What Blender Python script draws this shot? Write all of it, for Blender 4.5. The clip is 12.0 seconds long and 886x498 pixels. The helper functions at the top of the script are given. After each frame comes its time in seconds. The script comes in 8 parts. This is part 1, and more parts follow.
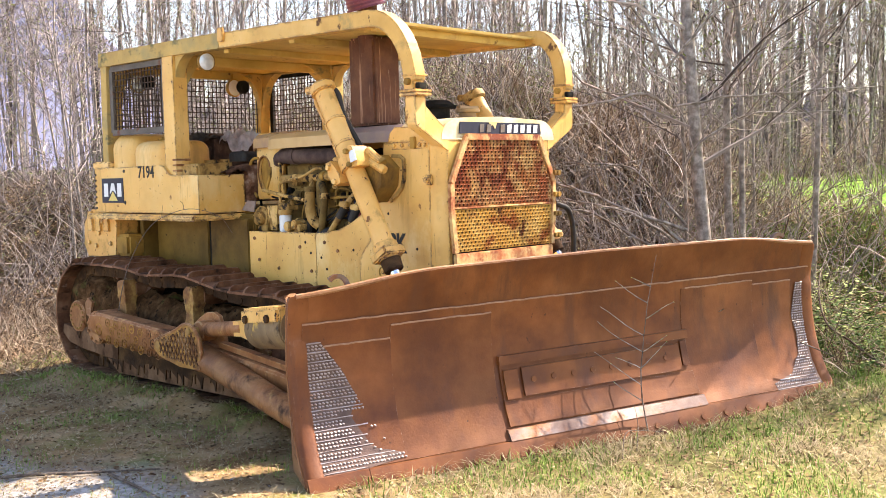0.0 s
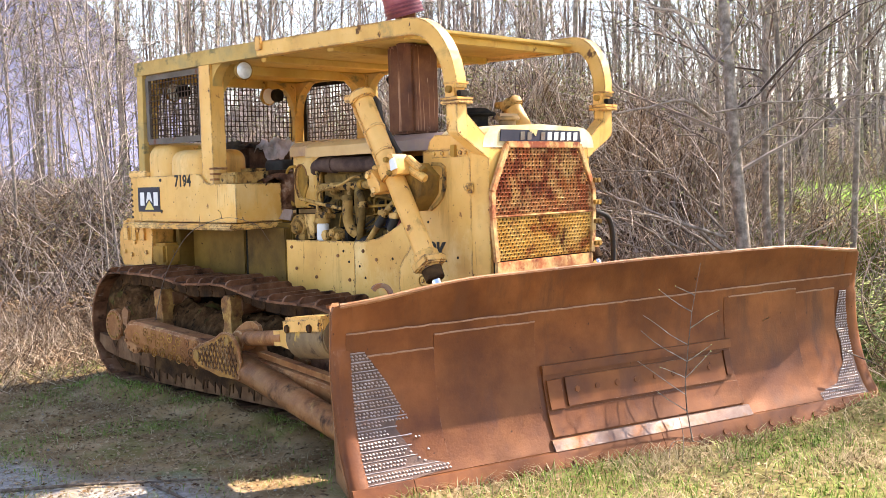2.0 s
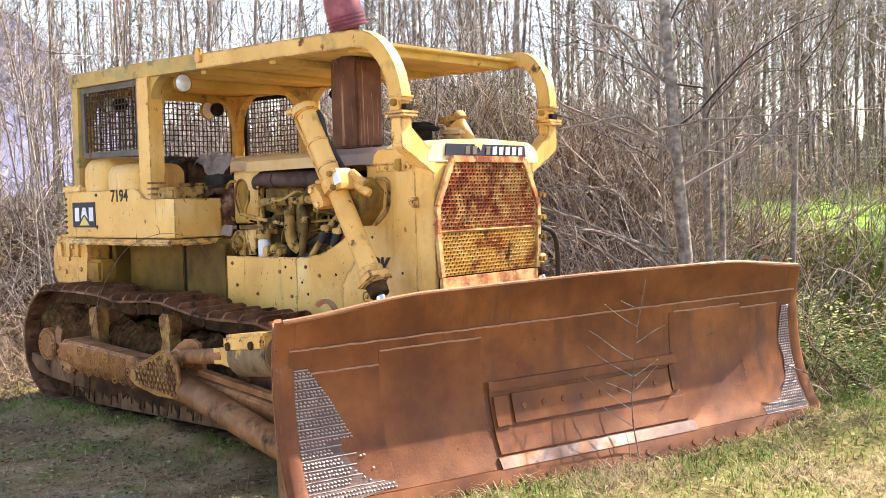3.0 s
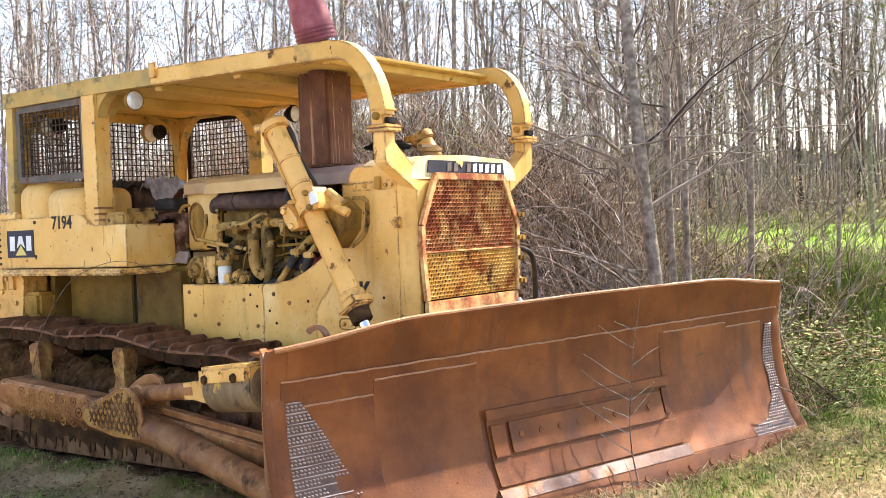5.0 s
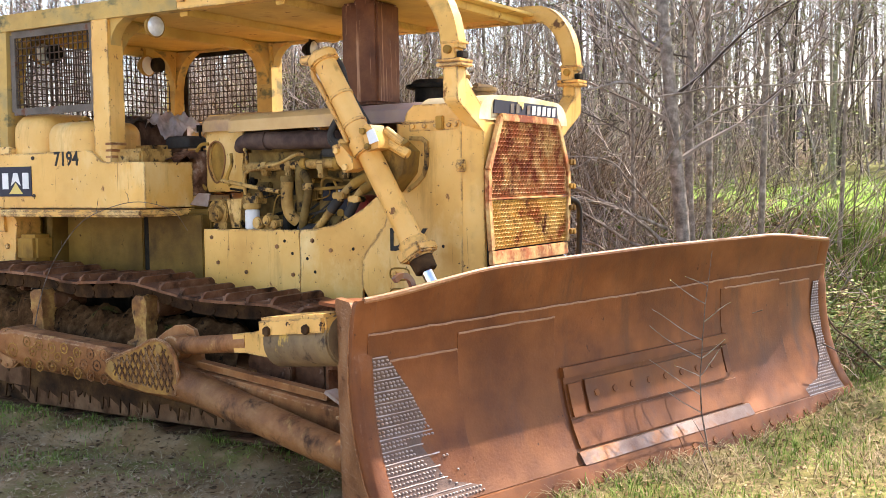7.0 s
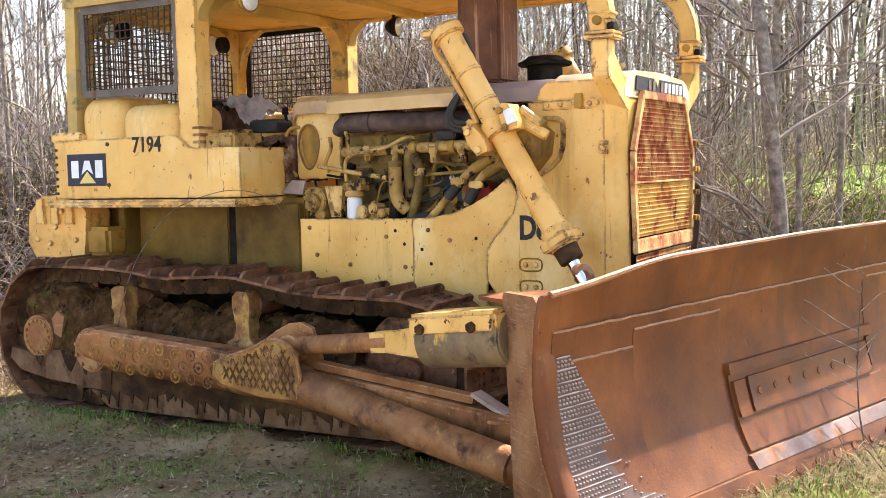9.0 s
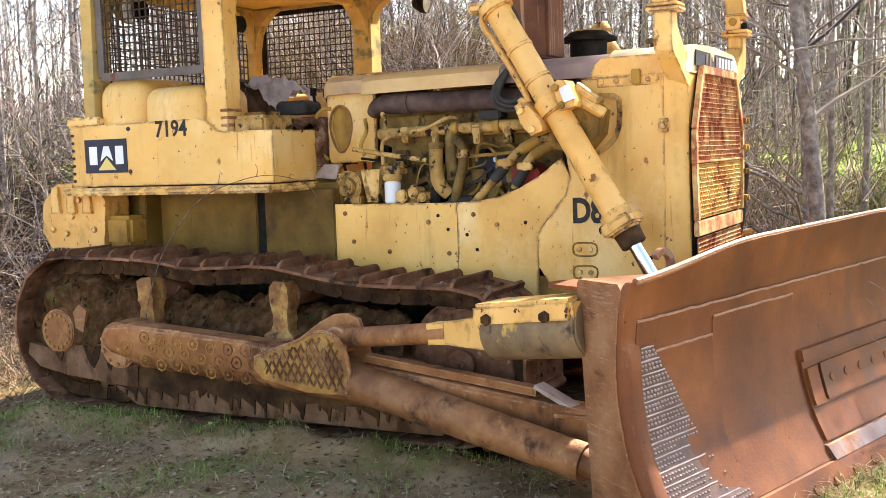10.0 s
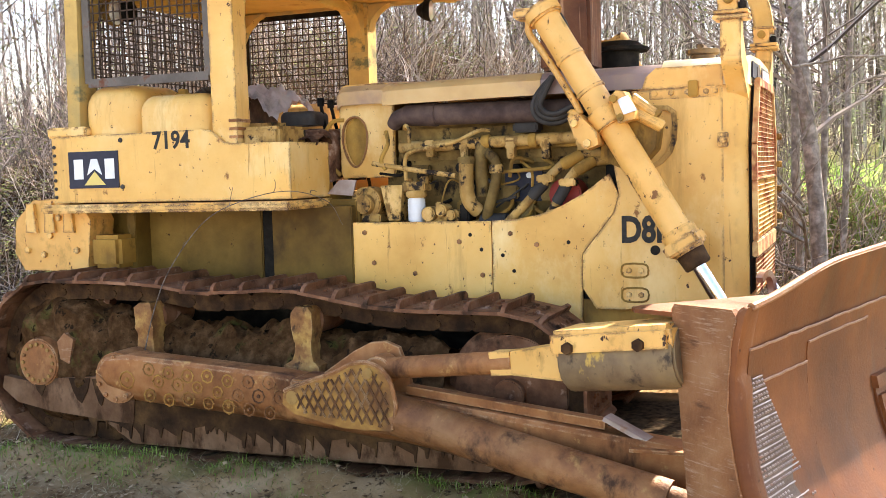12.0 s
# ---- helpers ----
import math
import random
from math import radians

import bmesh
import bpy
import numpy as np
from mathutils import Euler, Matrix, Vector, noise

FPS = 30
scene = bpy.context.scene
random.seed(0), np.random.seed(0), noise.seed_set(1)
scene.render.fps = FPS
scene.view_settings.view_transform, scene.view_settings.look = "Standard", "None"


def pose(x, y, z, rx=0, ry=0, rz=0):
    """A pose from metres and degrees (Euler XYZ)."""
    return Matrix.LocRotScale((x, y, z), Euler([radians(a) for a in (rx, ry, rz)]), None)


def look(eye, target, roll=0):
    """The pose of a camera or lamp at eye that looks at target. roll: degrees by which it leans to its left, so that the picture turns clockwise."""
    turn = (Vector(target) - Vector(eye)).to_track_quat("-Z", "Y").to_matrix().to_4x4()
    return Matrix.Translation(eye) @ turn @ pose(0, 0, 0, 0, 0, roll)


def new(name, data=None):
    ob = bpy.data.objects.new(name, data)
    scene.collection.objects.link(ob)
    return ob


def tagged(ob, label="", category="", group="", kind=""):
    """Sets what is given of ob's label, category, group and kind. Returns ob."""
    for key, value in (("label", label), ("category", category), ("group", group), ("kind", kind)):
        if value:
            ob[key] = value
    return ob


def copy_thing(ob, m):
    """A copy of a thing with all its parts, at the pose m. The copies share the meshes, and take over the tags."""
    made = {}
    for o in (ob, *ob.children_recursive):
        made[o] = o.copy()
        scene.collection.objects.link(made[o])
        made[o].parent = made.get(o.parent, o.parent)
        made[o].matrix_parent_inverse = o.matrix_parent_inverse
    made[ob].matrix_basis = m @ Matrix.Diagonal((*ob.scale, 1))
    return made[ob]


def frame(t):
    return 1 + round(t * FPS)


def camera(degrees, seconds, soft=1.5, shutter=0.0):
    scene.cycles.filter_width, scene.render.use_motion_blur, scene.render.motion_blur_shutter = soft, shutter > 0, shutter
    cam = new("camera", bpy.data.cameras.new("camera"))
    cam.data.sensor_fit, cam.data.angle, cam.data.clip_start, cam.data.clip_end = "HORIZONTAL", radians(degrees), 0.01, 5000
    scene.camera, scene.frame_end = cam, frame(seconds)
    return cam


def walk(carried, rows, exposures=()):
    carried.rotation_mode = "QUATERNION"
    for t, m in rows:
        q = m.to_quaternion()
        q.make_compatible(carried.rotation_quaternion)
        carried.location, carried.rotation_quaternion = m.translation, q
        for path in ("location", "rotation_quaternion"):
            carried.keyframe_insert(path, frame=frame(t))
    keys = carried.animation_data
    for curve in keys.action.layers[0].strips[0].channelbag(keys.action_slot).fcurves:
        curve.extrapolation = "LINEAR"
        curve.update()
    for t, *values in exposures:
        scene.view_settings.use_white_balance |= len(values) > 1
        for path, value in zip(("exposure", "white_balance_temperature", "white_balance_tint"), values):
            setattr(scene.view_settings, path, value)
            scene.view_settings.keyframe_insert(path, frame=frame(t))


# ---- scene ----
cam = camera(44.9, 12.0, 0.8)
PATH = [
    (0, (-6.537, -5.463, 1.958), (-5.084, -4.096, 1.812), -1.3),
    (0.5, (-6.551, -5.419, 1.969), (-5.111, -4.037, 1.836), -1.5),
    (1, (-6.563, -5.392, 1.945), (-5.141, -3.994, 1.795), -1.9),
    (1.5, (-6.596, -5.349, 1.961), (-5.19, -3.936, 1.798), -1.5),
    (2, (-6.601, -5.313, 1.97), (-5.174, -3.918, 1.838), -1.5),
    (2.5, (-6.571, -5.272, 1.974), (-5.099, -3.922, 1.882), -1.4),
    (3, (-6.552, -5.214, 1.939), (-5.047, -3.901, 1.839), -1.4),
    (3.2, (-6.503, -5.187, 1.944), (-4.996, -3.877, 1.847), -1.6),
    (4.8, (-6.551, -4.592, 1.845), (-4.94, -3.409, 1.799), -1.9),
    (5, (-6.601, -4.475, 1.853), (-4.978, -3.307, 1.81), -2.2),
    (5.5, (-6.643, -4.162, 1.805), (-5.094, -2.898, 1.734), 0.1),
    (6, (-6.627, -3.946, 1.779), (-4.979, -2.814, 1.724), -0.8),
    (6.5, (-6.682, -3.659, 1.776), (-4.999, -2.588, 1.641), 0.1),
    (7, (-6.774, -3.325, 1.79), (-5.061, -2.301, 1.664), -0.8),
    (7.2, (-6.782, -3.184, 1.74), (-5.082, -2.136, 1.63), -0.5),
    (8.8, (-6.853, -2.229, 1.78), (-5.115, -1.25, 1.636), -1.9),
    (9, (-6.853, -2.115, 1.771), (-5.107, -1.151, 1.625), -1.3),
    (9.5, (-6.818, -1.831, 1.758), (-5.07, -0.873, 1.597), -1.3),
    (10, (-6.797, -1.564, 1.773), (-5.031, -0.642, 1.595), -2.0),
    (10.5, (-6.782, -1.274, 1.779), (-4.994, -0.392, 1.619), -1.5),
    (11, (-6.8, -0.994, 1.784), (-4.979, -0.18, 1.629), -2.5),
    (11.5, (-6.778, -0.796, 1.745), (-4.938, -0.027, 1.587), -1.7),
    (12, (-6.737, -0.603, 1.781), (-4.887, 0.142, 1.63), -1.7),
]

# the path's brightness
EXPOSURE = 2.24
walk(cam, [(t, look(eye, target, roll)) for t, eye, target, roll in PATH], [(0, EXPOSURE + 0.06, 7350, 17), (7, EXPOSURE, 7450, 17), (12, EXPOSURE + 0.34, 7550, 17)])

# ---- world, sun ----
SUN_ELEVATION, SUN_AZIMUTH = 44.0, -16.8   # degrees; azimuth from +x towards +y
sky_world = bpy.data.worlds.new("sky")
sky_world.use_nodes = True
wn = sky_world.node_tree.nodes
sky = wn.new("ShaderNodeTexSky")
sky.sky_type, sky.sun_disc = "NISHITA", False
sky.sun_elevation, sky.sun_rotation = radians(SUN_ELEVATION), radians(90 - SUN_AZIMUTH)
sky.dust_density, sky.ozone_density, sky.air_density = 0.9, 1.4, 1.0
sky_world.node_tree.links.new(sky.outputs[0], wn["Background"].inputs[0])
wn["Background"].inputs[1].default_value = 0.112
scene.world = sky_world
sun_data = bpy.data.lights.new("sun", "SUN")
sun_data.energy, sun_data.angle, sun_data.color = 5.0, radians(0.6), (1.0, 0.95, 0.86)
ce = math.cos(radians(SUN_ELEVATION))
sun_way = Vector((ce * math.cos(radians(SUN_AZIMUTH)), ce * math.sin(radians(SUN_AZIMUTH)), math.sin(radians(SUN_ELEVATION))))
new("sun", sun_data).matrix_world = look(sun_way * 60, (0, 0, 0))


# ---- materials ----
def material(name, tones, scale=6.0, detail=6.0, rough=(0.55, 0.8), metal=0.0, bump=(60.0, 0.25), layers=(), islands=0.0, broad=0.25, spec=0.4, edge=None):
    """A surface of several tones in noise, with layers of wear: (colour, (sx, sy, sz), threshold, softness, roughness)."""
    m = bpy.data.materials.new(name)
    m.use_nodes = True
    nt = m.node_tree
    nodes, link = nt.nodes, nt.links.new
    bsdf = nodes["Principled BSDF"]
    bsdf.inputs["Metallic"].default_value = metal
    bsdf.inputs["Specular IOR Level"].default_value = spec
    coord = nodes.new("ShaderNodeTexCoord").outputs["Object"]
    info = nodes.new("ShaderNodeObjectInfo")
    shift = nodes.new("ShaderNodeVectorMath")
    shift.operation = "MULTIPLY_ADD"
    link(info.outputs["Random"], shift.inputs[0])
    shift.inputs[1].default_value = (3.7, 5.1, 2.9)
    link(coord, shift.inputs[2])
    place = shift.outputs[0]

    def noise_at(size, det=6.0, rough_n=0.6):
        mapping = nodes.new("ShaderNodeMapping")
        mapping.inputs["Scale"].default_value = size if isinstance(size, tuple) else (size, size, size)
        link(place, mapping.inputs[0])
        tex = nodes.new("ShaderNodeTexNoise")
        tex.inputs["Scale"].default_value, tex.inputs["Detail"].default_value, tex.inputs["Roughness"].default_value = 1.0, det, rough_n
        link(mapping.outputs[0], tex.inputs["Vector"])
        return tex.outputs[0]

    def mixed(kind, fac, a, b):
        node = nodes.new("ShaderNodeMix")
        node.data_type, node.blend_type = "RGBA", kind
        for socket, value in ((node.inputs[0], fac), (node.inputs[6], a), (node.inputs[7], b)):
            if isinstance(value, (int, float)):
                socket.default_value = value
            elif isinstance(value, tuple):
                socket.default_value = (*value, 1)
            else:
                link(value, socket)
        return node.outputs[2]

    ramp = nodes.new("ShaderNodeValToRGB")
    span = 0.36 / max(1, len(tones) - 1)
    ramp.color_ramp.elements[0].position, ramp.color_ramp.elements[0].color = 0.32, (*tones[0], 1)
    ramp.color_ramp.elements[1].position, ramp.color_ramp.elements[1].color = 0.68, (*tones[-1], 1)
    for i, tone in enumerate(tones[1:-1], 1):
        ramp.color_ramp.elements.new(0.32 + span * i).color = (*tone, 1)
    fine = noise_at(scale, detail)
    if islands:
        geo = nodes.new("ShaderNodeNewGeometry")
        blend = nodes.new("ShaderNodeMix")
        blend.inputs[0].default_value = islands
        link(fine, blend.inputs[2])
        squeeze = nodes.new("ShaderNodeMapRange")
        squeeze.inputs[3].default_value, squeeze.inputs[4].default_value = 0.3, 0.7
        link(geo.outputs["Random Per Island"], squeeze.inputs[0])
        link(squeeze.outputs[0], blend.inputs[3])
        link(blend.outputs[0], ramp.inputs[0])
    else:
        link(fine, ramp.inputs[0])
    colour = ramp.outputs[0]
    if broad:
        grey = nodes.new("ShaderNodeValToRGB")
        grey.color_ramp.elements[0].position, grey.color_ramp.elements[0].color = 0.3, (1 - broad,) * 3 + (1,)
        grey.color_ramp.elements[1].position, grey.color_ramp.elements[1].color = 0.7, (1, 1, 1, 1)
        link(noise_at(1.3, 3.0), grey.inputs[0])
        colour = mixed("MULTIPLY", 1.0, colour, grey.outputs[0])
    span_rough = nodes.new("ShaderNodeMapRange")
    span_rough.inputs[3].default_value, span_rough.inputs[4].default_value = rough
    link(fine, span_rough.inputs[0])
    roughness = span_rough.outputs[0]
    for tone, size, threshold, soft, layer_rough in layers:
        cover = nodes.new("ShaderNodeMapRange")
        cover.inputs[1].default_value, cover.inputs[2].default_value = threshold, threshold + soft
        link(noise_at(size, 8.0, 0.65), cover.inputs[0])
        colour = mixed("MIX", cover.outputs[0], colour, tone)
        rmix = nodes.new("ShaderNodeMix")
        link(cover.outputs[0], rmix.inputs[0]), link(roughness, rmix.inputs[2])
        rmix.inputs[3].default_value = layer_rough
        roughness = rmix.outputs[0]
    if edge:
        # paint worn off along the edges, unevenly
        tone, radius, least = edge
        rounded, flat, dot, worn, uneven, both = (nodes.new(k) for k in ("ShaderNodeBevel", "ShaderNodeNewGeometry", "ShaderNodeVectorMath", "ShaderNodeMapRange", "ShaderNodeMapRange", "ShaderNodeMath"))
        rounded.samples, rounded.inputs[0].default_value = 4, radius
        dot.operation, both.operation = "DOT_PRODUCT", "MULTIPLY"
        link(rounded.outputs[0], dot.inputs[0]), link(flat.outputs["True Normal"], dot.inputs[1])
        worn.inputs[1].default_value, worn.inputs[2].default_value = 0.99, 0.80
        link(dot.outputs["Value"], worn.inputs[0])
        uneven.inputs[1].default_value, uneven.inputs[2].default_value = least, least + 0.10
        link(noise_at(11.0, 8.0, 0.65), uneven.inputs[0])
        link(worn.outputs[0], both.inputs[0]), link(uneven.outputs[0], both.inputs[1])
        colour = mixed("MIX", both.outputs[0], colour, tone)
    link(colour, bsdf.inputs["Base Color"])
    link(roughness, bsdf.inputs["Roughness"])
    if bump:
        relief = nodes.new("ShaderNodeBump")
        relief.inputs["Strength"].default_value, relief.inputs["Distance"].default_value = bump[1], 0.01
        link(noise_at(bump[0], 5.0), relief.inputs["Height"])
        link(relief.outputs[0], bsdf.inputs["Normal"])
    return m


RUST = (0.10, 0.038, 0.016)
YELLOW = material("yellow_paint", [(0.655, 0.338, 0.072), (0.765, 0.43, 0.112), (0.815, 0.50, 0.165)], 1.8, 7, (0.34, 0.60), 0, (35, 0.12), [
    ((0.79, 0.56, 0.25), (1.4, 1.4, 0.9), 0.54, 0.16, 0.62),
    ((0.42, 0.235, 0.06), (4.0, 4.0, 0.7), 0.565, 0.16, 0.75),
    ((0.33, 0.165, 0.045), (26.0, 26.0, 1.6), 0.64, 0.08, 0.8),
    ((0.24, 0.105, 0.035), (9.0, 9.0, 7.0), 0.645, 0.05, 0.85),
    ((0.06, 0.027, 0.014), (30.0, 30.0, 24.0), 0.655, 0.02, 0.9)], broad=0.18, edge=((0.085, 0.036, 0.016), 0.03, 0.44))
GRIMED = material("oil_grimed_paint", [(0.356, 0.194, 0.0546), (0.547, 0.316, 0.0929), (0.712, 0.455, 0.175)], 7, 8, (0.45, 0.8), 0, (50, 0.35), [
    ((0.20, 0.11, 0.035), (9, 9, 5), 0.52, 0.08, 0.8),
    ((0.022, 0.014, 0.009), (8, 8, 8), 0.545, 0.06, 0.7)], broad=0.45, spec=0.2)
# Oil stains, darkened further to paint the shade under the deck.
OILY_SHADED = material("oily_shaded_paint", [(0.112, 0.0589, 0.0136), (0.198, 0.114, 0.0248), (0.277, 0.166, 0.0403)], 2.5, 7, (0.5, 0.8), 0, (45, 0.3), [
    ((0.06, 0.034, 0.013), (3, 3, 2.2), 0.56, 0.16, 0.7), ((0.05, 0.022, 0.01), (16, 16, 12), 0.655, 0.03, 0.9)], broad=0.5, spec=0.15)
DIRTY = material("grimy_yellow_paint", [(0.299, 0.154, 0.03), (0.437, 0.239, 0.05), (0.552, 0.318, 0.08)], 2.2, 7, (0.55, 0.85), 0, (40, 0.3), [
    ((0.10, 0.058, 0.022), (2.6, 2.6, 1.6), 0.47, 0.22, 0.9),
    ((0.022, 0.014, 0.009), (5, 5, 3), 0.60, 0.14, 0.85)], broad=0.4, spec=0.15)
CEILING = material("dusty_canopy_paint", [(0.50, 0.31, 0.08), (0.61, 0.40, 0.115), (0.69, 0.48, 0.17)], 2.2, 7, (0.5, 0.8), 0, (40, 0.2), [
    ((0.36, 0.20, 0.06), (2.2, 2.2, 2.2), 0.57, 0.14, 0.9), ((0.16, 0.08, 0.03), (9, 5, 9), 0.64, 0.05, 0.9)], broad=0.2, spec=0.2)
OLIVE = material("mossy_roof_paint", [(0.54, 0.29, 0.0617), (0.67, 0.38, 0.095), (0.734, 0.45, 0.152)], 2.0, 6, (0.45, 0.7), 0, (40, 0.15), [
    ((0.30, 0.21, 0.07), (2.0, 2.0, 4.0), 0.57, 0.12, 0.9),
    ((0.24, 0.20, 0.09), (1.6, 1.6, 1.6), 0.60, 0.08, 0.9),
    ((0.12, 0.055, 0.022), (9, 5, 5), 0.605, 0.05, 0.9),
    ((0.05, 0.024, 0.014), (20, 20, 12), 0.66, 0.02, 0.9)], broad=0.2, edge=((0.13, 0.06, 0.025), 0.035, 0.45))
CHIPPED = material("chipped_yellow_paint", [(0.628, 0.31, 0.0618), (0.757, 0.401, 0.102), (0.822, 0.477, 0.15)], 2.0, 7, (0.36, 0.6), 0, (35, 0.14), [
    ((0.42, 0.235, 0.06), (6, 6, 4), 0.57, 0.10, 0.75),
    ((0.20, 0.085, 0.028), (11, 11, 9), 0.62, 0.03, 0.85),
    ((0.045, 0.02, 0.012), (15, 15, 11), 0.638, 0.015, 0.9)], broad=0.18, edge=((0.09, 0.042, 0.02), 0.022, 0.47))
BLEACHED = material("peeling_bleached_paint", [(0.62, 0.44, 0.17), (0.70, 0.56, 0.31), (0.74, 0.66, 0.50)], 4, 8, (0.4, 0.65), 0, (40, 0.15), [
    ((0.30, 0.15, 0.05), (9, 9, 6), 0.62, 0.05, 0.85), ((0.05, 0.03, 0.02), (16, 16, 12), 0.655, 0.02, 0.9)], broad=0.15)
BLADE = material("rusted_blade_steel", [(0.125, 0.033, 0.008), (0.205, 0.060, 0.0135), (0.285, 0.095, 0.026)], 2.4, 9, (0.46, 0.68), 0.05, (60, 0.16), [
    ((0.10, 0.032, 0.012), (4, 4, 0.8), 0.52, 0.18, 0.45),
    ((0.06, 0.024, 0.012), (26, 26, 14), 0.665, 0.05, 0.8)], broad=0.42, spec=0.28, edge=((0.34, 0.19, 0.12), 0.006, 0.52))
BEAD = material("pale_weld_bead", [(0.312, 0.15, 0.0812), (0.45, 0.254, 0.161)], 20, 6, (0.45, 0.65), 0.1, (90, 0.3))
WORN = material("polished_worn_steel", [(0.29, 0.212, 0.188), (0.371, 0.298, 0.274), (0.468, 0.4, 0.384)], 8, 8, (0.28, 0.45), 0.35, (80, 0.15), [
    ((0.32, 0.15, 0.08), (6, 6, 6), 0.58, 0.1, 0.6)])
RUBBED = material("rubbed_plate_steel", [(0.15, 0.082, 0.058), (0.21, 0.14, 0.112), (0.29, 0.222, 0.20)], 4, 9, (0.25, 0.45), 0.45, (80, 0.2), [((0.20, 0.075, 0.026), (5, 5, 5), 0.50, 0.14, 0.6)])
TREAD = material("rusted_track_steel", [(0.10, 0.038, 0.018), (0.20, 0.084, 0.040), (0.31, 0.158, 0.09)], 6, 9, (0.5, 0.75), 0.1, (50, 0.35), [
    ((0.36, 0.225, 0.165), (9, 9, 9), 0.61, 0.1, 0.6),
    ((0.04, 0.02, 0.011), (4, 4, 4), 0.53, 0.12, 0.9)], broad=0.4, spec=0.2)
LINKS = material("muddy_chain_steel", [(0.0209, 0.0112, 0.0063), (0.0522, 0.0256, 0.0126), (0.114, 0.06, 0.0245)], 7, 8, (0.6, 0.85), 0.05, (45, 0.5), spec=0.08)
BRACE = material("worn_brace_paint", [(0.18, 0.066, 0.022), (0.31, 0.13, 0.047), (0.42, 0.205, 0.085)], 5, 9, (0.40, 0.75), 0.05, (55, 0.5), [
    ((0.43, 0.245, 0.085), (6, 6, 6), 0.61, 0.12, 0.6),
    ((0.055, 0.024, 0.012), (5, 5, 3), 0.53, 0.12, 0.85)], broad=0.4, spec=0.3)
STICK = material("dead_stick_bark", [(0.06, 0.042, 0.032), (0.14, 0.105, 0.085), (0.26, 0.21, 0.175)], 18, 7, (0.75, 0.95), 0, (70, 0.6), spec=0.05)
ARM = material("rusted_arm_steel", [(0.21, 0.072, 0.023), (0.345, 0.136, 0.046), (0.47, 0.215, 0.084)], 5, 9, (0.45, 0.75), 0.08, (60, 0.35), [
    ((0.50, 0.28, 0.10), (8, 8, 8), 0.60, 0.08, 0.65),
    ((0.085, 0.032, 0.013), (4, 4, 2), 0.51, 0.14, 0.85)], broad=0.4, spec=0.25, edge=((0.50, 0.31, 0.17), 0.016, 0.46))
CLAY = material("clay_dusted_steel", [(0.12, 0.058, 0.030), (0.19, 0.10, 0.054), (0.27, 0.155, 0.09)], 5, 9, (0.7, 0.95), 0, (50, 0.4), [((0.06, 0.028, 0.014), (6, 6, 3), 0.50, 0.12, 0.9)], broad=0.35, spec=0.1)
LATTICE = material("golden_weld_cells", [(0.20, 0.08, 0.022), (0.36, 0.17, 0.04), (0.58, 0.32, 0.075)], 7, 8, (0.5, 0.75), 0.05, (60, 0.4), [((0.16, 0.07, 0.028), (3, 3, 3), 0.53, 0.12, 0.85)], broad=0.3, spec=0.25)
DARKARM = material("dark_rusted_steel", [(0.075, 0.03, 0.012), (0.14, 0.06, 0.024), (0.21, 0.10, 0.042)], 6, 9, (0.5, 0.8), 0.08, (60, 0.35), broad=0.35, spec=0.2, edge=((0.40, 0.24, 0.12), 0.014, 0.46))
WELD = material("hard_facing_weld", [(0.30, 0.155, 0.045), (0.45, 0.27, 0.085)], 5, 6, (0.55, 0.8), 0.1, (90, 0.4), [((0.17, 0.075, 0.03), (4, 4, 4), 0.52, 0.12, 0.85)], spec=0.25)
CARRIER = material("worn_bracket_paint", [(0.15, 0.055, 0.02), (0.32, 0.145, 0.046), (0.58, 0.34, 0.10)], 9, 8, (0.5, 0.8), 0, (45, 0.5), [
    ((0.07, 0.035, 0.017), (9, 9, 6), 0.57, 0.08, 0.85)], broad=0.35, spec=0.2, edge=((0.48, 0.32, 0.14), 0.012, 0.48))
GRILLE = material("rusted_grille_sheet", [(0.62, 0.33, 0.10), (0.72, 0.47, 0.20), (0.55, 0.22, 0.06)], 5, 7, (0.5, 0.8), 0, (60, 0.3), [
    ((0.36, 0.11, 0.04), (4, 4, 4), 0.44, 0.14, 0.75),
    ((0.22, 0.052, 0.022), (6, 6, 5), 0.51, 0.10, 0.85),
    ((0.12, 0.055, 0.045), (3, 3, 3), 0.56, 0.12, 0.8),
    ((0.74, 0.52, 0.27), (16, 16, 9), 0.63, 0.05, 0.6)], broad=0.25, spec=0.25)
GRILLE_LOW = material("ochre_grille_sheet", [(0.60, 0.31, 0.06), (0.70, 0.42, 0.11), (0.75, 0.52, 0.20)], 5, 7, (0.5, 0.8), 0, (60, 0.3), [
    ((0.34, 0.10, 0.025), (3.5, 3.5, 5), 0.50, 0.12, 0.75),
    ((0.16, 0.05, 0.02), (6, 6, 6), 0.58, 0.08, 0.85)], broad=0.25, spec=0.25)
SCUFF = material("scuffed_end_steel", [(0.19, 0.072, 0.027), (0.29, 0.125, 0.05), (0.37, 0.185, 0.085)], 4, 8, (0.42, 0.7), 0.1, (45, 0.5), [
    ((0.40, 0.26, 0.175), (8, 8, 90), 0.56, 0.16, 0.6), ((0.11, 0.045, 0.02), (3, 3, 10), 0.60, 0.1, 0.8)], broad=0.3, spec=0.3)
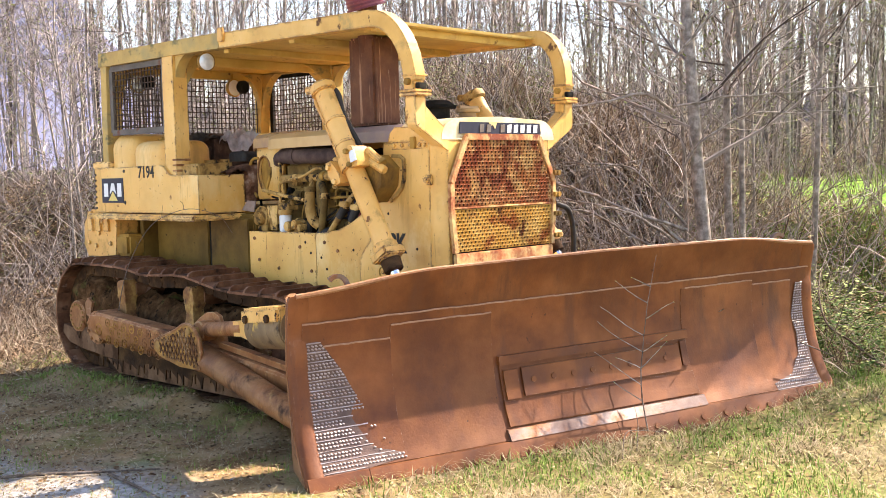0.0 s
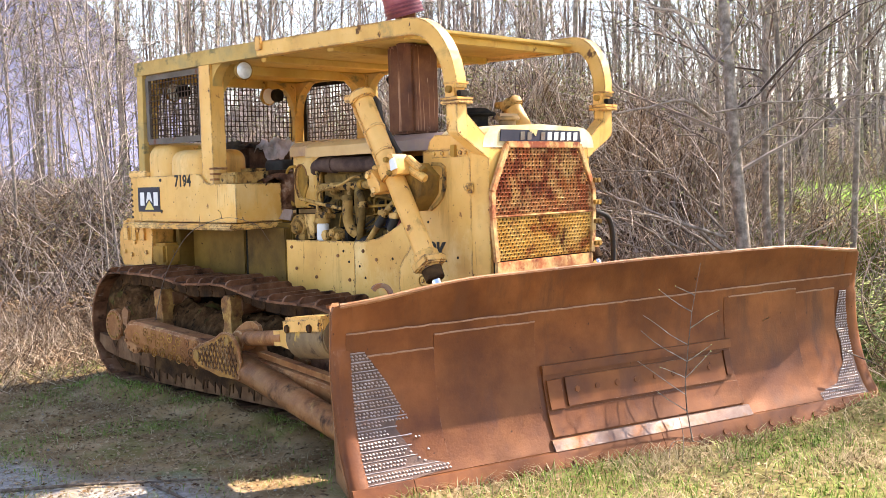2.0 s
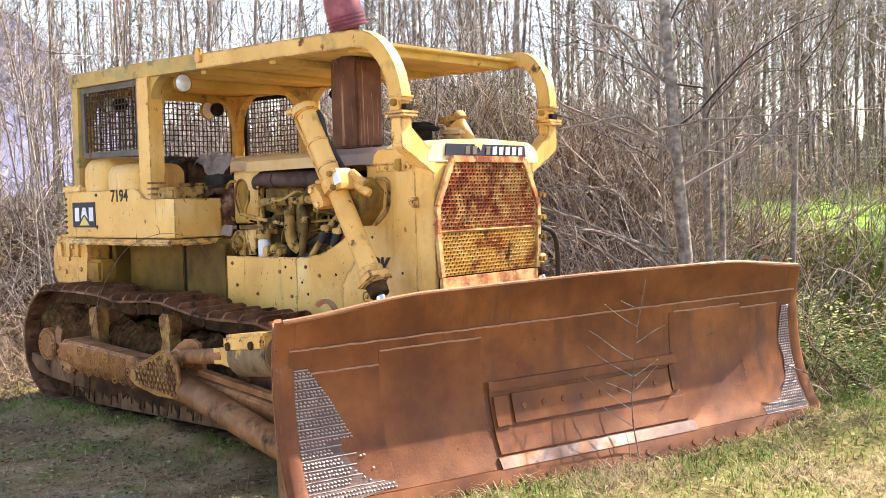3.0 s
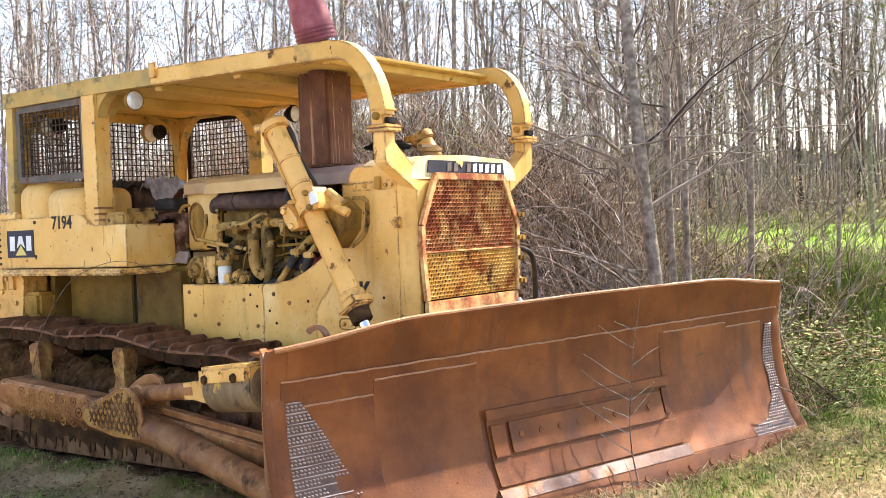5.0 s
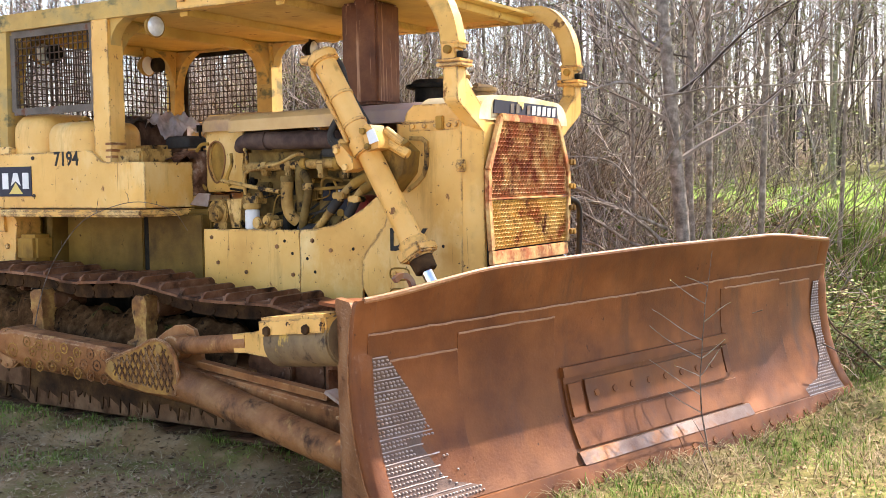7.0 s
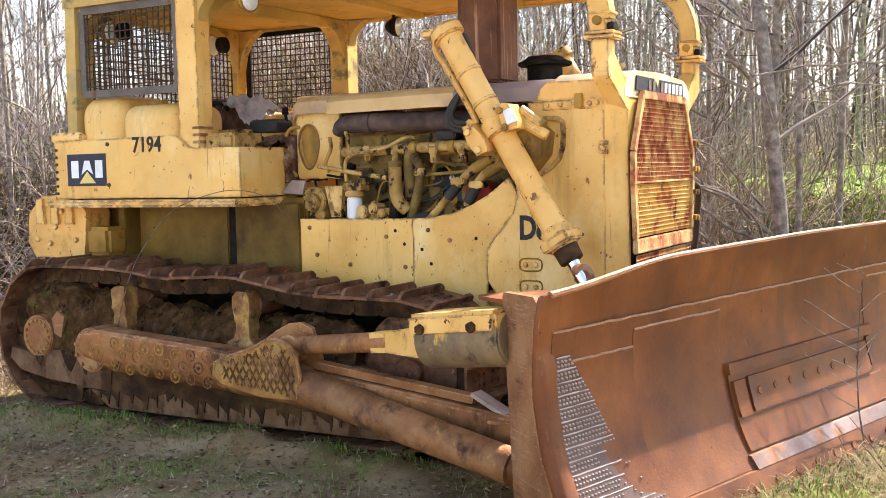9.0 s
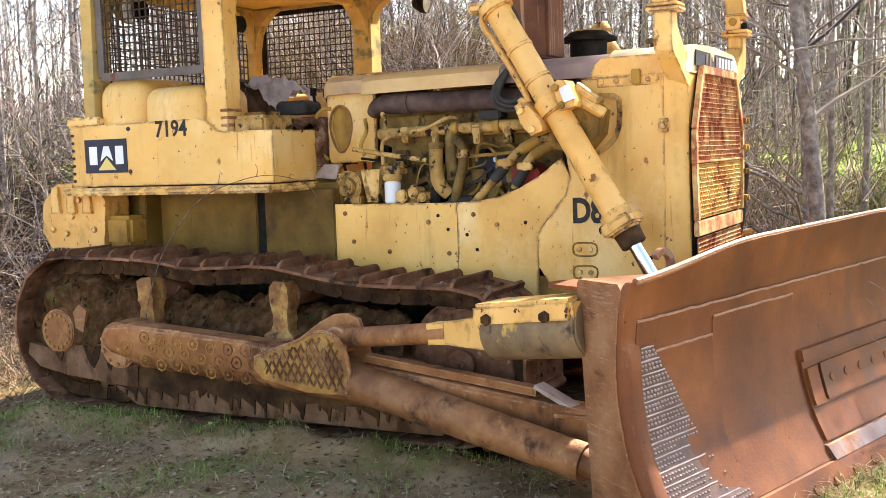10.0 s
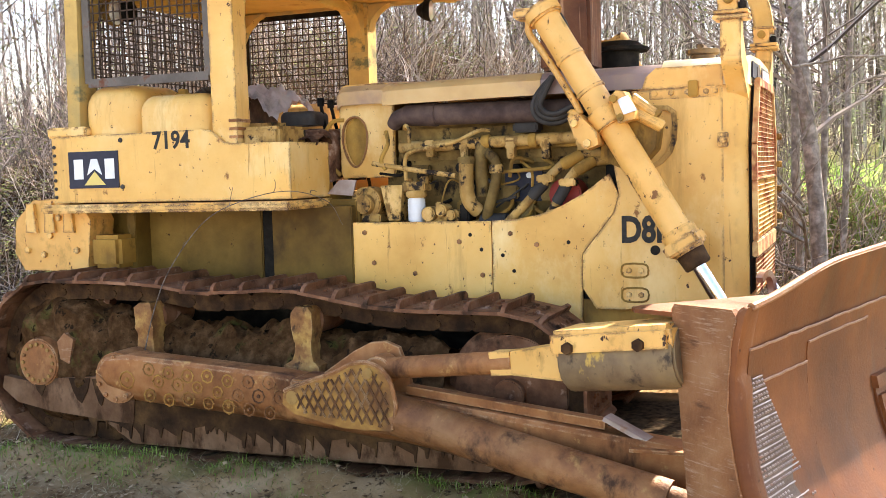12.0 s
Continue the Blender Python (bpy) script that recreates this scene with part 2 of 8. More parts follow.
STACK = material("rusted_stack_steel", [(0.085, 0.032, 0.018), (0.145, 0.058, 0.03), (0.205, 0.088, 0.042)], 4, 9, (0.55, 0.8), 0.05, (70, 0.25), [
    ((0.36, 0.20, 0.12), (22, 22, 1.0), 0.57, 0.07, 0.7), ((0.55, 0.42, 0.32), (26, 26, 1.4), 0.64, 0.03, 0.7)], broad=0.3, spec=0.2)
# Black for greasy parts, and painted shade in gaps, holes and bay.
DARK = material("grease_and_shade_black", [(0.008, 0.007, 0.006), (0.018, 0.016, 0.014), (0.04, 0.033, 0.026)], 6, 6, (0.5, 0.85), 0, (50, 0.3), spec=0.05)
BARREL = material("worn_jack_barrel", [(0.13, 0.08, 0.045), (0.21, 0.14, 0.075), (0.30, 0.20, 0.09)], 4, 8, (0.5, 0.75), 0, (50, 0.3), [
    ((0.50, 0.31, 0.07), (5, 5, 3), 0.585, 0.05, 0.6), ((0.05, 0.035, 0.025), (6, 6, 4), 0.58, 0.08, 0.85)], broad=0.3, spec=0.2)
BLOCK = material("oily_engine_casting", [(0.11, 0.066, 0.022), (0.23, 0.142, 0.046), (0.36, 0.235, 0.082)], 6, 8, (0.5, 0.85), 0, (40, 0.35), [
    ((0.014, 0.010, 0.007), (7, 7, 5), 0.55, 0.08, 0.6)], broad=0.5, spec=0.12)
MANIFOLD = material("burnt_manifold_iron", [(0.0607, 0.039, 0.0338), (0.101, 0.065, 0.0559), (0.149, 0.0975, 0.078)], 8, 8, (0.7, 0.9), 0, (70, 0.35), spec=0.08)
RUBBER = material("weathered_rubber", [(0.03, 0.027, 0.025), (0.065, 0.058, 0.053)], 9, 5, (0.55, 0.75), 0, (80, 0.15), spec=0.15)
MUD = material("caked_dry_mud", [(0.038, 0.017, 0.007), (0.076, 0.037, 0.016), (0.14, 0.075, 0.035)], 14, 9, (0.85, 0.98), 0, (26, 1.0), [
    ((0.065, 0.075, 0.018), (4, 4, 4), 0.60, 0.12, 0.95), ((0.02, 0.012, 0.007), (16, 16, 16), 0.58, 0.05, 0.95)], spec=0.03)
CHROME = material("chrome_rod", [(0.72, 0.72, 0.74), (0.85, 0.85, 0.87)], 20, 3, (0.08, 0.2), 1.0, None, broad=0)
FRAME_GREY = material("grey_screen_frame", [(0.10, 0.082, 0.068), (0.18, 0.155, 0.135)], 6, 7, (0.6, 0.8), 0, (60, 0.25), [((0.13, 0.05, 0.028), (6, 6, 6), 0.57, 0.08, 0.85)], spec=0.2)
WIRE = material("rusty_wire", [(0.035, 0.024, 0.018), (0.085, 0.055, 0.038)], 20, 4, (0.6, 0.85), 0.1, None, broad=0, spec=0.1)
NAVY = material("dark_decal", [(0.014, 0.015, 0.03), (0.028, 0.028, 0.045)], 10, 4, (0.35, 0.6), 0, None, broad=0, spec=0.2)
WHITE = material("white_decal", [(0.66, 0.66, 0.66), (0.78, 0.78, 0.78)], 10, 5, (0.4, 0.6), 0, None, broad=0.1)
DECAL_YELLOW = material("decal_yellow", [(0.62, 0.46, 0.12), (0.66, 0.50, 0.16)], 10, 4, (0.4, 0.6), 0, None, broad=0)
LETTER = material("black_lettering", [(0.012, 0.012, 0.012), (0.04, 0.035, 0.03)], 30, 6, (0.5, 0.7), 0, None, [((0.3, 0.2, 0.04), (25, 25, 25), 0.68, 0.05, 0.6)], broad=0, spec=0.2)
REDPART = material("red_paint", [(0.35, 0.02, 0.015), (0.48, 0.04, 0.03)], 8, 4, (0.4, 0.6), 0, None)
LENS = material("lamp_lens", [(0.55, 0.55, 0.56), (0.72, 0.72, 0.74)], 30, 3, (0.08, 0.2), 0.2, None, broad=0)
BUCKET = material("faded_maroon_plastic", [(0.14, 0.018, 0.03), (0.24, 0.05, 0.075), (0.36, 0.12, 0.16)], 4, 4, (0.45, 0.6), 0, (60, 0.1))
BUCKET_RIM = material("dark_maroon_plastic", [(0.10, 0.012, 0.03), (0.18, 0.03, 0.06)], 6, 4, (0.4, 0.6), 0, None)
RAG = material("dirty_white_cloth", [(0.40, 0.38, 0.365), (0.78, 0.72, 0.72), (0.86, 0.85, 0.86)], 6, 6, (0.8, 0.95), 0, (40, 0.4), spec=0.1)
SEAT = material("torn_brown_vinyl", [(0.035, 0.02, 0.014), (0.09, 0.045, 0.03), (0.17, 0.11, 0.08)], 9, 8, (0.5, 0.85), 0, (40, 0.5), spec=0.2)
TORN = material("torn_seat_stuffing", [(0.022, 0.012, 0.008), (0.10, 0.042, 0.022), (0.26, 0.13, 0.075), (0.58, 0.42, 0.32)], 7, 7, (0.6, 0.9), 0, (40, 0.6), spec=0.15)
MOSSY = material("lichen_stained_paint", [(0.40, 0.255, 0.085), (0.54, 0.35, 0.11), (0.37, 0.28, 0.12)], 3, 8, (0.55, 0.8), 0, (40, 0.3), [((0.16, 0.145, 0.075), (4, 4, 6), 0.56, 0.10, 0.9), ((0.09, 0.045, 0.022), (12, 12, 8), 0.64, 0.04, 0.9)], broad=0.25, spec=0.2)
BARK = material("alder_bark", [(0.145, 0.115, 0.096), (0.265, 0.22, 0.187), (0.46, 0.395, 0.345)], 14, 9, (0.75, 0.95), 0, (70, 0.8), [((0.16, 0.15, 0.09), (7, 7, 3), 0.60, 0.1, 0.95), ((0.09, 0.068, 0.055), (30, 30, 14), 0.66, 0.05, 0.95)], spec=0.08)
TWIG = material("bare_twig_bark", [(0.055, 0.043, 0.040), (0.215, 0.168, 0.148), (0.62, 0.53, 0.485)], 3, 3, (0.7, 0.9), 0, None, islands=0.9, spec=0.08)
BRUSH = material("dry_bramble_canes", [(0.035, 0.023, 0.015), (0.155, 0.095, 0.06), (0.36, 0.25, 0.165), (0.76, 0.63, 0.50)], 2, 3, (0.7, 0.95), 0, None, islands=0.92, spec=0.05)
PALE = material("pale_dead_wood", [(0.26, 0.21, 0.175), (0.44, 0.37, 0.315), (0.64, 0.57, 0.50)], 9, 7, (0.7, 0.9), 0, (60, 0.5), islands=0.6, spec=0.08)
BUD = material("spring_buds", [(0.12, 0.15, 0.045), (0.21, 0.25, 0.075), (0.30, 0.31, 0.13)], 3, 2, (0.6, 0.8), 0, None, islands=0.8, broad=0, spec=0.1)
GRASS = material("green_grass", [(0.09, 0.15, 0.025), (0.17, 0.27, 0.045), (0.29, 0.39, 0.09)], 2, 3, (0.55, 0.8), 0, None, islands=0.75, spec=0.12)
STRAW = material("dry_straw_grass", [(0.15, 0.11, 0.055), (0.30, 0.235, 0.13), (0.48, 0.40, 0.255)], 2, 3, (0.65, 0.9), 0, None, islands=0.88, spec=0.05)
LEAFM = material("dead_leaves", [(0.07, 0.038, 0.02), (0.215, 0.13, 0.068), (0.47, 0.34, 0.21)], 3, 3, (0.7, 0.95), 0, None, islands=0.92, spec=0.05)
FERN = material("fern_leaves", [(0.021, 0.0455, 0.0105), (0.042, 0.084, 0.0175), (0.077, 0.126, 0.0315)], 3, 3, (0.6, 0.85), 0, None, islands=0.7, spec=0.06)
STONE = material("grey_gravel", [(0.13, 0.125, 0.12), (0.24, 0.23, 0.225), (0.38, 0.365, 0.355)], 5, 5, (0.75, 0.95), 0, (60, 0.4), islands=0.7, spec=0.1)
GROUND = material("earth_ground", [(0.178, 0.104, 0.048), (0.295, 0.188, 0.094), (0.41, 0.285, 0.162)], 3.0, 10, (0.85, 0.98), 0, (14, 1.0), [
    ((0.15, 0.145, 0.045), (1.4, 1.4, 1.4), 0.52, 0.12, 0.95),
    ((0.27, 0.19, 0.105), (2.6, 2.6, 2.6), 0.58, 0.10, 0.95),
    ((0.06, 0.038, 0.02), (11, 11, 11), 0.59, 0.06, 0.95)], broad=0.4, spec=0.03)
def ground_mask(mat, mask_name, tones):
    """Mixes a second set of tones in where a mask of the mesh says so."""
    nt = mat.node_tree
    bsdf = nt.nodes["Principled BSDF"]
    old = bsdf.inputs["Base Color"].links[0].from_socket
    mask, tex, ramp, mix, coord = (nt.nodes.new(k) for k in ("ShaderNodeAttribute", "ShaderNodeTexNoise", "ShaderNodeValToRGB", "ShaderNodeMix", "ShaderNodeTexCoord"))
    mask.attribute_name = mask_name
    tex.inputs["Scale"].default_value, tex.inputs["Detail"].default_value = 22, 10
    nt.links.new(coord.outputs["Object"], tex.inputs["Vector"])
    ramp.color_ramp.elements[0].position, ramp.color_ramp.elements[0].color = 0.35, (*tones[0], 1)
    ramp.color_ramp.elements[1].position, ramp.color_ramp.elements[1].color = 0.65, (*tones[1], 1)
    nt.links.new(tex.outputs[0], ramp.inputs[0])
    mix.data_type = "RGBA"
    nt.links.new(mask.outputs["Fac"], mix.inputs[0]), nt.links.new(old, mix.inputs[6]), nt.links.new(ramp.outputs[0], mix.inputs[7])
    nt.links.new(mix.outputs[2], bsdf.inputs["Base Color"])


ground_mask(GROUND, "gravel", [(0.19, 0.178, 0.17), (0.36, 0.34, 0.325)])
ground_mask(GROUND, "meadow", [(0.045, 0.06, 0.018), (0.16, 0.155, 0.06)])
# Dark tones: leaf mould in the brambles, painted shade round the machine.
ground_mask(GROUND, "mould_and_shade", [(0.025, 0.018, 0.011), (0.10, 0.07, 0.042)])
ground_mask(GROUND, "lawn", [(0.10, 0.20, 0.028), (0.22, 0.37, 0.065)])
RISE = material("far_leafless_wood", [(0.13, 0.11, 0.11), (0.215, 0.185, 0.187), (0.32, 0.285, 0.285)], (1.6, 1.6, 0.16), 7, (0.9, 1.0), 0, None, [((0.20, 0.19, 0.145), (0.06, 0.06, 0.12), 0.58, 0.12, 0.95)], broad=0.2, spec=0.02)
# The blue of distance haze is put straight into the hill's colour.
HILL = material("hazed_hillside", [(0.11, 0.12, 0.21), (0.15, 0.16, 0.27)], 0.05, 5, (0.9, 1.0), 0, None)


# ---- building helpers ----
def part(name, bm, mat, parent=None, label="", bevel=0.0, place=None, smooth=40):
    """Links a bmesh as one mesh object under a thing or a part."""
    if bevel:
        sharp = [e for e in bm.edges if len(e.link_faces) == 2 and e.calc_face_angle(0) > 0.5]
        bmesh.ops.bevel(bm, geom=sharp, offset=bevel, segments=2, affect="EDGES", clamp_overlap=True)
    if place is not None:
        bmesh.ops.transform(bm, matrix=place, verts=bm.verts)
    bmesh.ops.recalc_face_normals(bm, faces=bm.faces)
    data = bpy.data.meshes.new(name)
    bm.to_mesh(data)
    bm.free()
    return link_mesh(name, data, mat, parent, label, smooth)


def link_mesh(name, data, mat, parent=None, label="", smooth=40):
    data.materials.append(mat)
    if smooth:
        data.polygons.foreach_set("use_smooth", [True] * len(data.polygons))
        data.set_sharp_from_angle(angle=radians(smooth))
    ob = new(name, data)
    ob.parent = parent
    return tagged(ob, label) if label else ob


def raw(name, verts, faces, mat, parent=None, label="", smooth=60):
    data = bpy.data.meshes.new(name)
    data.from_pydata(verts, [], faces)
    return link_mesh(name, data, mat, parent, label, smooth)


def bm_new():
    return bmesh.new()


def box(bm, x0, x1, y0, y1, z0, z1, m=None):
    c = Matrix.Translation(((x0 + x1) / 2, (y0 + y1) / 2, (z0 + z1) / 2)) @ Matrix.Diagonal((abs(x1 - x0), abs(y1 - y0), abs(z1 - z0), 1))
    bmesh.ops.create_cube(bm, size=1, matrix=(m @ c) if m else c)
    return bm


def cyl(bm, a, b, r0, r1=None, seg=16):
    a, b = Vector(a), Vector(b)
    m = Matrix.Translation((a + b) / 2) @ (b - a).to_track_quat("Z", "Y").to_matrix().to_4x4()
    bmesh.ops.create_cone(bm, cap_ends=True, segments=seg, radius1=r0, radius2=r0 if r1 is None else r1, depth=(b - a).length, matrix=m)
    return bm


def prism(bm, points, axis, a, b):
    """A polygon of the plane across the axis (0: y z; 1: x z; 2: x y), made solid from a to b."""
    def at(p, d):
        return (d, p[0], p[1]) if axis == 0 else (p[0], d, p[1]) if axis == 1 else (p[0], p[1], d)
    va, vb = [bm.verts.new(at(p, a)) for p in points], [bm.verts.new(at(p, b)) for p in points]
    bm.faces.new(va), bm.faces.new(vb[::-1])
    n = len(points)
    for i in range(n):
        bm.faces.new((va[i], vb[i], vb[(i + 1) % n], va[(i + 1) % n]))
    return bm


def beam(bm, a, b, w, h, up=(0, 0, 1)):
    """A square bar from a to b, w wide and h high."""
    a, b = Vector(a), Vector(b)
    f = (b - a).normalized()
    side = f.cross(Vector(up)).normalized()
    top = side.cross(f)
    ring = [[bm.verts.new(p + side * (sx * w / 2) + top * (sz * h / 2)) for sx, sz in ((-1, -1), (1, -1), (1, 1), (-1, 1))] for p in (a, b)]
    bm.faces.new(ring[0]), bm.faces.new(ring[1][::-1])
    for i in range(4):
        bm.faces.new((ring[0][i], ring[1][i], ring[1][(i + 1) % 4], ring[0][(i + 1) % 4]))
    return bm


def curve_points(points, steps=6):
    """A smooth line through the points."""
    ps = [Vector(p) for p in points]
    ps = [ps[0] * 2 - ps[1], *ps, ps[-1] * 2 - ps[-2]]
    out = []
    for i in range(1, len(ps) - 2):
        p0, p1, p2, p3 = ps[i - 1:i + 3]
        for k in range(steps):
            t = k / steps
            out.append(0.5 * ((2 * p1) + (p2 - p0) * t + (2 * p0 - 5 * p1 + 4 * p2 - p3) * t * t + (3 * p1 - p0 - 3 * p2 + p3) * t ** 3))
    return out + [ps[-2]]


def pipe(bm, points, r, seg=10, steps=6, r1=None):
    ps = curve_points(points, steps)
    rings, n = [], len(ps)
    for i, p in enumerate(ps):
        f = (ps[min(i + 1, n - 1)] - ps[max(i - 1, 0)]).normalized()
        s = f.cross(Vector((0.31, 0.17, 0.93))).normalized()
        u = s.cross(f)
        rr = r if r1 is None else r + (r1 - r) * i / (n - 1)
        rings.append([bm.verts.new(p + (s * math.cos(a) + u * math.sin(a)) * rr) for a in (2 * math.pi * k / seg for k in range(seg))])
    for a, b in zip(rings, rings[1:]):
        for k in range(seg):
            bm.faces.new((a[k], a[(k + 1) % seg], b[(k + 1) % seg], b[k]))
    bm.faces.new(rings[0][::-1]), bm.faces.new(rings[-1])
    return bm


def section_sweep(bm, points, w, h, side=(1, 0, 0)):
    """A rectangular section, w along side and h across, swept along points."""
    ps = [Vector(p) for p in points]
    rings, n, s = [], len(ps), Vector(side)
    for i, p in enumerate(ps):
        f = (ps[min(i + 1, n - 1)] - ps[max(i - 1, 0)]).normalized()
        u = s.cross(f).normalized()
        rings.append([bm.verts.new(p + s * (a * w / 2) + u * (b * h / 2)) for a, b in ((-1, -1), (1, -1), (1, 1), (-1, 1))])
    for a, b in zip(rings, rings[1:]):
        for k in range(4):
            bm.faces.new((a[k], a[(k + 1) % 4], b[(k + 1) % 4], b[k]))
    bm.faces.new(rings[0][::-1]), bm.faces.new(rings[-1])
    return bm


def lettering(words, size, mat, parent, m, name="lettering", label="", thick=0.0015, bold=0.022):
    """Words in the built-in font as a thin raised mesh."""
    curve = bpy.data.curves.new("words", "FONT")
    curve.body, curve.size, curve.extrude, curve.resolution_u, curve.offset = words, size, thick, 3, size * bold
    holder = bpy.data.objects.new("words", curve)
    scene.collection.objects.link(holder)
    data = bpy.data.meshes.new_from_object(holder.evaluated_get(bpy.context.evaluated_depsgraph_get()))
    bpy.data.objects.remove(holder)
    data.transform(m)
    return link_mesh(name, data, mat, parent, label, 0)


def thing(name, label, category, loc=(0, 0, 0), group="", kind=""):
    ob = new(name)
    ob.location = loc
    return tagged(ob, label, category, group, kind)


# ---- ground ----
V_AWAY, V_SIDE = (0.745, 0.667), (0.667, -0.745)


def depth_side(x, y):
    px, py = x + 6.54, y + 5.46
    return px * V_AWAY[0] + py * V_AWAY[1], px * V_SIDE[0] + py * V_SIDE[1]


def ease(a, b, x):
    t = min(1.0, max(0.0, (x - a) / (b - a)))
    return t * t * (3 - 2 * t)


def bank_start(side):
    return 12.9 - 2.6 * math.tanh(side / 5)


def height(x, y):
    d, s = depth_side(x, y)
    right = ease(0.5, 4.0, s)
    over = d - bank_start(s)
    h = (2.85 - 1.65 * right - 1.35 * ease(-0.8, -5.0, s)) * ease(0, 4.6 - 2.0 * right, over) + (0.012 + 0.03 * right) * max(0, over - 4)
    h -= 0.02 * max(0, -over - 8)
    rough = 0.05 + 0.22 * ease(0, 3, over)
    h += rough * noise.fractal(Vector((x * 0.6, y * 0.6, 0)), 1.0, 2.0, 4)
    near = 1 - ease(2.6, 4.2, math.hypot(x, (y - 2.2) * 0.62))
    flat = 0.02 * noise.noise(Vector((x * 2, y * 2, 3)))
    h = h * (1 - near) + flat * near
    h += 0.15 * ease(0.5, 2.4, x) * ease(0.4, -1.0, y) * (1 - ease(0.0, 1.5, over))
    h += 0.15 * math.exp(-((x + 1.50) / 0.19) ** 2) * ease(0.7, 1.3, y) * ease(4.9, 4.4, y) * (0.8 + 0.7 * noise.noise(Vector((x * 2, y * 2.4, 8))))
    return h - 0.02


def lawn(x, y):
    """How far a place lies on the open green lawn behind the trees."""
    d, s = depth_side(x, y)
    over = d - bank_start(s)
    ragged = 1.5 * noise.fractal(Vector((x * 0.5, y * 0.5, 27)), 1.0, 2.0, 3)
    return ease(2.9, 4.2, s + ragged * 0.6) * ease(2.6, 4.0, over + ragged) * ease(15, 11, over + ragged)


def dark_earth(x, y):
    """How dark to paint leaf mould under brambles, and shade beneath and behind the machine."""
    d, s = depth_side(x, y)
    # Shade under the machine, painted on the earth.
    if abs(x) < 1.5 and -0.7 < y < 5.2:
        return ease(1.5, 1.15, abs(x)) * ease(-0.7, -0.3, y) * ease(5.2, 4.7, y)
    # Dim ground behind the track, its shade painted too.
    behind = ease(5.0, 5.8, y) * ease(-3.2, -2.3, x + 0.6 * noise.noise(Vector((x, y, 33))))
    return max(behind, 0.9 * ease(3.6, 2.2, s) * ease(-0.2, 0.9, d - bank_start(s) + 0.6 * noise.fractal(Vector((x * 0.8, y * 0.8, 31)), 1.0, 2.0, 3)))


def build_ground():
    n = 230
    ts = [(i / (n - 1)) * 2 - 1 for i in range(n)]
    spread = [(12 * t + 260 * t ** 7) for t in ts]
    verts = [(x + 0.5, y + 2.0, height(x + 0.5, y + 2.0)) for y in spread for x in spread]
    faces = [(j * n + i, j * n + i + 1, j * n + n + i + 1, j * n + n + i) for j in range(n - 1) for i in range(n - 1)]
    data = bpy.data.meshes.new("ground")
    data.from_pydata(verts, [], faces)
    data.materials.append(GROUND)
    mask = data.attributes.new("gravel", "FLOAT", "POINT")
    mask.data.foreach_set("value", [ease(0.5, -0.4, x + 3.15 + 0.12 * (y - 1) + 0.7 * noise.fractal(Vector((x * 0.9, y * 0.9, 7)), 1.0, 2.0, 3)) for x, y, _ in verts])
    mask = data.attributes.new("meadow", "FLOAT", "POINT")
    mask.data.foreach_set("value", [max(0.9 * ease(1.6, 3.6, depth_side(x, y)[1] + 1.2 * noise.fractal(Vector((x * 0.7, y * 0.7, 17)), 1.0, 2.0, 3)), 0.7 * ease(0.1, -0.7, y + 0.75 + 0.317 * x) * ease(-2.6, -0.8, x)) for x, y, _ in verts])
    mask = data.attributes.new("mould_and_shade", "FLOAT", "POINT")
    mask.data.foreach_set("value", [dark_earth(x, y) for x, y, _ in verts])
    mask = data.attributes.new("lawn", "FLOAT", "POINT")
    mask.data.foreach_set("value", [lawn(x, y) for x, y, _ in verts])
    data.polygons.foreach_set("use_smooth", [True] * len(faces))
    return tagged(new("ground", data), "bare earth ground with moss, leaf litter and a gravel edge", "ground", kind="structure")


build_ground()


# ---- bulldozer: front -y, rear +y, right side -x ----
dozer = thing("bulldozer", "abandoned yellow crawler bulldozer with a rusty angled blade and roll-over canopy", "bulldozer")
HALF = 0.685      # half width of the engine enclosure


def rounded_block(x0, x1, y0, y1, z0, z1, r):
    """A block with round corners and a domed rim."""
    bm = bm_new()
    levels = [(z0, 0.0), (z1 - r, 0.0)] + [(z1 - r + r * math.sin(radians(q)), r * (1 - math.cos(radians(q)))) for q in (18, 36, 54, 72, 90)]
    rings = []
    for z, inset in levels:
        ring = []
        for cx0, cy0, a0 in ((x1 - r, y1 - r, 0), (x0 + r, y1 - r, 90), (x0 + r, y0 + r, 180), (x1 - r, y0 + r, 270)):
            for q in range(0, 91, 15):
                a = radians(a0 + q)
                ring.append(bm.verts.new((cx0 + (r - inset + 0.002) * math.cos(a), cy0 + (r - inset + 0.002) * math.sin(a), z)))
        rings.append(ring)
    n = len(rings[0])
    for a, b in zip(rings, rings[1:]):
        for k in range(n):
            bm.faces.new((a[k], a[(k + 1) % n], b[(k + 1) % n], b[k]))
    bm.faces.new(rings[0][::-1]), bm.faces.new(rings[-1])
    return bm


def bolts(parent, places, normal, r=0.014, h=0.012, mat=None, name="bolt"):
    """Alike hexagon bolt heads that share one mesh."""
    bm = cyl(bm_new(), (0, 0, 0), (0, 0, h), r, r * 0.94, 6)
    data = bpy.data.meshes.new(name)
    bm.to_mesh(data), bm.free()
    data.materials.append(mat or DIRTY)
    turn = Vector(normal).to_track_quat("Z", "Y").to_matrix().to_4x4()
    for p in places:
        ob = new(name, data)
        ob.parent, ob.matrix_basis = parent, Matrix.Translation(p) @ turn


# -- tracks --
SHOE_HALF, PITCH = 0.28, 0.204


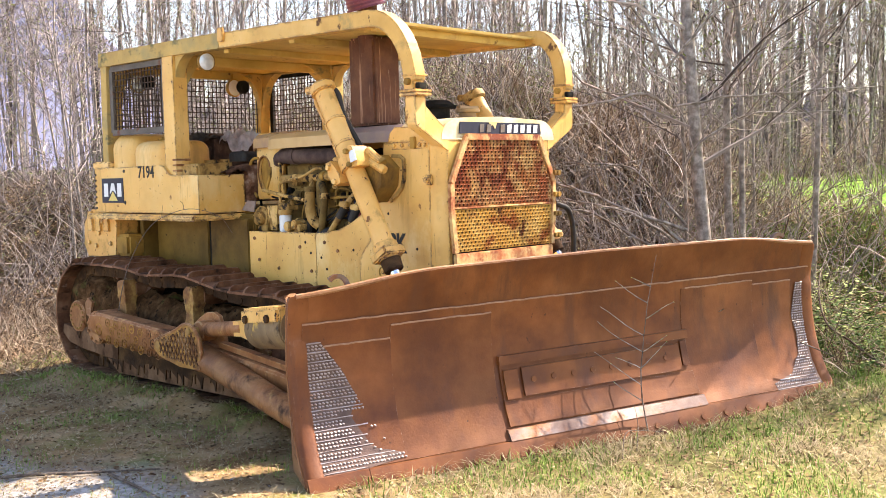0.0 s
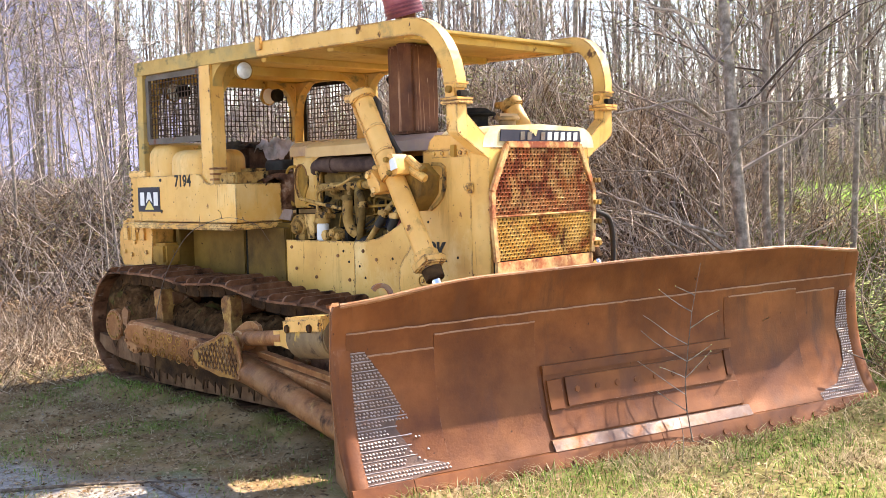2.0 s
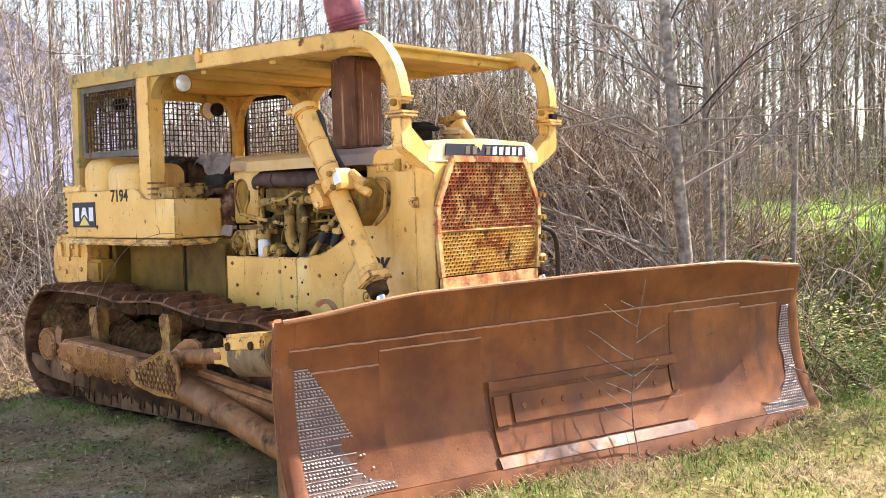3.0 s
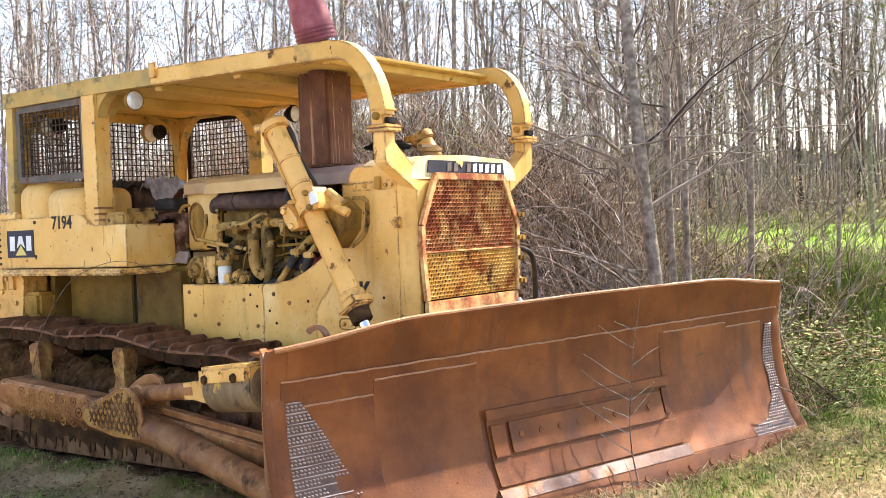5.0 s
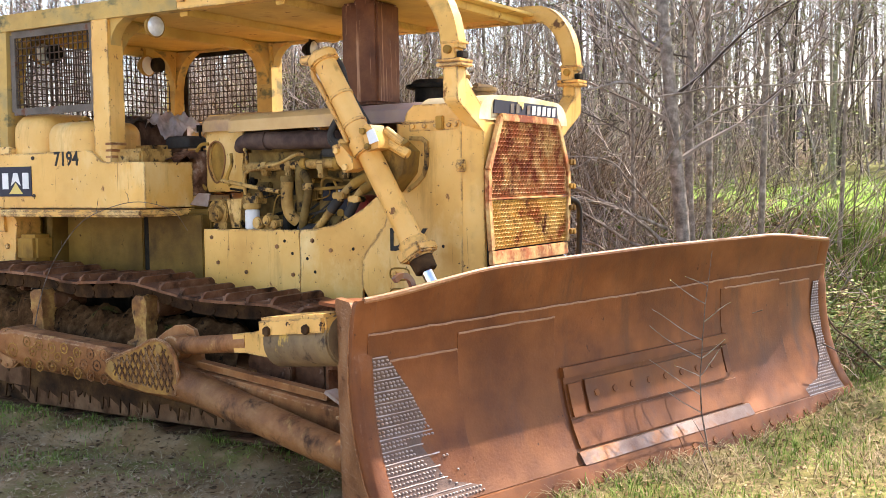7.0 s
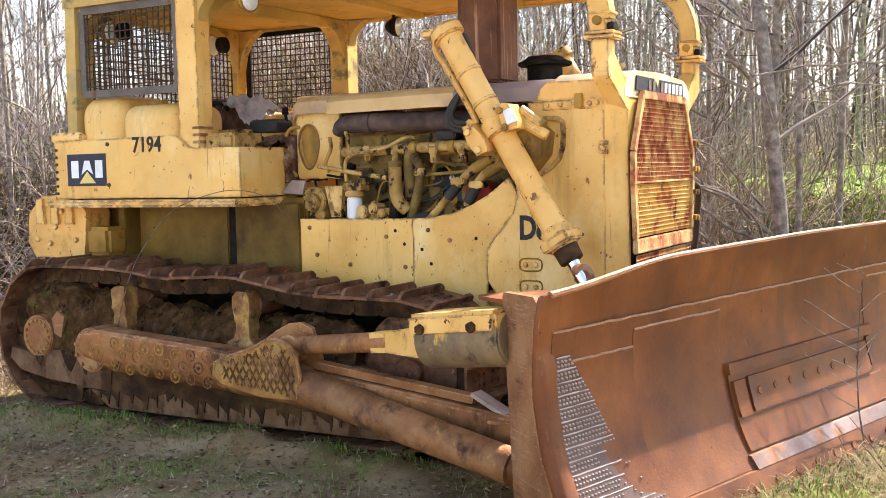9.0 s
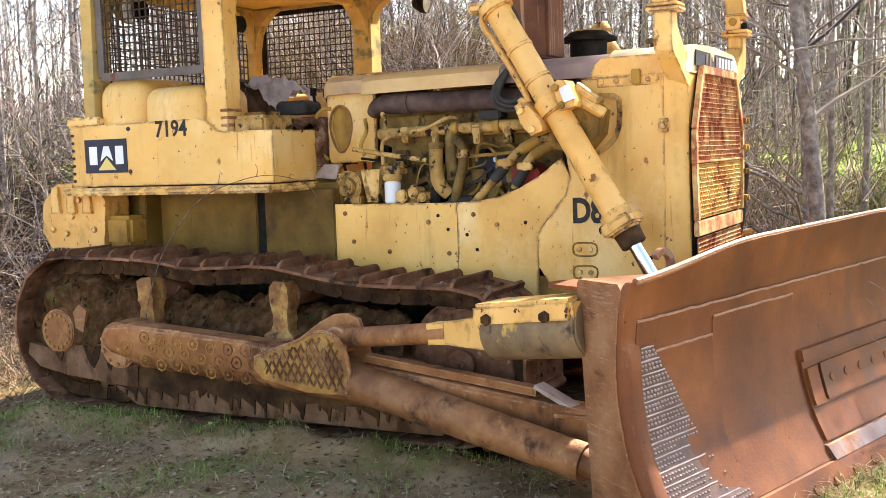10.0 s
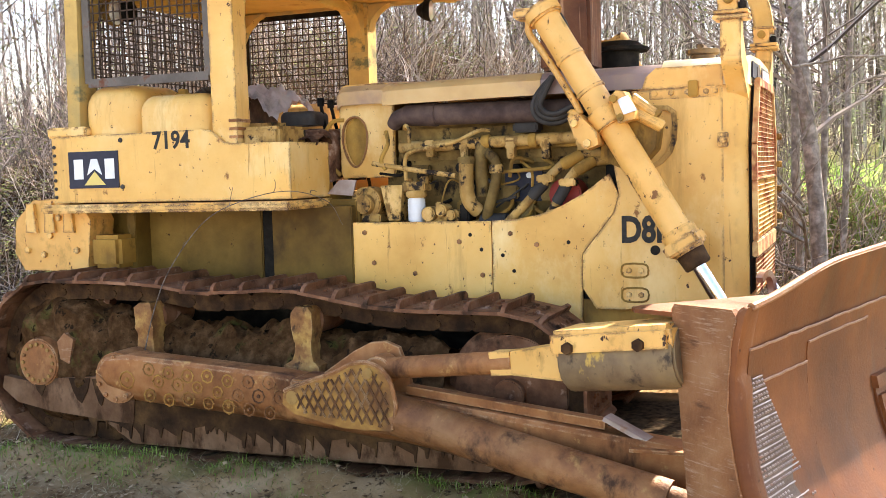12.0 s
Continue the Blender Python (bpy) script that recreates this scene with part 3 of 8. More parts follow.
def chain_path():
    """Closed line of the shoes' inner face in y and z: bottom run, sprocket, sagging top run, idler."""
    pts = [(1.25, 0.075), (2.0, 0.06), (3.2, 0.06), (4.15, 0.085)]
    pts += [(4.30 + 0.52 * math.sin(a), 0.605 - 0.52 * math.cos(a)) for a in [radians(d) for d in range(15, 180, 15)]]
    pts += [(4.2, 1.12), (3.85, 1.118), (3.5, 1.105), (3.2, 1.065), (2.9, 1.075), (2.6, 1.085), (2.35, 1.055), (2.05, 1.005), (1.75, 0.985), (1.45, 0.985)]
    pts += [(1.25 - 0.45 * math.sin(a), 0.525 + 0.45 * math.cos(a)) for a in [radians(d) for d in range(5, 180, 20)]]
    ps = curve_points([(0, *p) for p in pts] + [(0, *pts[0])], 8)
    return [(p.y, p.z) for p in ps]


def along(path, count):
    """Even places with their directions along a closed line."""
    ps = [Vector((0, *p)) for p in path]
    lens = [0.0]
    for a, b in zip(ps, ps[1:]):
        lens.append(lens[-1] + (b - a).length)
    out = []
    for i in range(count):
        want = lens[-1] * (i + 0.5) / count
        k = next(j for j in range(1, len(lens)) if lens[j] >= want)
        f = (want - lens[k - 1]) / max(1e-6, lens[k] - lens[k - 1])
        out.append((ps[k - 1].lerp(ps[k], f), (ps[k] - ps[k - 1]).normalized()))
    return out, lens[-1]


CHAIN = chain_path()
COUNT = round(along(CHAIN, 10)[1] / PITCH)
PLACES = along(CHAIN, COUNT)[0]


def shoe_mesh():
    bm = prism(bm_new(), [(-0.108, 0.0), (0.104, 0.0), (0.100, 0.018), (-0.100, 0.020), (-0.110, 0.016)], 0, -SHOE_HALF, SHOE_HALF)
    prism(bm, [(-SHOE_HALF, 0.012), (SHOE_HALF, 0.012), (SHOE_HALF - 0.012, 0.045), (SHOE_HALF - 0.045, 0.066), (-SHOE_HALF + 0.045, 0.066), (-SHOE_HALF + 0.012, 0.045)], 1, -0.094, -0.070)
    bmesh.ops.bevel(bm, geom=[e for e in bm.edges if e.calc_face_angle(0) > 0.6], offset=0.004, segments=1, affect="EDGES")
    for bx in (-0.13, -0.06, 0.06, 0.13):
        for by in (-0.01, 0.055):
            cyl(bm, (bx, by, 0.018), (bx, by, 0.032), 0.014, seg=6)
    for bx in (-0.2, 0.2):
        cyl(bm, (bx, 0.03, 0.0195), (bx, 0.03, 0.0215), 0.016, seg=8)
    bmesh.ops.recalc_face_normals(bm, faces=bm.faces)
    data = bpy.data.meshes.new("track_shoe")
    bm.to_mesh(data), bm.free()
    data.materials.append(TREAD)
    return data


SHOE = shoe_mesh()


def chain_link_mesh():
    bm = bm_new()
    for sx in (-0.115, 0.115):
        prism(bm, [(-0.118, -0.03), (-0.08, -0.055), (0.08, -0.055), (0.118, -0.03), (0.118, 0.02), (0.07, 0.05), (-0.07, 0.05), (-0.118, 0.02)], 0, sx - 0.024, sx + 0.024)
    cyl(bm, (-0.145, 0.1, -0.015), (0.145, 0.1, -0.015), 0.024, seg=8)
    bmesh.ops.recalc_face_normals(bm, faces=bm.faces)
    data = bpy.data.meshes.new("track_link")
    bm.to_mesh(data), bm.free()
    data.materials.append(LINKS)
    return data


LINK = chain_link_mesh()


def build_track(cx, out):
    """A whole track at cx across; out: the way to its outer side."""
    bm = bm_new()
    loops, n = [], len(CHAIN) - 1
    for i in range(n):
        y0, z0 = CHAIN[i]
        f = (Vector((0, *CHAIN[(i + 1) % n])) - Vector((0, *CHAIN[i - 1]))).normalized()
        up = Vector((0, f.z, -f.y))
        c = Vector((cx, y0, z0)) - up * 0.075
        loops.append([bm.verts.new(c + Vector((sx * 0.09, 0, 0)) + up * (sz * 0.018)) for sx, sz in ((-1, -1), (1, -1), (1, 1), (-1, 1))])
    for i in range(n):
        a, b = loops[i], loops[(i + 1) % n]
        for k in range(4):
            bm.faces.new((a[k], a[(k + 1) % 4], b[(k + 1) % 4], b[k]))
    track = part("track", bm, DARK, dozer, "rusty steel track of single-grouser shoes", smooth=0)
    for (p, f) in PLACES:
        up = Vector((0, f.z, -f.y))
        ob = new("track_link", LINK)
        ob.parent = track
        c = Vector((cx, p.y, p.z)) - up * 0.062
        ob.matrix_basis = Matrix(((1, 0, 0, c.x), (0, f.y, up.y, c.y), (0, f.z, up.z, c.z), (0, 0, 0, 1)))
    rnd = random.Random(5)
    for p, f in PLACES:
        up = Vector((0, f.z, -f.y))
        ob = new("track_shoe", SHOE)
        tip = rnd.uniform(-0.03, 0.03)
        ob.parent = track
        ob.matrix_basis = Matrix(((1, 0, 0, cx), (0, f.y, up.y, p.y), (0, f.z, up.z, p.z), (0, 0, 0, 1))) @ pose(0, 0, 0, math.degrees(tip))
    # roller frame, rollers, guards, idler and sprocket
    bm = prism(bm_new(), [(1.5, 0.36), (1.6, 0.30), (4.0, 0.30), (4.1, 0.42), (4.0, 0.60), (3.0, 0.64), (1.9, 0.60), (1.5, 0.52)], 0, cx - 0.17, cx + 0.17)
    part("roller_frame", bm, ARM, dozer, "rusty track roller frame", 0.012)
    bm = bm_new()
    prism(bm, [(1.35, 0.11), (3.72, 0.11), (3.86, 0.20), (4.15, 0.34), (3.95, 0.40), (1.4, 0.38), (1.2, 0.24)], 0, cx + out * 0.225, cx + out * 0.245)
    guard_side = part("roller_guard", bm, CLAY, dozer, "rusty roller guard with mud runs", 0.004)
    rg = random.Random(9)
    lower, y = [], 1.42
    while y < 4.02:
        w = rg.uniform(0.010, 0.03)
        tip = 0.12 + 0.09 * rg.random()
        lower += [(y, rg.uniform(0.21, 0.25)), (y + w * 0.5, tip + 0.03), (y + w * 0.8, tip), (y + w * 1.3, tip + 0.004), (y + w * 1.6, tip + 0.05)]
        y += w * 2 + rg.uniform(0.02, 0.10)
    part("mud_crust", prism(bm_new(), [(1.42, 0.385), *lower, (4.06, 0.26), (4.06, 0.385)], 0, cx + out * 0.24, cx + out * 0.254), LINKS, guard_side, "dark mud crust running down the guard")
    for i in range(7):
        y = 1.62 + i * 0.37
        bm = bm_new()
        cyl(bm, (cx - 0.16, y, 0.235), (cx + 0.16, y, 0.235), 0.105, seg=20)
        cyl(bm, (cx - 0.19, y, 0.235), (cx + 0.19, y, 0.235), 0.05, seg=12)
        part("track_roller", bm, TREAD, dozer)
    bm = bm_new()
    cyl(bm, (cx - 0.075, 1.25, 0.525), (cx + 0.075, 1.25, 0.525), 0.385, seg=40)
    cyl(bm, (cx - 0.13, 1.25, 0.525), (cx + 0.13, 1.25, 0.525), 0.33, seg=40)
    cyl(bm, (cx - 0.18, 1.25, 0.525), (cx + 0.18, 1.25, 0.525), 0.09, seg=20)
    part("idler", bm, TREAD, dozer, "rusty front idler wheel", 0.008)
    bm = bm_new()
    teeth = 27
    rim = []
    for i in range(teeth * 4):
        a = 2 * math.pi * i / (teeth * 4)
        r = 0.475 if i % 4 in (1, 2) else 0.425
        rim.append((4.30 + r * math.sin(a), 0.605 + r * math.cos(a)))
    prism(bm, rim, 0, cx - 0.035, cx + 0.035)
    part("sprocket", bm, TREAD, dozer, "rusty drive sprocket")
    bm = bm_new()
    steps = 40
    prof = [(0.02, 0.43), (0.13, 0.41), (0.20, 0.35), (0.23, 0.24), (0.24, 0.0)]
    rings = []
    for dx, r in prof:
        rings.append([bm.verts.new((cx + out * dx, 4.30 + r * math.sin(2 * math.pi * k / steps), 0.60 + r * math.cos(2 * math.pi * k / steps))) for k in range(steps)])
    for a, b in zip(rings, rings[1:]):
        for k in range(steps):
            bm.faces.new((a[k], a[(k + 1) % steps], b[(k + 1) % steps], b[k]))
    bmesh.ops.remove_doubles(bm, verts=bm.verts, dist=0.0005)
    bmesh.ops.subdivide_edges(bm, edges=bm.edges[:], cuts=3, use_grid_fill=True)
    for v in bm.verts:
        v.co += Vector((out, 0.3, 0.3)) * (0.035 * noise.fractal(v.co * 5, 1.0, 2.0, 3) + 0.05 * noise.voronoi(v.co * 9)[0][0] - 0.02)
    part("final_drive", bm, MUD, dozer, "final drive housing caked in mud")
    bm = cyl(bm_new(), (cx + out * 0.20, 4.42, 0.60), (cx + out * 0.275, 4.42, 0.60), 0.17, 0.155, 28)
    cap = part("hub_cap", bm, ARM, dozer, "round hub cap with a ring of bolts", 0.008)
    bolts(cap, [(cx + out * 0.274, 4.42 + 0.12 * math.sin(a), 0.60 + 0.12 * math.cos(a)) for a in (2 * math.pi * k / 16 for k in range(16))], (out, 0, 0), 0.013, 0.012, WELD)
    bm = bm_new()
    prism(bm, [(3.70, 0.24), (3.84, 0.245), (4.35, 0.285), (4.62, 0.33), (4.74, 0.42), (4.72, 0.50), (4.5, 0.47), (4.3, 0.50), (3.8, 0.54), (3.66, 0.55)], 0, cx + out * 0.21, cx + out * 0.262)
    wing = part("guard_plate", bm, CLAY, dozer, "scuffed guard plate splashed with mud", 0.012)
    for y, w, tip in ((4.10, 0.085, 0.35), (3.94, 0.06, 0.34), (4.42, 0.05, 0.38)):
        part("mud_splash", prism(bm_new(), [(y - w, 0.515 if y < 4.3 else 0.48), (y - w * 0.7, 0.43), (y - w * 0.1, tip), (y + w * 0.25, tip + 0.02), (y + w * 0.6, 0.42), (y + w, 0.51 if y < 4.2 else 0.485)], 0, cx + out * 0.26, cx + out * 0.268), LINKS, wing, "dark dried mud run")
    bm = bm_new()
    prism(bm, [(4.17, 0.60), (4.24, 0.63), (4.26, 0.74), (4.20, 0.80), (4.13, 0.76)], 0, cx + out * 0.20, cx + out * 0.27)
    part("lug", bm, SCUFF, dozer, "", 0.015)
    # dirt heaped on the roller frame
    nx, ny = 15, 100
    bm = bm_new()
    grid = []
    for j in range(ny):
        y = 1.62 + 2.48 * j / (ny - 1)
        row = []
        for i in range(nx):
            q = i / (nx - 1) * 2 - 1
            lump = noise.fractal(Vector((q * 1.6, y * 3.5, cx)), 0.8, 2.1, 6)
            z = 0.60 + (0.20 * (1 - q * q) + 0.11 * lump) * (0.55 + 0.45 * ease(1.2, 2.2, y)) + 0.12 * ease(3.3, 4.0, y) * (1 - q * q)
            z += 0.05 * noise.voronoi(Vector((q * 1.5, y * 6.5, cx)))[0][0]
            row.append(bm.verts.new((cx + q * 0.23, y, z - 0.16 * q ** 6)))
        grid.append(row)
    for a, b in zip(grid, grid[1:]):
        for i in range(nx - 1):
            bm.faces.new((a[i], a[i + 1], b[i + 1], b[i]))
    part("packed_mud", bm, MUD, dozer, "dark soil packed on the roller frame")
    # carrier roller supports
    for y0, lean in ((3.575, 0.02), (2.47, 0.0)):
        bm = bm_new()
        rows = [(0.58, 0.12, 0.085), (0.66, 0.115, 0.085), (0.685, 0.066, 0.06), (0.79, 0.052, 0.055), (0.85, 0.068, 0.065), (0.97, 0.062, 0.065), (1.0, 0.04, 0.05)]
        loops = []
        for z, hy, hx in rows:
            xx = cx + out * 0.20
            loops.append([bm.verts.new((xx + sx * hx, y0 + sy * hy + lean * (z - 0.6), z)) for sx, sy in ((-1, -1), (1, -1), (1, 1), (-1, 1))])
        for a, b in zip(loops, loops[1:]):
            for k in range(4):
                bm.faces.new((a[k], a[(k + 1) % 4], b[(k + 1) % 4], b[k]))
        bm.faces.new(loops[0][::-1]), bm.faces.new(loops[-1])
        bmesh.ops.subdivide_edges(bm, edges=bm.edges[:], cuts=3, use_grid_fill=True)
        for v in bm.verts:
            v.co += 0.011 * noise.noise_vector(v.co * 17)
        part("carrier_bracket", bm, CARRIER if out < 0 else ARM, dozer, "worn yellow carrier roller bracket", 0)
        part("carrier_roller", cyl(bm_new(), (cx - 0.15, y0, 0.91), (cx + 0.15, y0, 0.91), 0.085, seg=18), TREAD, dozer)


build_track(-1.07, -1)
build_track(1.07, 1)

# -- blade: s along its width, o ahead of its plane, z up --
SPAN, SPAN_FAR = 2.36, 2.20
PLACE_BLADE = Matrix(((0.948, -0.317, 0, 0.0115), (-0.317, -0.948, 0, -0.7955), (0.022, 0, 1, 0), (0, 0, 0, 1)))
PROFILE = [(-0.07, 0.375), (0.02, 0.33), (0.10, 0.285), (0.18, 0.225), (0.28, 0.17), (0.40, 0.12), (0.52, 0.085), (0.66, 0.06), (0.80, 0.047), (0.94, 0.048), (1.06, 0.06), (1.18, 0.085), (1.34, 0.13)]


def face_at(z):
    for (z0, o0), (z1, o1) in zip(PROFILE, PROFILE[1:]):
        if z <= z1:
            return o0 + (o1 - o0) * (z - z0) / (z1 - z0)
    return PROFILE[-1][1]


def top_at(s):
    return 1.335 - 0.012 * (abs(s) / 1.35) - 0.085 * ease(1.3, 2.45, abs(s)) * 1.0


def strip(s0, s1, z0, z1, proud, back=0.0, cols=1, rows=8, top=None):
    """A plate on the blade's face, that follows its curve."""
    bm = bm_new()
    front, rear = [], []
    for j in range(rows + 1):
        fr, rr = [], []
        for i in range(cols + 1):
            s = s0 + (s1 - s0) * i / cols
            z = z0 + ((top(s) if top else z1) - z0) * j / rows
            fr.append(bm.verts.new((s, face_at(z) + proud, z)))
            rr.append(bm.verts.new((s, face_at(z) - back, z)))
        front.append(fr), rear.append(rr)
    for j in range(rows):
        for i in range(cols):
            bm.faces.new((front[j][i], front[j][i + 1], front[j + 1][i + 1], front[j + 1][i]))
            bm.faces.new((rear[j][i], rear[j + 1][i], rear[j + 1][i + 1], rear[j][i + 1]))
    for j in range(rows):
        bm.faces.new((front[j][0], front[j + 1][0], rear[j + 1][0], rear[j][0]))
        bm.faces.new((front[j][cols], rear[j][cols], rear[j + 1][cols], front[j + 1][cols]))
    for i in range(cols):
        bm.faces.new((front[0][i], rear[0][i], rear[0][i + 1], front[0][i + 1]))
        bm.faces.new((front[rows][i], front[rows][i + 1], rear[rows][i + 1], rear[rows][i]))
    return bm


blade = part("blade", strip(-SPAN, SPAN_FAR, 0.06, 1.3, 0.0, 0.035, 40, 24, top_at), BLADE, dozer, "wide rust-brown angled dozer blade", 0, PLACE_BLADE)


def on_blade(name, bm, mat, label="", bevel=0.004):
    return part(name, bm, mat, blade, label, bevel, PLACE_BLADE)


on_blade("wear_plate", strip(-2.31, 2.17, 0.10, 1.042, 0.012, 0.0, 24, 20), BLADE)
for s0, s1, z1 in ((-1.685, -0.90, 0.975), (-2.17, -1.685, 0.885), (0.82, 1.565, 0.98), (1.565, 1.99, 0.945)):
    on_blade("wear_plate", strip(s0, s1, 0.11, z1, 0.017, 0.0, 6, 18), BLADE, "", 0)
for s0, s1, z1, o1 in ((-2.31, 2.19, 1.042, 0.012), (-1.68, -0.90, 0.975, 0.017), (-2.17, -1.69, 0.885, 0.017), (0.86, 1.56, 0.98, 0.017), (1.57, 1.99, 0.945, 0.017)):
    n = max(4, int((s1 - s0) / 0.06))
    rb = random.Random(int(100 * s1))
    on_blade("weld_bead", pipe(bm_new(), [(s0 + (s1 - s0) * k / n, face_at(z1) + o1, z1 + rb.uniform(-0.003, 0.003)) for k in range(n + 1)], 0.0065, 5, 1), BEAD, "", 0)
n = 48
on_blade("top_rim", pipe(bm_new(), [(-2.36 + 4.56 * k / n, face_at(1.3) - 0.018, top_at(-2.36 + 4.56 * k / n)) for k in range(n + 1)], 0.018, 8, 1), SCUFF, "worn rounded top edge", 0)
# hard-faced corners: where the facing starts on its inner side, by height
FACING_NEAR = [(0.10, 1.98), (0.125, 1.98), (0.13, 1.685), (0.165, 1.70), (0.17, 1.76), (0.24, 1.79), (0.60, 1.99), (0.70, 2.035), (0.92, 2.19)]
FACING_FAR = [(0.10, 1.63), (0.16, 1.62), (0.20, 1.84), (0.35, 1.99), (0.50, 2.02), (0.64, 1.985), (0.93, 2.05)]
DULL = material("dull_worn_steel", [(0.085, 0.046, 0.034), (0.15, 0.088, 0.066)], 9, 7, (0.35, 0.6), 0.3, (80, 0.2))


def by_height(line, z):
    for (z0, v0), (z1, v1) in zip(line, line[1:]):
        if z <= z1:
            return v0 + (v1 - v0) * (max(z, z0) - z0) / (z1 - z0)
    return line[-1][1]


for sgn, span, facing_line in ((-1, SPAN, FACING_NEAR), (1, SPAN_FAR, FACING_FAR)):
    bm = bm_new()
    rim = [(face_at(z) - 0.03, z) for z in (0.02, 0.12, 0.22, 0.35, 0.5, 0.7, 0.9, 1.08)]
    prism(bm, [(-0.20, 0.02), *rim, (face_at(1.2) - 0.035, 1.19), (face_at(1.2) - 0.055, 1.222), (-0.305, 1.205), (-0.325, 1.18)], 0, sgn * span, sgn * (span + 0.045))
    for v in bm.verts:
        v.co.x -= sgn * 0.5 * max(0.0, 0.0 - v.co.y)
    on_blade("end_plate", bm, SCUFF, "thick scuffed end plate", 0.008)
    bm = bm_new()
    cols = []
    for z in [0.06 + 1.14 * k / 18 for k in range(19)] + [1.222, 1.232]:
        slim = 1.0 if z < 1.21 else 0.86 if z < 1.23 else 0.6
        fade = 1.0 - 0.75 * ease(0.90, 0.95, z)
        cols.append([bm.verts.new((sgn * s, face_at(z) + (o * fade if o > 0 else o) * slim, z)) for s, o in ((span + 0.042, -0.036), (span + 0.047 * slim, -0.02), (span + 0.046 * slim, 0.004), (span + 0.034 * slim, 0.024), (span + 0.008, 0.034), (span - 0.05, 0.032), (span - 0.085, 0.018), (span - 0.095, 0.0))])
    for a, b in zip(cols, cols[1:]):
        for k in range(7):
            bm.faces.new((a[k], a[k + 1], b[k + 1], b[k]))
    bm.faces.new(cols[-1])
    on_blade("corner_strip", bm, BLADE, "smooth rounded corner strip", 0)
    # scuffed weld runs along the strip's rear edge
    rw = random.Random(40 + sgn)
    on_blade("weld_bead", pipe(bm_new(), [(sgn * (span + 0.046), face_at(z) - 0.031 + rw.uniform(-0.003, 0.003), z) for z in [0.10 + 1.08 * k / 40 for k in range(41)]], 0.005, 5, 1), SCUFF, "", 0)
    shelf = [(sgn * 2.29, -0.04), (sgn * 2.24, -0.30), (sgn * 2.21, -0.53), (sgn * 2.17, -0.565), (sgn * 2.10, -0.55), (sgn * 1.55, -0.15), (sgn * 1.50, 0.03)]
    if sgn > 0:
        shelf = [(min(p, SPAN_FAR - 0.01), q) for p, q in shelf]
    on_blade("top_shelf", prism(bm_new(), shelf, 2, 1.145, 1.165), BLADE, "rusty shelf plate behind the blade's top corner", 0.005)
    on_blade("back_box", box(bm_new(), sgn * 1.45, sgn * 2.1, -0.24, 0.04, 1.05, 1.14), BLADE, "", 0.01)
    # rows of weld beads with slanting dashes between them on bright worn steel
    bm = bm_new()
    rows = 40
    rnd = random.Random(3 + sgn)
    outer = span - 0.075
    for k in range(rows):
        z = 0.112 + (0.915 - 0.112) * k / (rows - 1)
        a, b = by_height(facing_line, z), outer - (0.03 if sgn > 0 and z < 0.4 else 0.0)
        if b - a < 0.03:
            continue
        if k % 3 == 0:
            n = max(2, int((b - a) / 0.05))
            prev = None
            for i in range(n + 1):
                s = a + (b - a) * i / n
                o = face_at(z) + 0.0205
                ring = [bm.verts.new((sgn * s, o + dz2, z + dz + rnd.uniform(-0.002, 0.002))) for dz, dz2 in ((-0.0042, 0), (0, 0.003), (0.0042, 0))]
                if prev and not (sgn < 0 and 0.19 < z < 0.46 and s < a + 0.16 and rnd.random() < 0.75):
                    for q in range(2):
                        bm.faces.new((prev[q], prev[q + 1], ring[q + 1], ring[q]))
                prev = ring
        else:
            n = max(2, int((b - a) / 0.0245))
            for i in range(n):
                s = a + (b - a) * (i + 0.5) / n + rnd.uniform(-0.003, 0.003)
                if sgn < 0 and 0.19 < z < 0.46 and s < a + 0.20 - 0.12 * noise.noise(Vector((s * 9, z * 9, 4))) and rnd.random() < 0.86:
                    continue
                o, tilt = face_at(z) + 0.0205, sgn * 0.5 + rnd.uniform(-0.15, 0.15)
                base = []
                for q in (0.3, 1.35, 2.4, 3.45, 4.5, 5.5):
                    u, w = 0.0120 * math.cos(q), 0.0072 * math.sin(q)
                    base.append(bm.verts.new((sgn * s + u * math.cos(tilt) - w * math.sin(tilt), o, z + u * math.sin(tilt) + w * math.cos(tilt))))
                tip = bm.verts.new((sgn * s, o + 0.008, z))
                for q in range(6):
                    bm.faces.new((base[q], base[(q + 1) % 6], tip))
    facing = on_blade("hard_facing", bm, WORN, "bright rows of hard-facing weld beads and dashes", 0)
    facing["kind"] = "stuff"
    bm = bm_new()
    prev = None
    for k in range(33):
        z = 0.104 + 0.815 * k / 32
        bare = 0.13 * ease(0.17, 0.22, z) * ease(0.56, 0.40, z) if sgn < 0 else 0.0
        ring = [bm.verts.new((sgn * s, face_at(z) + 0.0200, z)) for s in (min(by_height(facing_line, z) + bare, outer - 0.01), outer + 0.002)]
        if prev:
            bm.faces.new((prev[0], prev[1], ring[1], ring[0]))
        prev = ring
    on_blade("worn_corner", bm, DULL, "", 0)
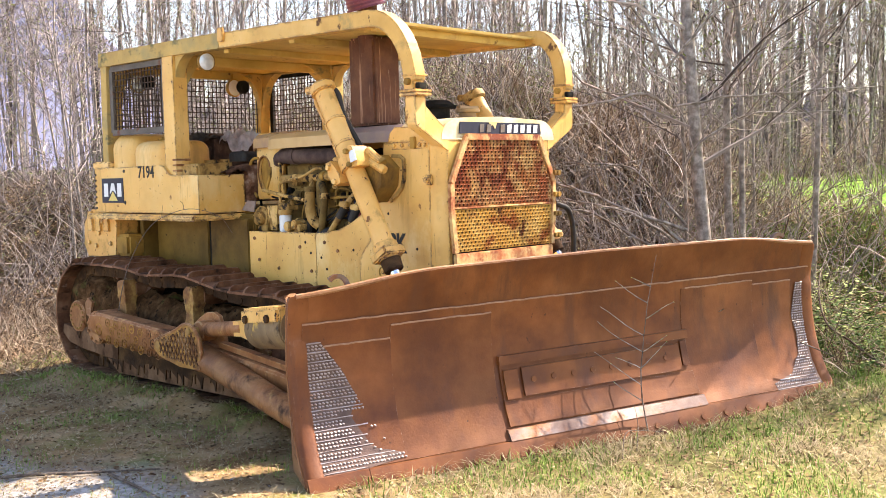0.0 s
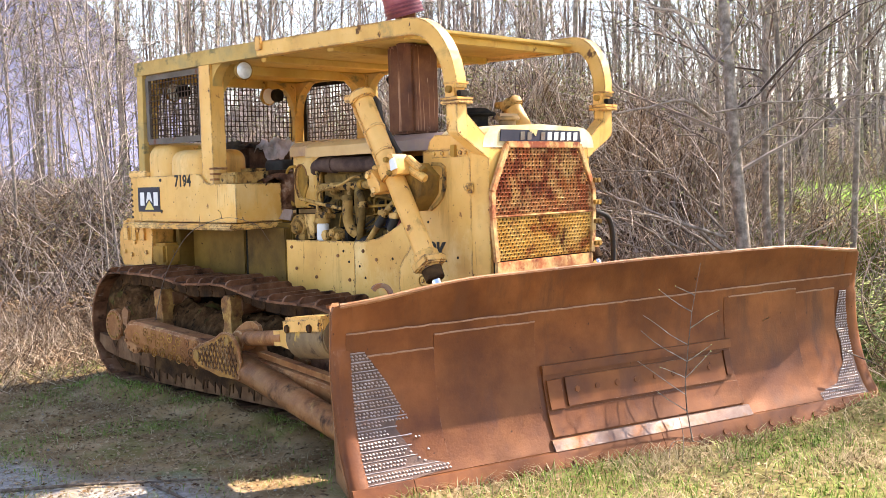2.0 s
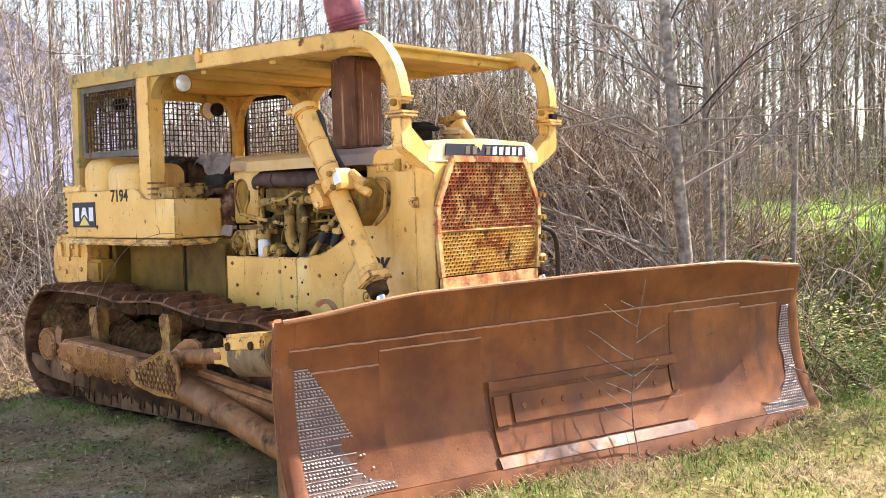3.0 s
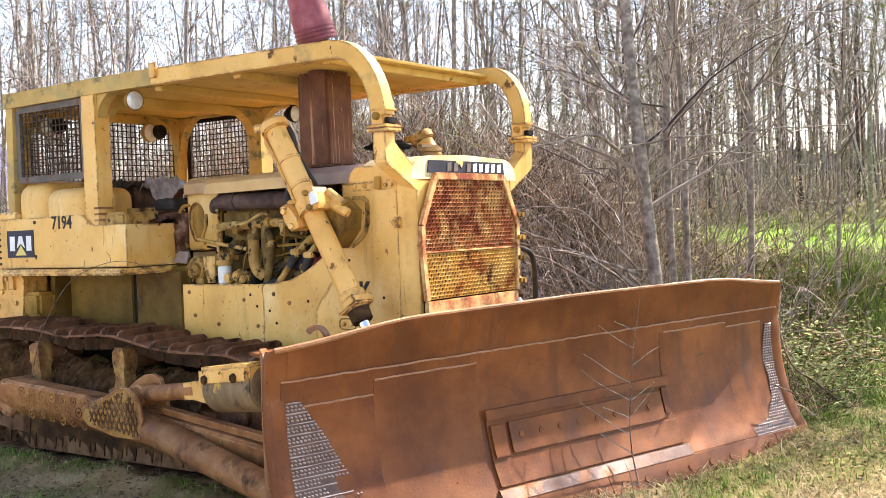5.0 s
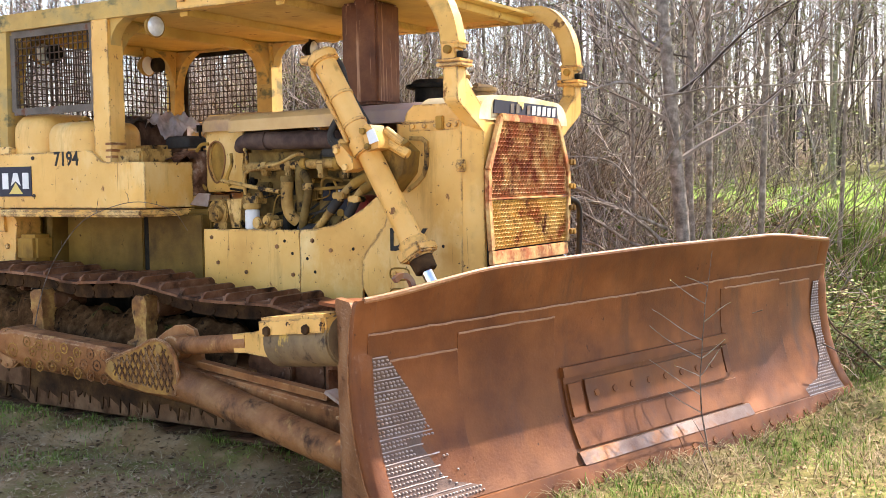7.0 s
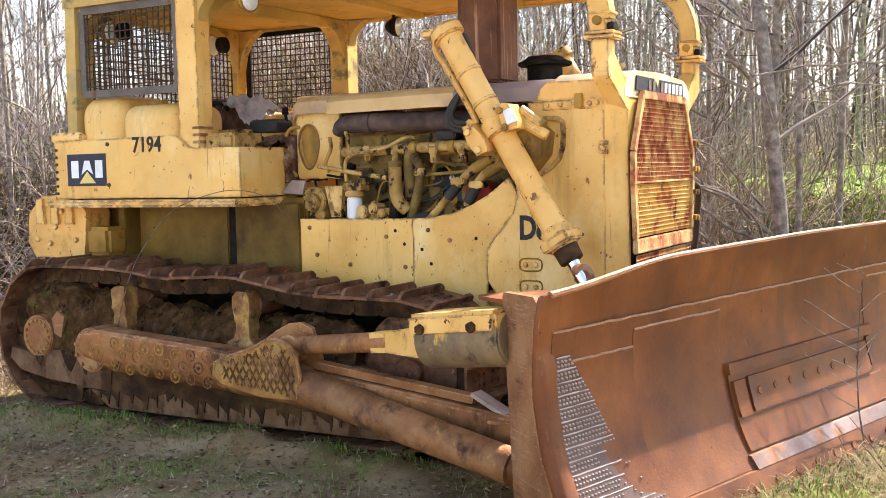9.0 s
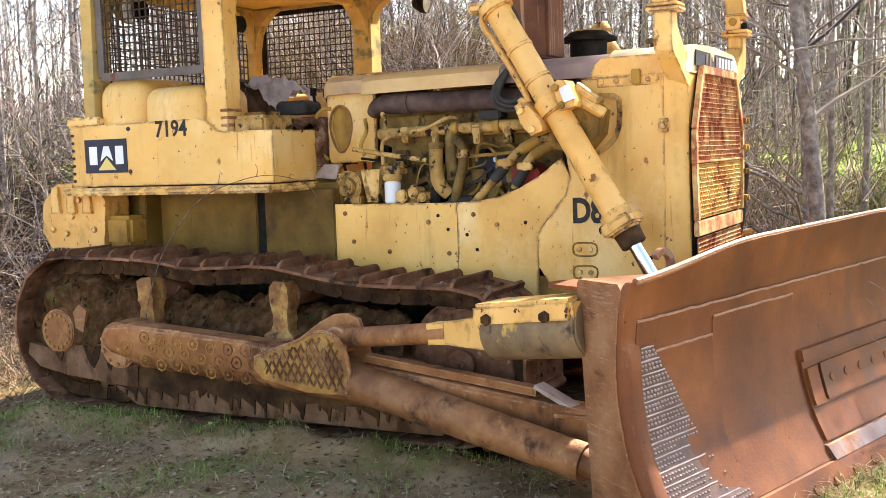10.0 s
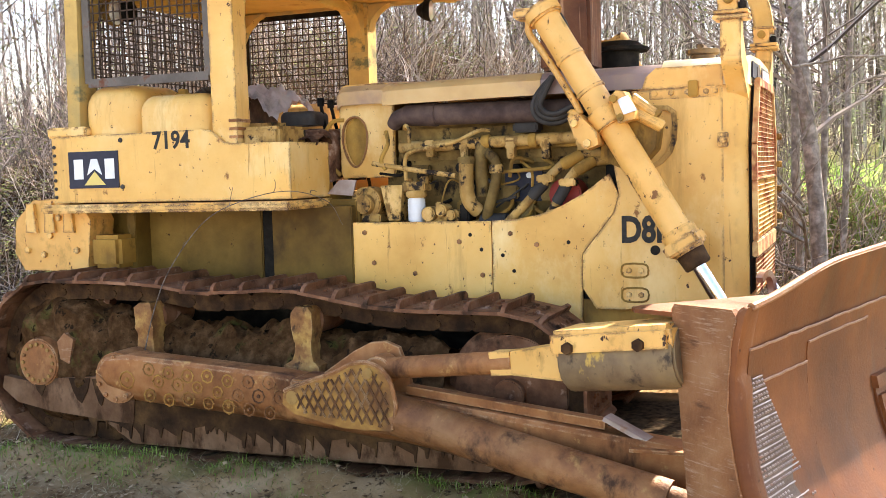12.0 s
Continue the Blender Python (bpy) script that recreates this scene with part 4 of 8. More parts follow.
# middle boss with its bolted plate
on_blade("boss_ledge", strip(-0.865, 0.845, 0.60, 0.662, 0.046, 0.0, 8, 4), BLADE, "", 0.010)
on_blade("boss_plate", strip(-0.86, 0.84, 0.345, 0.61, 0.026, 0.0, 8, 6), BLADE)
on_blade("boss_block", strip(-0.84, -0.725, 0.365, 0.56, 0.044, 0.0, 2, 6), BLADE, "", 0.008)
on_blade("boss_block", strip(0.765, 0.825, 0.40, 0.585, 0.042, 0.0, 2, 6), BLADE, "", 0.008)
plate = on_blade("bolted_plate", strip(-0.69, 0.745, 0.372, 0.565, 0.044, 0.0, 8, 6), BLADE, "", 0.006)
for k in range(8):
    s = -0.60 + k * 0.172
    z = 0.475
    q = PLACE_BLADE @ Vector((s, face_at(z) + 0.043, z))
    bolts(plate, [q], PLACE_BLADE.to_3x3() @ Vector((0, 1, 0.25)), 0.024, 0.007, BLADE)
on_blade("lower_plate", strip(-0.865, 0.85, 0.19, 0.35, 0.030, 0.0, 8, 5), BLADE, "", 0.006)
on_blade("worn_plate", strip(-0.90, 0.875, 0.108, 0.175, 0.040, 0.0, 8, 4), RUBBED, "pale worn steel plate over the cutting edge", 0.006)
for s0, s1 in ((-2.40, -1.98), (-1.975, 0.0), (0.005, 1.80), (1.805, 2.18)):
    edge = on_blade("cutting_edge", strip(s0, s1, -0.07, 0.105, 0.035, 0.0, 10, 4), BLADE, "rusty bolted cutting edge")
    n = int((s1 - s0) / 0.21)
    for k in range(n):
        s = s0 + (s1 - s0) * (k + 0.5) / n
        q = PLACE_BLADE @ Vector((s, face_at(0.03) + 0.034, 0.03))
        bolts(edge, [q], PLACE_BLADE.to_3x3() @ Vector((0, 1, 0.5)), 0.027, 0.008, BLADE)
for sgn in (-1, 1):
    bm = bm_new()
    cx0 = sgn * (2.04 if sgn < 0 else 1.90)
    pts = [(cx0 + sgn * 0.075 * math.cos(a) * -1, 0.02, 1.245 + 0.085 * math.sin(a)) for a in [radians(d) for d in range(-15, 150, 15)]]
    section_sweep(bm, pts, 0.03, 0.03, (0, 1, 0))
    on_blade("lifting_eye", bm, RUBBED, "hooked lifting eye on the blade's top", 0.004)
bm = bm_new()
box(bm, -1.4, 1.4, -0.30, 0.03, 0.30, 0.42), box(bm, -2.2, 2.1, -0.26, 0.02, 0.10, 0.20)
for s in (-1.9, -1.4, -0.7, 0.7, 1.4, 1.9):
    box(bm, s - 0.02, s + 0.02, -0.28, 0.05, 0.15, 1.1)
on_blade("back_ribs", bm, BLADE)

# -- C-frame, braces and their brackets --
for sgn in (-1, 1):
    bm, loops = bm_new(), []
    for y, top, low in ((3.72, 0.64, 0.60), (3.66, 0.715, 0.49), (3.5, 0.73, 0.44), (2.5, 0.665, 0.38), (1.75, 0.575, 0.305), (0.6, 0.44, 0.12), (0.15, 0.39, 0.10)):
        tall = top - low
        ring = ((1.44, top), (1.60, top), (1.62, top - 0.02), (1.62, low + tall * 0.40), (1.595, low + tall * 0.18), (1.53, low), (1.44, low))
        loops.append([bm.verts.new((sgn * x, y, z)) for x, z in ring])
    for one, two in zip(loops, loops[1:]):
        for k in range(7):
            bm.faces.new((one[k], one[(k + 1) % 7], two[(k + 1) % 7], two[k]))
    bm.faces.new(loops[0]), bm.faces.new(loops[-1][::-1])
    bmesh.ops.recalc_face_normals(bm, faces=bm.faces)
    frame_arm = part("push_frame", bm, ARM, dozer, "rusty push arm with rings of hard-facing weld", 0.006)
    bm = bm_new()
    beam(bm, (sgn * 1.52, 1.72, 0.60), (sgn * 1.52, 0.64, 0.475), 0.075, 0.045)
    part("flat_bar", bm, ARM, frame_arm, "", 0.004)
    # Pale steel here puts the plate's sunlit look into its colour.
    bm = bm_new()
    beam(bm, (sgn * 1.52, 0.64, 0.51), (sgn * 1.55, 0.40, 0.40), 0.10, 0.022)
    part("hook_plate", bm, WORN, frame_arm, "", 0.003)
    part("deck_plate", box(bm_new(), sgn * 1.44, sgn * 1.66, 0.1, 0.50, 0.375, 0.392), ARM, frame_arm, "", 0.003)
    if sgn < 0:
        rnd = random.Random(11)
        spots = [(3.50, 0.585, 0.052)]
        for i in range(8):
            for j in range(3):
                y = 3.34 - i * 0.135 - (j % 2) * 0.065
                if y > 2.40:
                    spots.append((y, 0.655 - j * 0.078 - i * 0.009 + rnd.uniform(-0.012, 0.012), 0.034 + 0.007 * rnd.random()))
        for y, z, r in spots:
            bm = bm_new()
            pipe(bm, [(-1.620, y + r * math.sin(a), z + r * math.cos(a)) for a in (2 * math.pi * k / 8 for k in range(9))], 0.006, 4, 1)
            cyl(bm, (-1.617, y, z), (-1.629, y, z), r * 0.34, r * 0.22, 8)
            part("weld_ring", bm, LATTICE if y > 2.75 else BRACE, frame_arm, "", 0, None, 60)
    # trunnion at the rear end
    bm = bm_new()
    cyl(bm, (sgn * 1.36, 3.60, 0.585), (sgn * 1.60, 3.60, 0.585), 0.155, seg=24)
    trunnion = part("trunnion", bm, BRACE, dozer, "bolted trunnion cap on the push arm's end", 0.012)
    bolts(trunnion, [(sgn * 1.60, 3.60 + 0.125 * math.sin(a), 0.585 + 0.125 * math.cos(a)) for a in (2 * math.pi * k / 10 for k in range(10))], (sgn, 0, 0), 0.016, 0.014, ARM)
    # bracket that holds both braces
    bracket = None
    for off, grow in ((1.715, 0.0), (1.47, 0.075)):
        outline = [(2.36, 0.60), (2.28, 0.635), (2.05, 0.715 + grow), (1.95, 0.765 + grow), (1.86, 0.775 + grow), (1.78, 0.745 + grow), (1.725, 0.67), (1.70, 0.55), (1.72, 0.42), (2.0, 0.42), (2.30, 0.48), (2.37, 0.53)]
        plate = part("brace_bracket", prism(bm_new(), outline, 0, sgn * off, sgn * (off + 0.035)), LATTICE if grow == 0 else ARM, dozer, "bracket plate with criss-cross weld beads", 0.006)
        bracket = bracket or plate
    part("bracket_rim", pipe(bm_new(), [(sgn * 1.742, y, z) for y, z in ((2.36, 0.60), (2.28, 0.635), (2.05, 0.715), (1.95, 0.765), (1.86, 0.775), (1.78, 0.745), (1.725, 0.67), (1.70, 0.55), (1.72, 0.43))], 0.013, 6, 3), ARM, bracket)
    bm = bm_new()
    cyl(bm, (sgn * 1.45, 2.31, 0.567), (sgn * 1.755, 2.31, 0.567), 0.038, seg=16)
    part("bracket_pin", bm, WELD, bracket, "", 0.004)
    part("bracket_pin", cyl(bm_new(), (sgn * 1.44, 1.85, 0.72), (sgn * 1.765, 1.85, 0.72), 0.03, seg=16), WELD, bracket, "", 0.004)
    bm = bm_new()
    box(bm, sgn * 1.46, sgn * 1.72, 2.0, 2.34, 0.60, 0.66)
    part("bracket_web", bm, ARM, bracket, "", 0.01)
    if sgn < 0:
        bm = bm_new()
        low, high = [(2.28, 0.49), (1.73, 0.43)], [(2.28, 0.62), (2.05, 0.69), (1.95, 0.74), (1.86, 0.75), (1.79, 0.72), (1.745, 0.66), (1.735, 0.5)]

        def level(line, y):
            for (y0, z0), (y1, z1) in zip(line, line[1:]):
                if y1 <= y <= y0:
                    return z0 + (z1 - z0) * (y0 - y) / (y0 - y1)
            return None
        for lean in (-0.55, 0.55):
            for i in range(14):
                line = []
                for k in range(41):
                    z = 0.44 + 0.32 * k / 40
                    y = 2.36 - i * 0.052 + lean * (z - 0.55)
                    lo, hi = level(low, y), level(high, y)
                    if lo is not None and hi is not None and lo < z < hi:
                        line.append((-1.752, y, z))
                if len(line) > 3:
                    pipe(bm, [line[0], line[-1]], 0.0078, 4, 3)
        part("weld_grid", bm, DARKARM, bracket, "", 0, None, 60)["kind"] = "stuff"
    # upper brace: strut, cone, boxed jack
    a, b, c = Vector((sgn * 1.60, 1.84, 0.72)), Vector((sgn * 1.80, 1.02, 0.825)), Vector((sgn * 1.87, 0.72, 0.86))
    e = Vector((sgn * 1.99, 0.16, 0.925))
    brace = part("upper_brace", cyl(bm_new(), a, b, 0.058, seg=18), ARM, dozer, "upper brace rod with a boxed screw jack")
    part("rod_eye", cyl(bm_new(), a + Vector((-0.07, 0, -0.01)), a + Vector((0.07, 0, -0.01)), 0.085, seg=20), ARM, brace, "", 0.008)
    f = (c - b).normalized()
    bm = bm_new()
    beam(bm, b - f * 0.12, b, 0.10, 0.115)
    side = f.cross(Vector((0, 0, 1))).normalized()
    ring0 = [bm.verts.new(b + side * (sx * 0.05) + Vector((0, 0, sz * 0.058))) for sx, sz in ((-1, -1), (1, -1), (1, 1), (-1, 1))]
    ring1 = [bm.verts.new(c + side * (sx * 0.10) + Vector((0, 0, sz * 0.085))) for sx, sz in ((-1, -1), (1, -1), (1, 1), (-1, 1))]
    for k in range(4):
        bm.faces.new((ring0[k], ring1[k], ring1[(k + 1) % 4], ring0[(k + 1) % 4]))
    bm.faces.new(ring0), bm.faces.new(ring1[::-1])
    part("brace_cone", bm, CHIPPED, brace, "chipped yellow cone", 0.01)
    part("jack_barrel", cyl(bm_new(), c, e, 0.15, seg=28), BARREL, brace, "grimy round jack barrel", 0.012)
    bm = bm_new()
    m = Matrix.Translation(c.lerp(e, 0.47)) @ (e - c).to_track_quat("Y", "Z").to_matrix().to_4x4()
    box(bm, -0.155, 0.155, -0.30, 0.30, 0.03, 0.155, m)
    jack = part("jack_cover", bm, CHIPPED, brace, "yellow jack cover with two bolts", 0.022)
    for face in (-1, 1):
        bolts(jack, [m @ Vector((face * 0.155, q, 0.075)) for q in (-0.20, 0.15)], m.to_3x3() @ Vector((face, 0, 0)), 0.030, 0.020, LINKS)
    # lower brace to the blade's bottom corner
    bm = bm_new()
    pipe(bm, [(sgn * 1.60, 2.15, 0.53), (sgn * 1.645, 1.7, 0.475), (sgn * 1.72, 1.0, 0.335), (sgn * 1.80, 0.28, 0.195)], 0.115, 20, 5, 0.10)
    pipe(bm, [(sgn * 1.795, 0.32, 0.205), (sgn * 1.85, -0.1, 0.125)], 0.075, 14, 4, 0.07)
    part("lower_brace", bm, BRACE, dozer, "thick rusty lower brace tube")

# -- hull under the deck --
# The frame's black paints in the shade behind the track.
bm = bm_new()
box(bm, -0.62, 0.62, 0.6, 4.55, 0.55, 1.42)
part("main_frame", bm, DARK, dozer, "oily main frame, blackened for the shade behind the track", 0.02)
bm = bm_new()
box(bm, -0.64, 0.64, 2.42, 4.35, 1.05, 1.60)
part("clutch_case", bm, OILY_SHADED, dozer, "", 0.015)
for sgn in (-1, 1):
    part("hull_plate", box(bm_new(), sgn * 0.62, sgn * 0.70, 2.44, 3.02, 0.92, 1.56), OILY_SHADED, dozer, "oil-stained yellow hull plate, darkened for shade under the deck", 0.008)
    part("hull_plate", box(bm_new(), sgn * 0.60, sgn * 0.66, 3.12, 3.72, 0.92, 1.56), OILY_SHADED, dozer, "", 0.008)
    # Solid black strip stands for the shade in the gap.
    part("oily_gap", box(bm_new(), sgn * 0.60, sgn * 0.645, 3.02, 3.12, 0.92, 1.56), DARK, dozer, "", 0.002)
    part("frame_rib", box(bm_new(), sgn * 0.62, sgn * 0.80, 4.02, 4.09, 0.95, 1.56), OILY_SHADED, dozer, "", 0.006)
for sgn in (-1, 1):
    bm = bm_new()
    prism(bm, [(4.30, 1.16), (4.84, 1.16), (4.92, 1.28), (4.90, 1.50), (4.74, 1.64), (4.36, 1.66), (4.26, 1.50)], 0, sgn * 0.72, sgn * 0.96)
    rear = part("rear_bracket", bm, CHIPPED, dozer, "bolted yellow rear mounting casting", 0.02)
    bolts(rear, [(sgn * 0.96, y, z) for y, z in ((4.38, 1.30), (4.52, 1.52), (4.60, 1.40), (4.66, 1.27), (4.78, 1.50), (4.80, 1.30))], (sgn, 0, 0), 0.024, 0.02, YELLOW)
    for y in (4.40, 4.56, 4.72):
        part("casting_rib", prism(bm_new(), [(y, 1.62), (y + 0.06, 1.62), (y + 0.075, 1.42), (y - 0.015, 1.42)], 0, sgn * 0.95, sgn * 0.985), YELLOW, rear, "", 0.012)
    part("step_bracket", box(bm_new(), sgn * 0.78, sgn * 0.98, 4.02, 4.26, 1.18, 1.40), DIRTY, dozer, "", 0.03)
part("winch_drum", cyl(bm_new(), (-0.7, 4.62, 1.4), (0.7, 4.62, 1.4), 0.26, seg=24), DIRTY, dozer)

# -- engine enclosure --
for sgn in (-1, 1):
    top = [(2.50, 1.452), (1.55, 1.455), (1.36, 1.465), (1.22, 1.49), (1.08, 1.54), (0.95, 1.61), (0.85, 1.68), (0.77, 1.76)]
    seam = 1.52
    rear_outline = [(2.50, 0.86), (2.50, 1.452), (seam, 1.455), (seam, 0.86)]
    fore_outline = [(seam - 0.006, 0.86), (seam - 0.006, 1.455), *top[2:6], (0.80, 1.72), (0.745, 1.60), (0.78, 1.492), (0.963, 1.262), (0.967, 1.06), (0.97, 0.86)]
    for outline in (rear_outline, fore_outline):
        panel = part("side_panel", prism(bm_new(), outline, 0, sgn * (HALF - 0.02), sgn * HALF), YELLOW, dozer, "chipped yellow engine side panel", 0.004)
        if sgn < 0:
            spots = ((1.726, 1.332), (2.023, 1.136), (1.58, 1.13), (2.36, 1.39), (2.30, 1.20)) if outline is rear_outline else ((1.238, 1.314), (1.40, 1.38))
            bolts(panel, [(-HALF, y, z) for y, z in spots], (-1, 0, 0), 0.016, 0.010, BRACE)
            spots = ((1.655, 1.373), (1.585, 1.284)) if outline is rear_outline else ((1.045, 1.327), (1.45, 1.25), (1.382, 1.156))
            bolts(panel, [(-HALF, y, z) for y, z in spots], (-1, 0, 0), 0.013, 0.002, DARK, "bolt_hole")
    part("belly_plate", box(bm_new(), sgn * (HALF - 0.06), sgn * (HALF - 0.03), 0.20, 0.98, 0.62, 0.99), DIRTY, dozer, "", 0.004)
    # cheek beside the radiator
    cheek = [(0.16, 1.02), (0.72, 0.94), (0.885, 0.94), (0.963, 1.06), (0.959, 1.26), (0.777, 1.489), (0.742, 1.60), (0.77, 1.765), (0.69, 1.84), (0.66, 1.93), (0.66, 2.18), (0.16, 2.18)]
    side = part("radiator_cheek", prism(bm_new(), cheek, 0, sgn * (HALF - 0.025), sgn * (HALF + 0.004)), YELLOW, dozer, "yellow radiator side plate", 0.004)
    if sgn < 0:
        bm = bm_new()
        arc = [(-HALF - 0.012, y, z) for y, z in ((0.55, 2.08), (0.46, 2.075), (0.425, 2.05), (0.42, 1.98), (0.425, 1.90), (0.45, 1.83), (0.50, 1.78), (0.58, 1.73))]
        section_sweep(bm, arc, 0.025, 0.028, (1, 0, 0))
        part("curved_rib", bm, GRIMED, side, "", 0.006)
        bm = bm_new()
        box(bm, -HALF - 0.03, -HALF, 0.13, 0.19, 1.85, 1.93)
        cyl(bm, (-HALF - 0.06, 0.16, 1.89), (-HALF, 0.16, 1.89), 0.022, seg=10)
        part("latch", bm, YELLOW, side, "small bolted latch", 0.006)
        part("bolt_hole", cyl(bm_new(), (-HALF - 0.003, 0.54, 1.281), (-HALF - 0.0065, 0.54, 1.281), 0.028, seg=20), DARK, side)
        bolts(side, [(-HALF - 0.004, 0.62, 1.63), (-HALF - 0.004, 0.31, 1.36), (-HALF - 0.004, 0.25, 1.12)], (-1, 0, 0), 0.012, 0.002, DARK, "bolt_hole")
        for z0 in (0.955, 1.095):
            bm = bm_new()
            loop = [(-HALF - 0.006, 0.658 + 0.078 * math.copysign(abs(math.cos(a)) ** 0.6, math.cos(a)), 1.05 + z0 - 0.98 + 0.04 * math.copysign(abs(math.sin(a)) ** 0.6, math.sin(a))) for a in (2 * math.pi * k / 16 for k in range(17))]
            pipe(bm, loop, 0.006, 5, 1)
            rim_part = part("slot_rim", bm, DIRTY, side, "", 0)
            bolts(rim_part, [(-HALF - 0.004, 0.658 + q, 1.05 + z0 - 0.98) for q in (-0.035, 0.035)], (-1, 0, 0), 0.018, 0.014, YELLOW)
bm = bm_new()
outline = [(-HALF, 0.16), (-HALF + 0.01, 0.10), (-0.62, 0.035), (0.62, 0.035), (HALF - 0.01, 0.10), (HALF, 0.16), (HALF, 0.62), (0.60, 0.62), (0.60, 0.20), (-0.60, 0.20), (-0.60, 0.62), (-HALF, 0.62)]
guard = part("radiator_guard", prism(bm_new(), outline, 2, 0.98, 2.19), YELLOW, dozer, "yellow radiator guard", 0.008)
bm = bm_new()
corner = [(0.20 * math.cos(radians(q)), 0.15 * math.sin(radians(q))) for q in range(0, 91, 15)]
prism(bm, [(-HALF, 2.19)] + [(-HALF + 0.20 - x, 2.205 + z) for x, z in corner] + [(0, 2.372)] + [(HALF - 0.20 + x, 2.205 + z) for x, z in reversed(corner)] + [(HALF, 2.19)], 1, 0.03, 0.50)
part("radiator_top", bm, BLEACHED, guard, "rounded radiator top with peeling bleached paint", 0.022)
bm = bm_new()
prism(bm, [(-0.50, 2.235), (-0.485, 2.325), (0.485, 2.325), (0.50, 2.235)], 1, 0.02, 0.028)
plaque = part("name_plate", bm, NAVY, guard, "dark name plate with worn pale lettering", 0.002)
for k in range(9):
    x = -0.27 + k * 0.083
    if k != 2:
        part("letter_bar", prism(bm_new(), [(x, 2.245), (x + 0.048, 2.25), (x + 0.055, 2.312), (x + 0.006, 2.308)], 1, 0.0145, 0.0195), WHITE if k > 3 else FRAME_GREY, plaque)
for x, w in ((-0.11, 0.05),):
    part("peeled_patch", prism(bm_new(), [(x - w, 2.327), (x - w * 0.6, 2.295), (x, 2.305), (x + w * 0.5, 2.275), (x + w, 2.327)], 1, 0.0150, 0.0192), BLEACHED, plaque)
part("radiator_core", prism(bm_new(), [(-0.59, 1.03), (0.59, 1.03), (0.60, 1.86), (0.43, 2.20), (-0.43, 2.20), (-0.60, 1.86)], 1, 0.026, 0.033), DARK, guard, "black radiator core")


def perforated(z0, z1, rows, cols, half):
    """A sheet of ridged rows, each with a line of round holes."""
    verts, faces = [], []
    dz = (z1 - z0) / rows
    hexa = [(math.cos(math.pi / 4 * k), math.sin(math.pi / 4 * k)) for k in range(8)]
    square = [(1, 0), (1, 1), (0, 1), (-1, 1), (-1, 0), (-1, -1), (0, -1), (1, -1)]
    for j in range(rows):
        zc = z0 + dz * (j + 0.5)
        w = half(zc)
        n = max(4, int(round(2 * w / (2 * half(z0) / cols))))
        dx = 2 * w / n
        odd = j % 2
        if odd:
            for x0, x1 in ((-w, -w + dx / 2), (w - dx / 2, w)):
                base = len(verts)
                verts.extend([(x0, 0.004, zc - dz / 2), (x1, 0.004, zc - dz / 2), (x1, 0.004, zc + dz / 2), (x0, 0.004, zc + dz / 2)])
                faces.append((base, base + 1, base + 2, base + 3))
        for i in range(n - odd):
            xc = -w + dx * (i + 0.5 + 0.5 * odd)
            base = len(verts)
            for (sx, sz) in square:
                verts.append((xc + sx * dx / 2, 0.004, zc + sz * dz / 2))
            for (hx, hz) in hexa:
                verts.append((xc + hx * dx * 0.36, -0.006, zc + hz * dz * 0.40))
            for (hx, hz) in hexa:
                verts.append((xc + hx * dx * 0.345, 0.006, zc + hz * dz * 0.385))
            for k in range(8):
                q = (k + 1) % 8
                faces.append((base + k, base + q, base + 8 + q, base + 8 + k))
                faces.append((base + 8 + k, base + 8 + q, base + 16 + q, base + 16 + k))
    return verts, faces


def grille_half(z):
    return 0.60 if z < 1.86 else 0.60 - (z - 1.86) * 0.52


for z0, z1, rows, sheet, tag in ((1.68, 2.195, 18, GRILLE, "rust-red perforated grille sheet"), (1.335, 1.66, 12, GRILLE_LOW, "ochre perforated grille sheet with rust")):
    verts, faces = perforated(z0, z1, rows, 28, grille_half)
    raw("grille_sheet", verts, faces, sheet, guard, tag, 30)
bm = bm_new()
edge = [(-0.59, 0, 1.33), (-0.625, 0, 1.66), (-0.625, 0, 1.86), (-0.445, 0, 2.21), (0.445, 0, 2.21), (0.625, 0, 1.86), (0.625, 0, 1.66), (0.60, 0, 1.33)]
for a, b in zip(edge, edge[1:]):
    beam(bm, a, b, 0.05, 0.03, (0, 1, 0))
box(bm, -0.61, 0.61, -0.012, 0.01, 1.663, 1.678)
part("grille_frame", bm, GRILLE, guard, "", 0.004)
part("lower_grille_panel", box(bm_new(), -0.60, 0.60, -0.012, 0.02, 1.235, 1.325), GRILLE, guard, "", 0.006)
verts, faces = perforated(1.02, 1.225, 8, 32, lambda z: 0.58)
raw("grille_sheet", verts, faces, GRILLE, guard, "", 30)
for z in (1.92, 1.74, 1.58, 1.40):
    bm = bm_new()
    box(bm, 0.61, 0.70, -0.035, 0.04, z - 0.015, z + 0.02)
    cyl(bm, (0.66, -0.045, z), (0.66, 0.05, z), 0.022, seg=10)
    part("grille_hinge", bm, DIRTY, guard, "", 0.004)
part("hose", pipe(bm_new(), [(0.72, 0.05, 1.66), (0.86, 0.02, 1.60), (0.98, 0.06, 1.42), (1.02, 0.1, 1.15), (1.0, 0.2, 0.9)], 0.022, 10, 6), RUBBER, dozer, "black rubber hose hanging beside the grille")

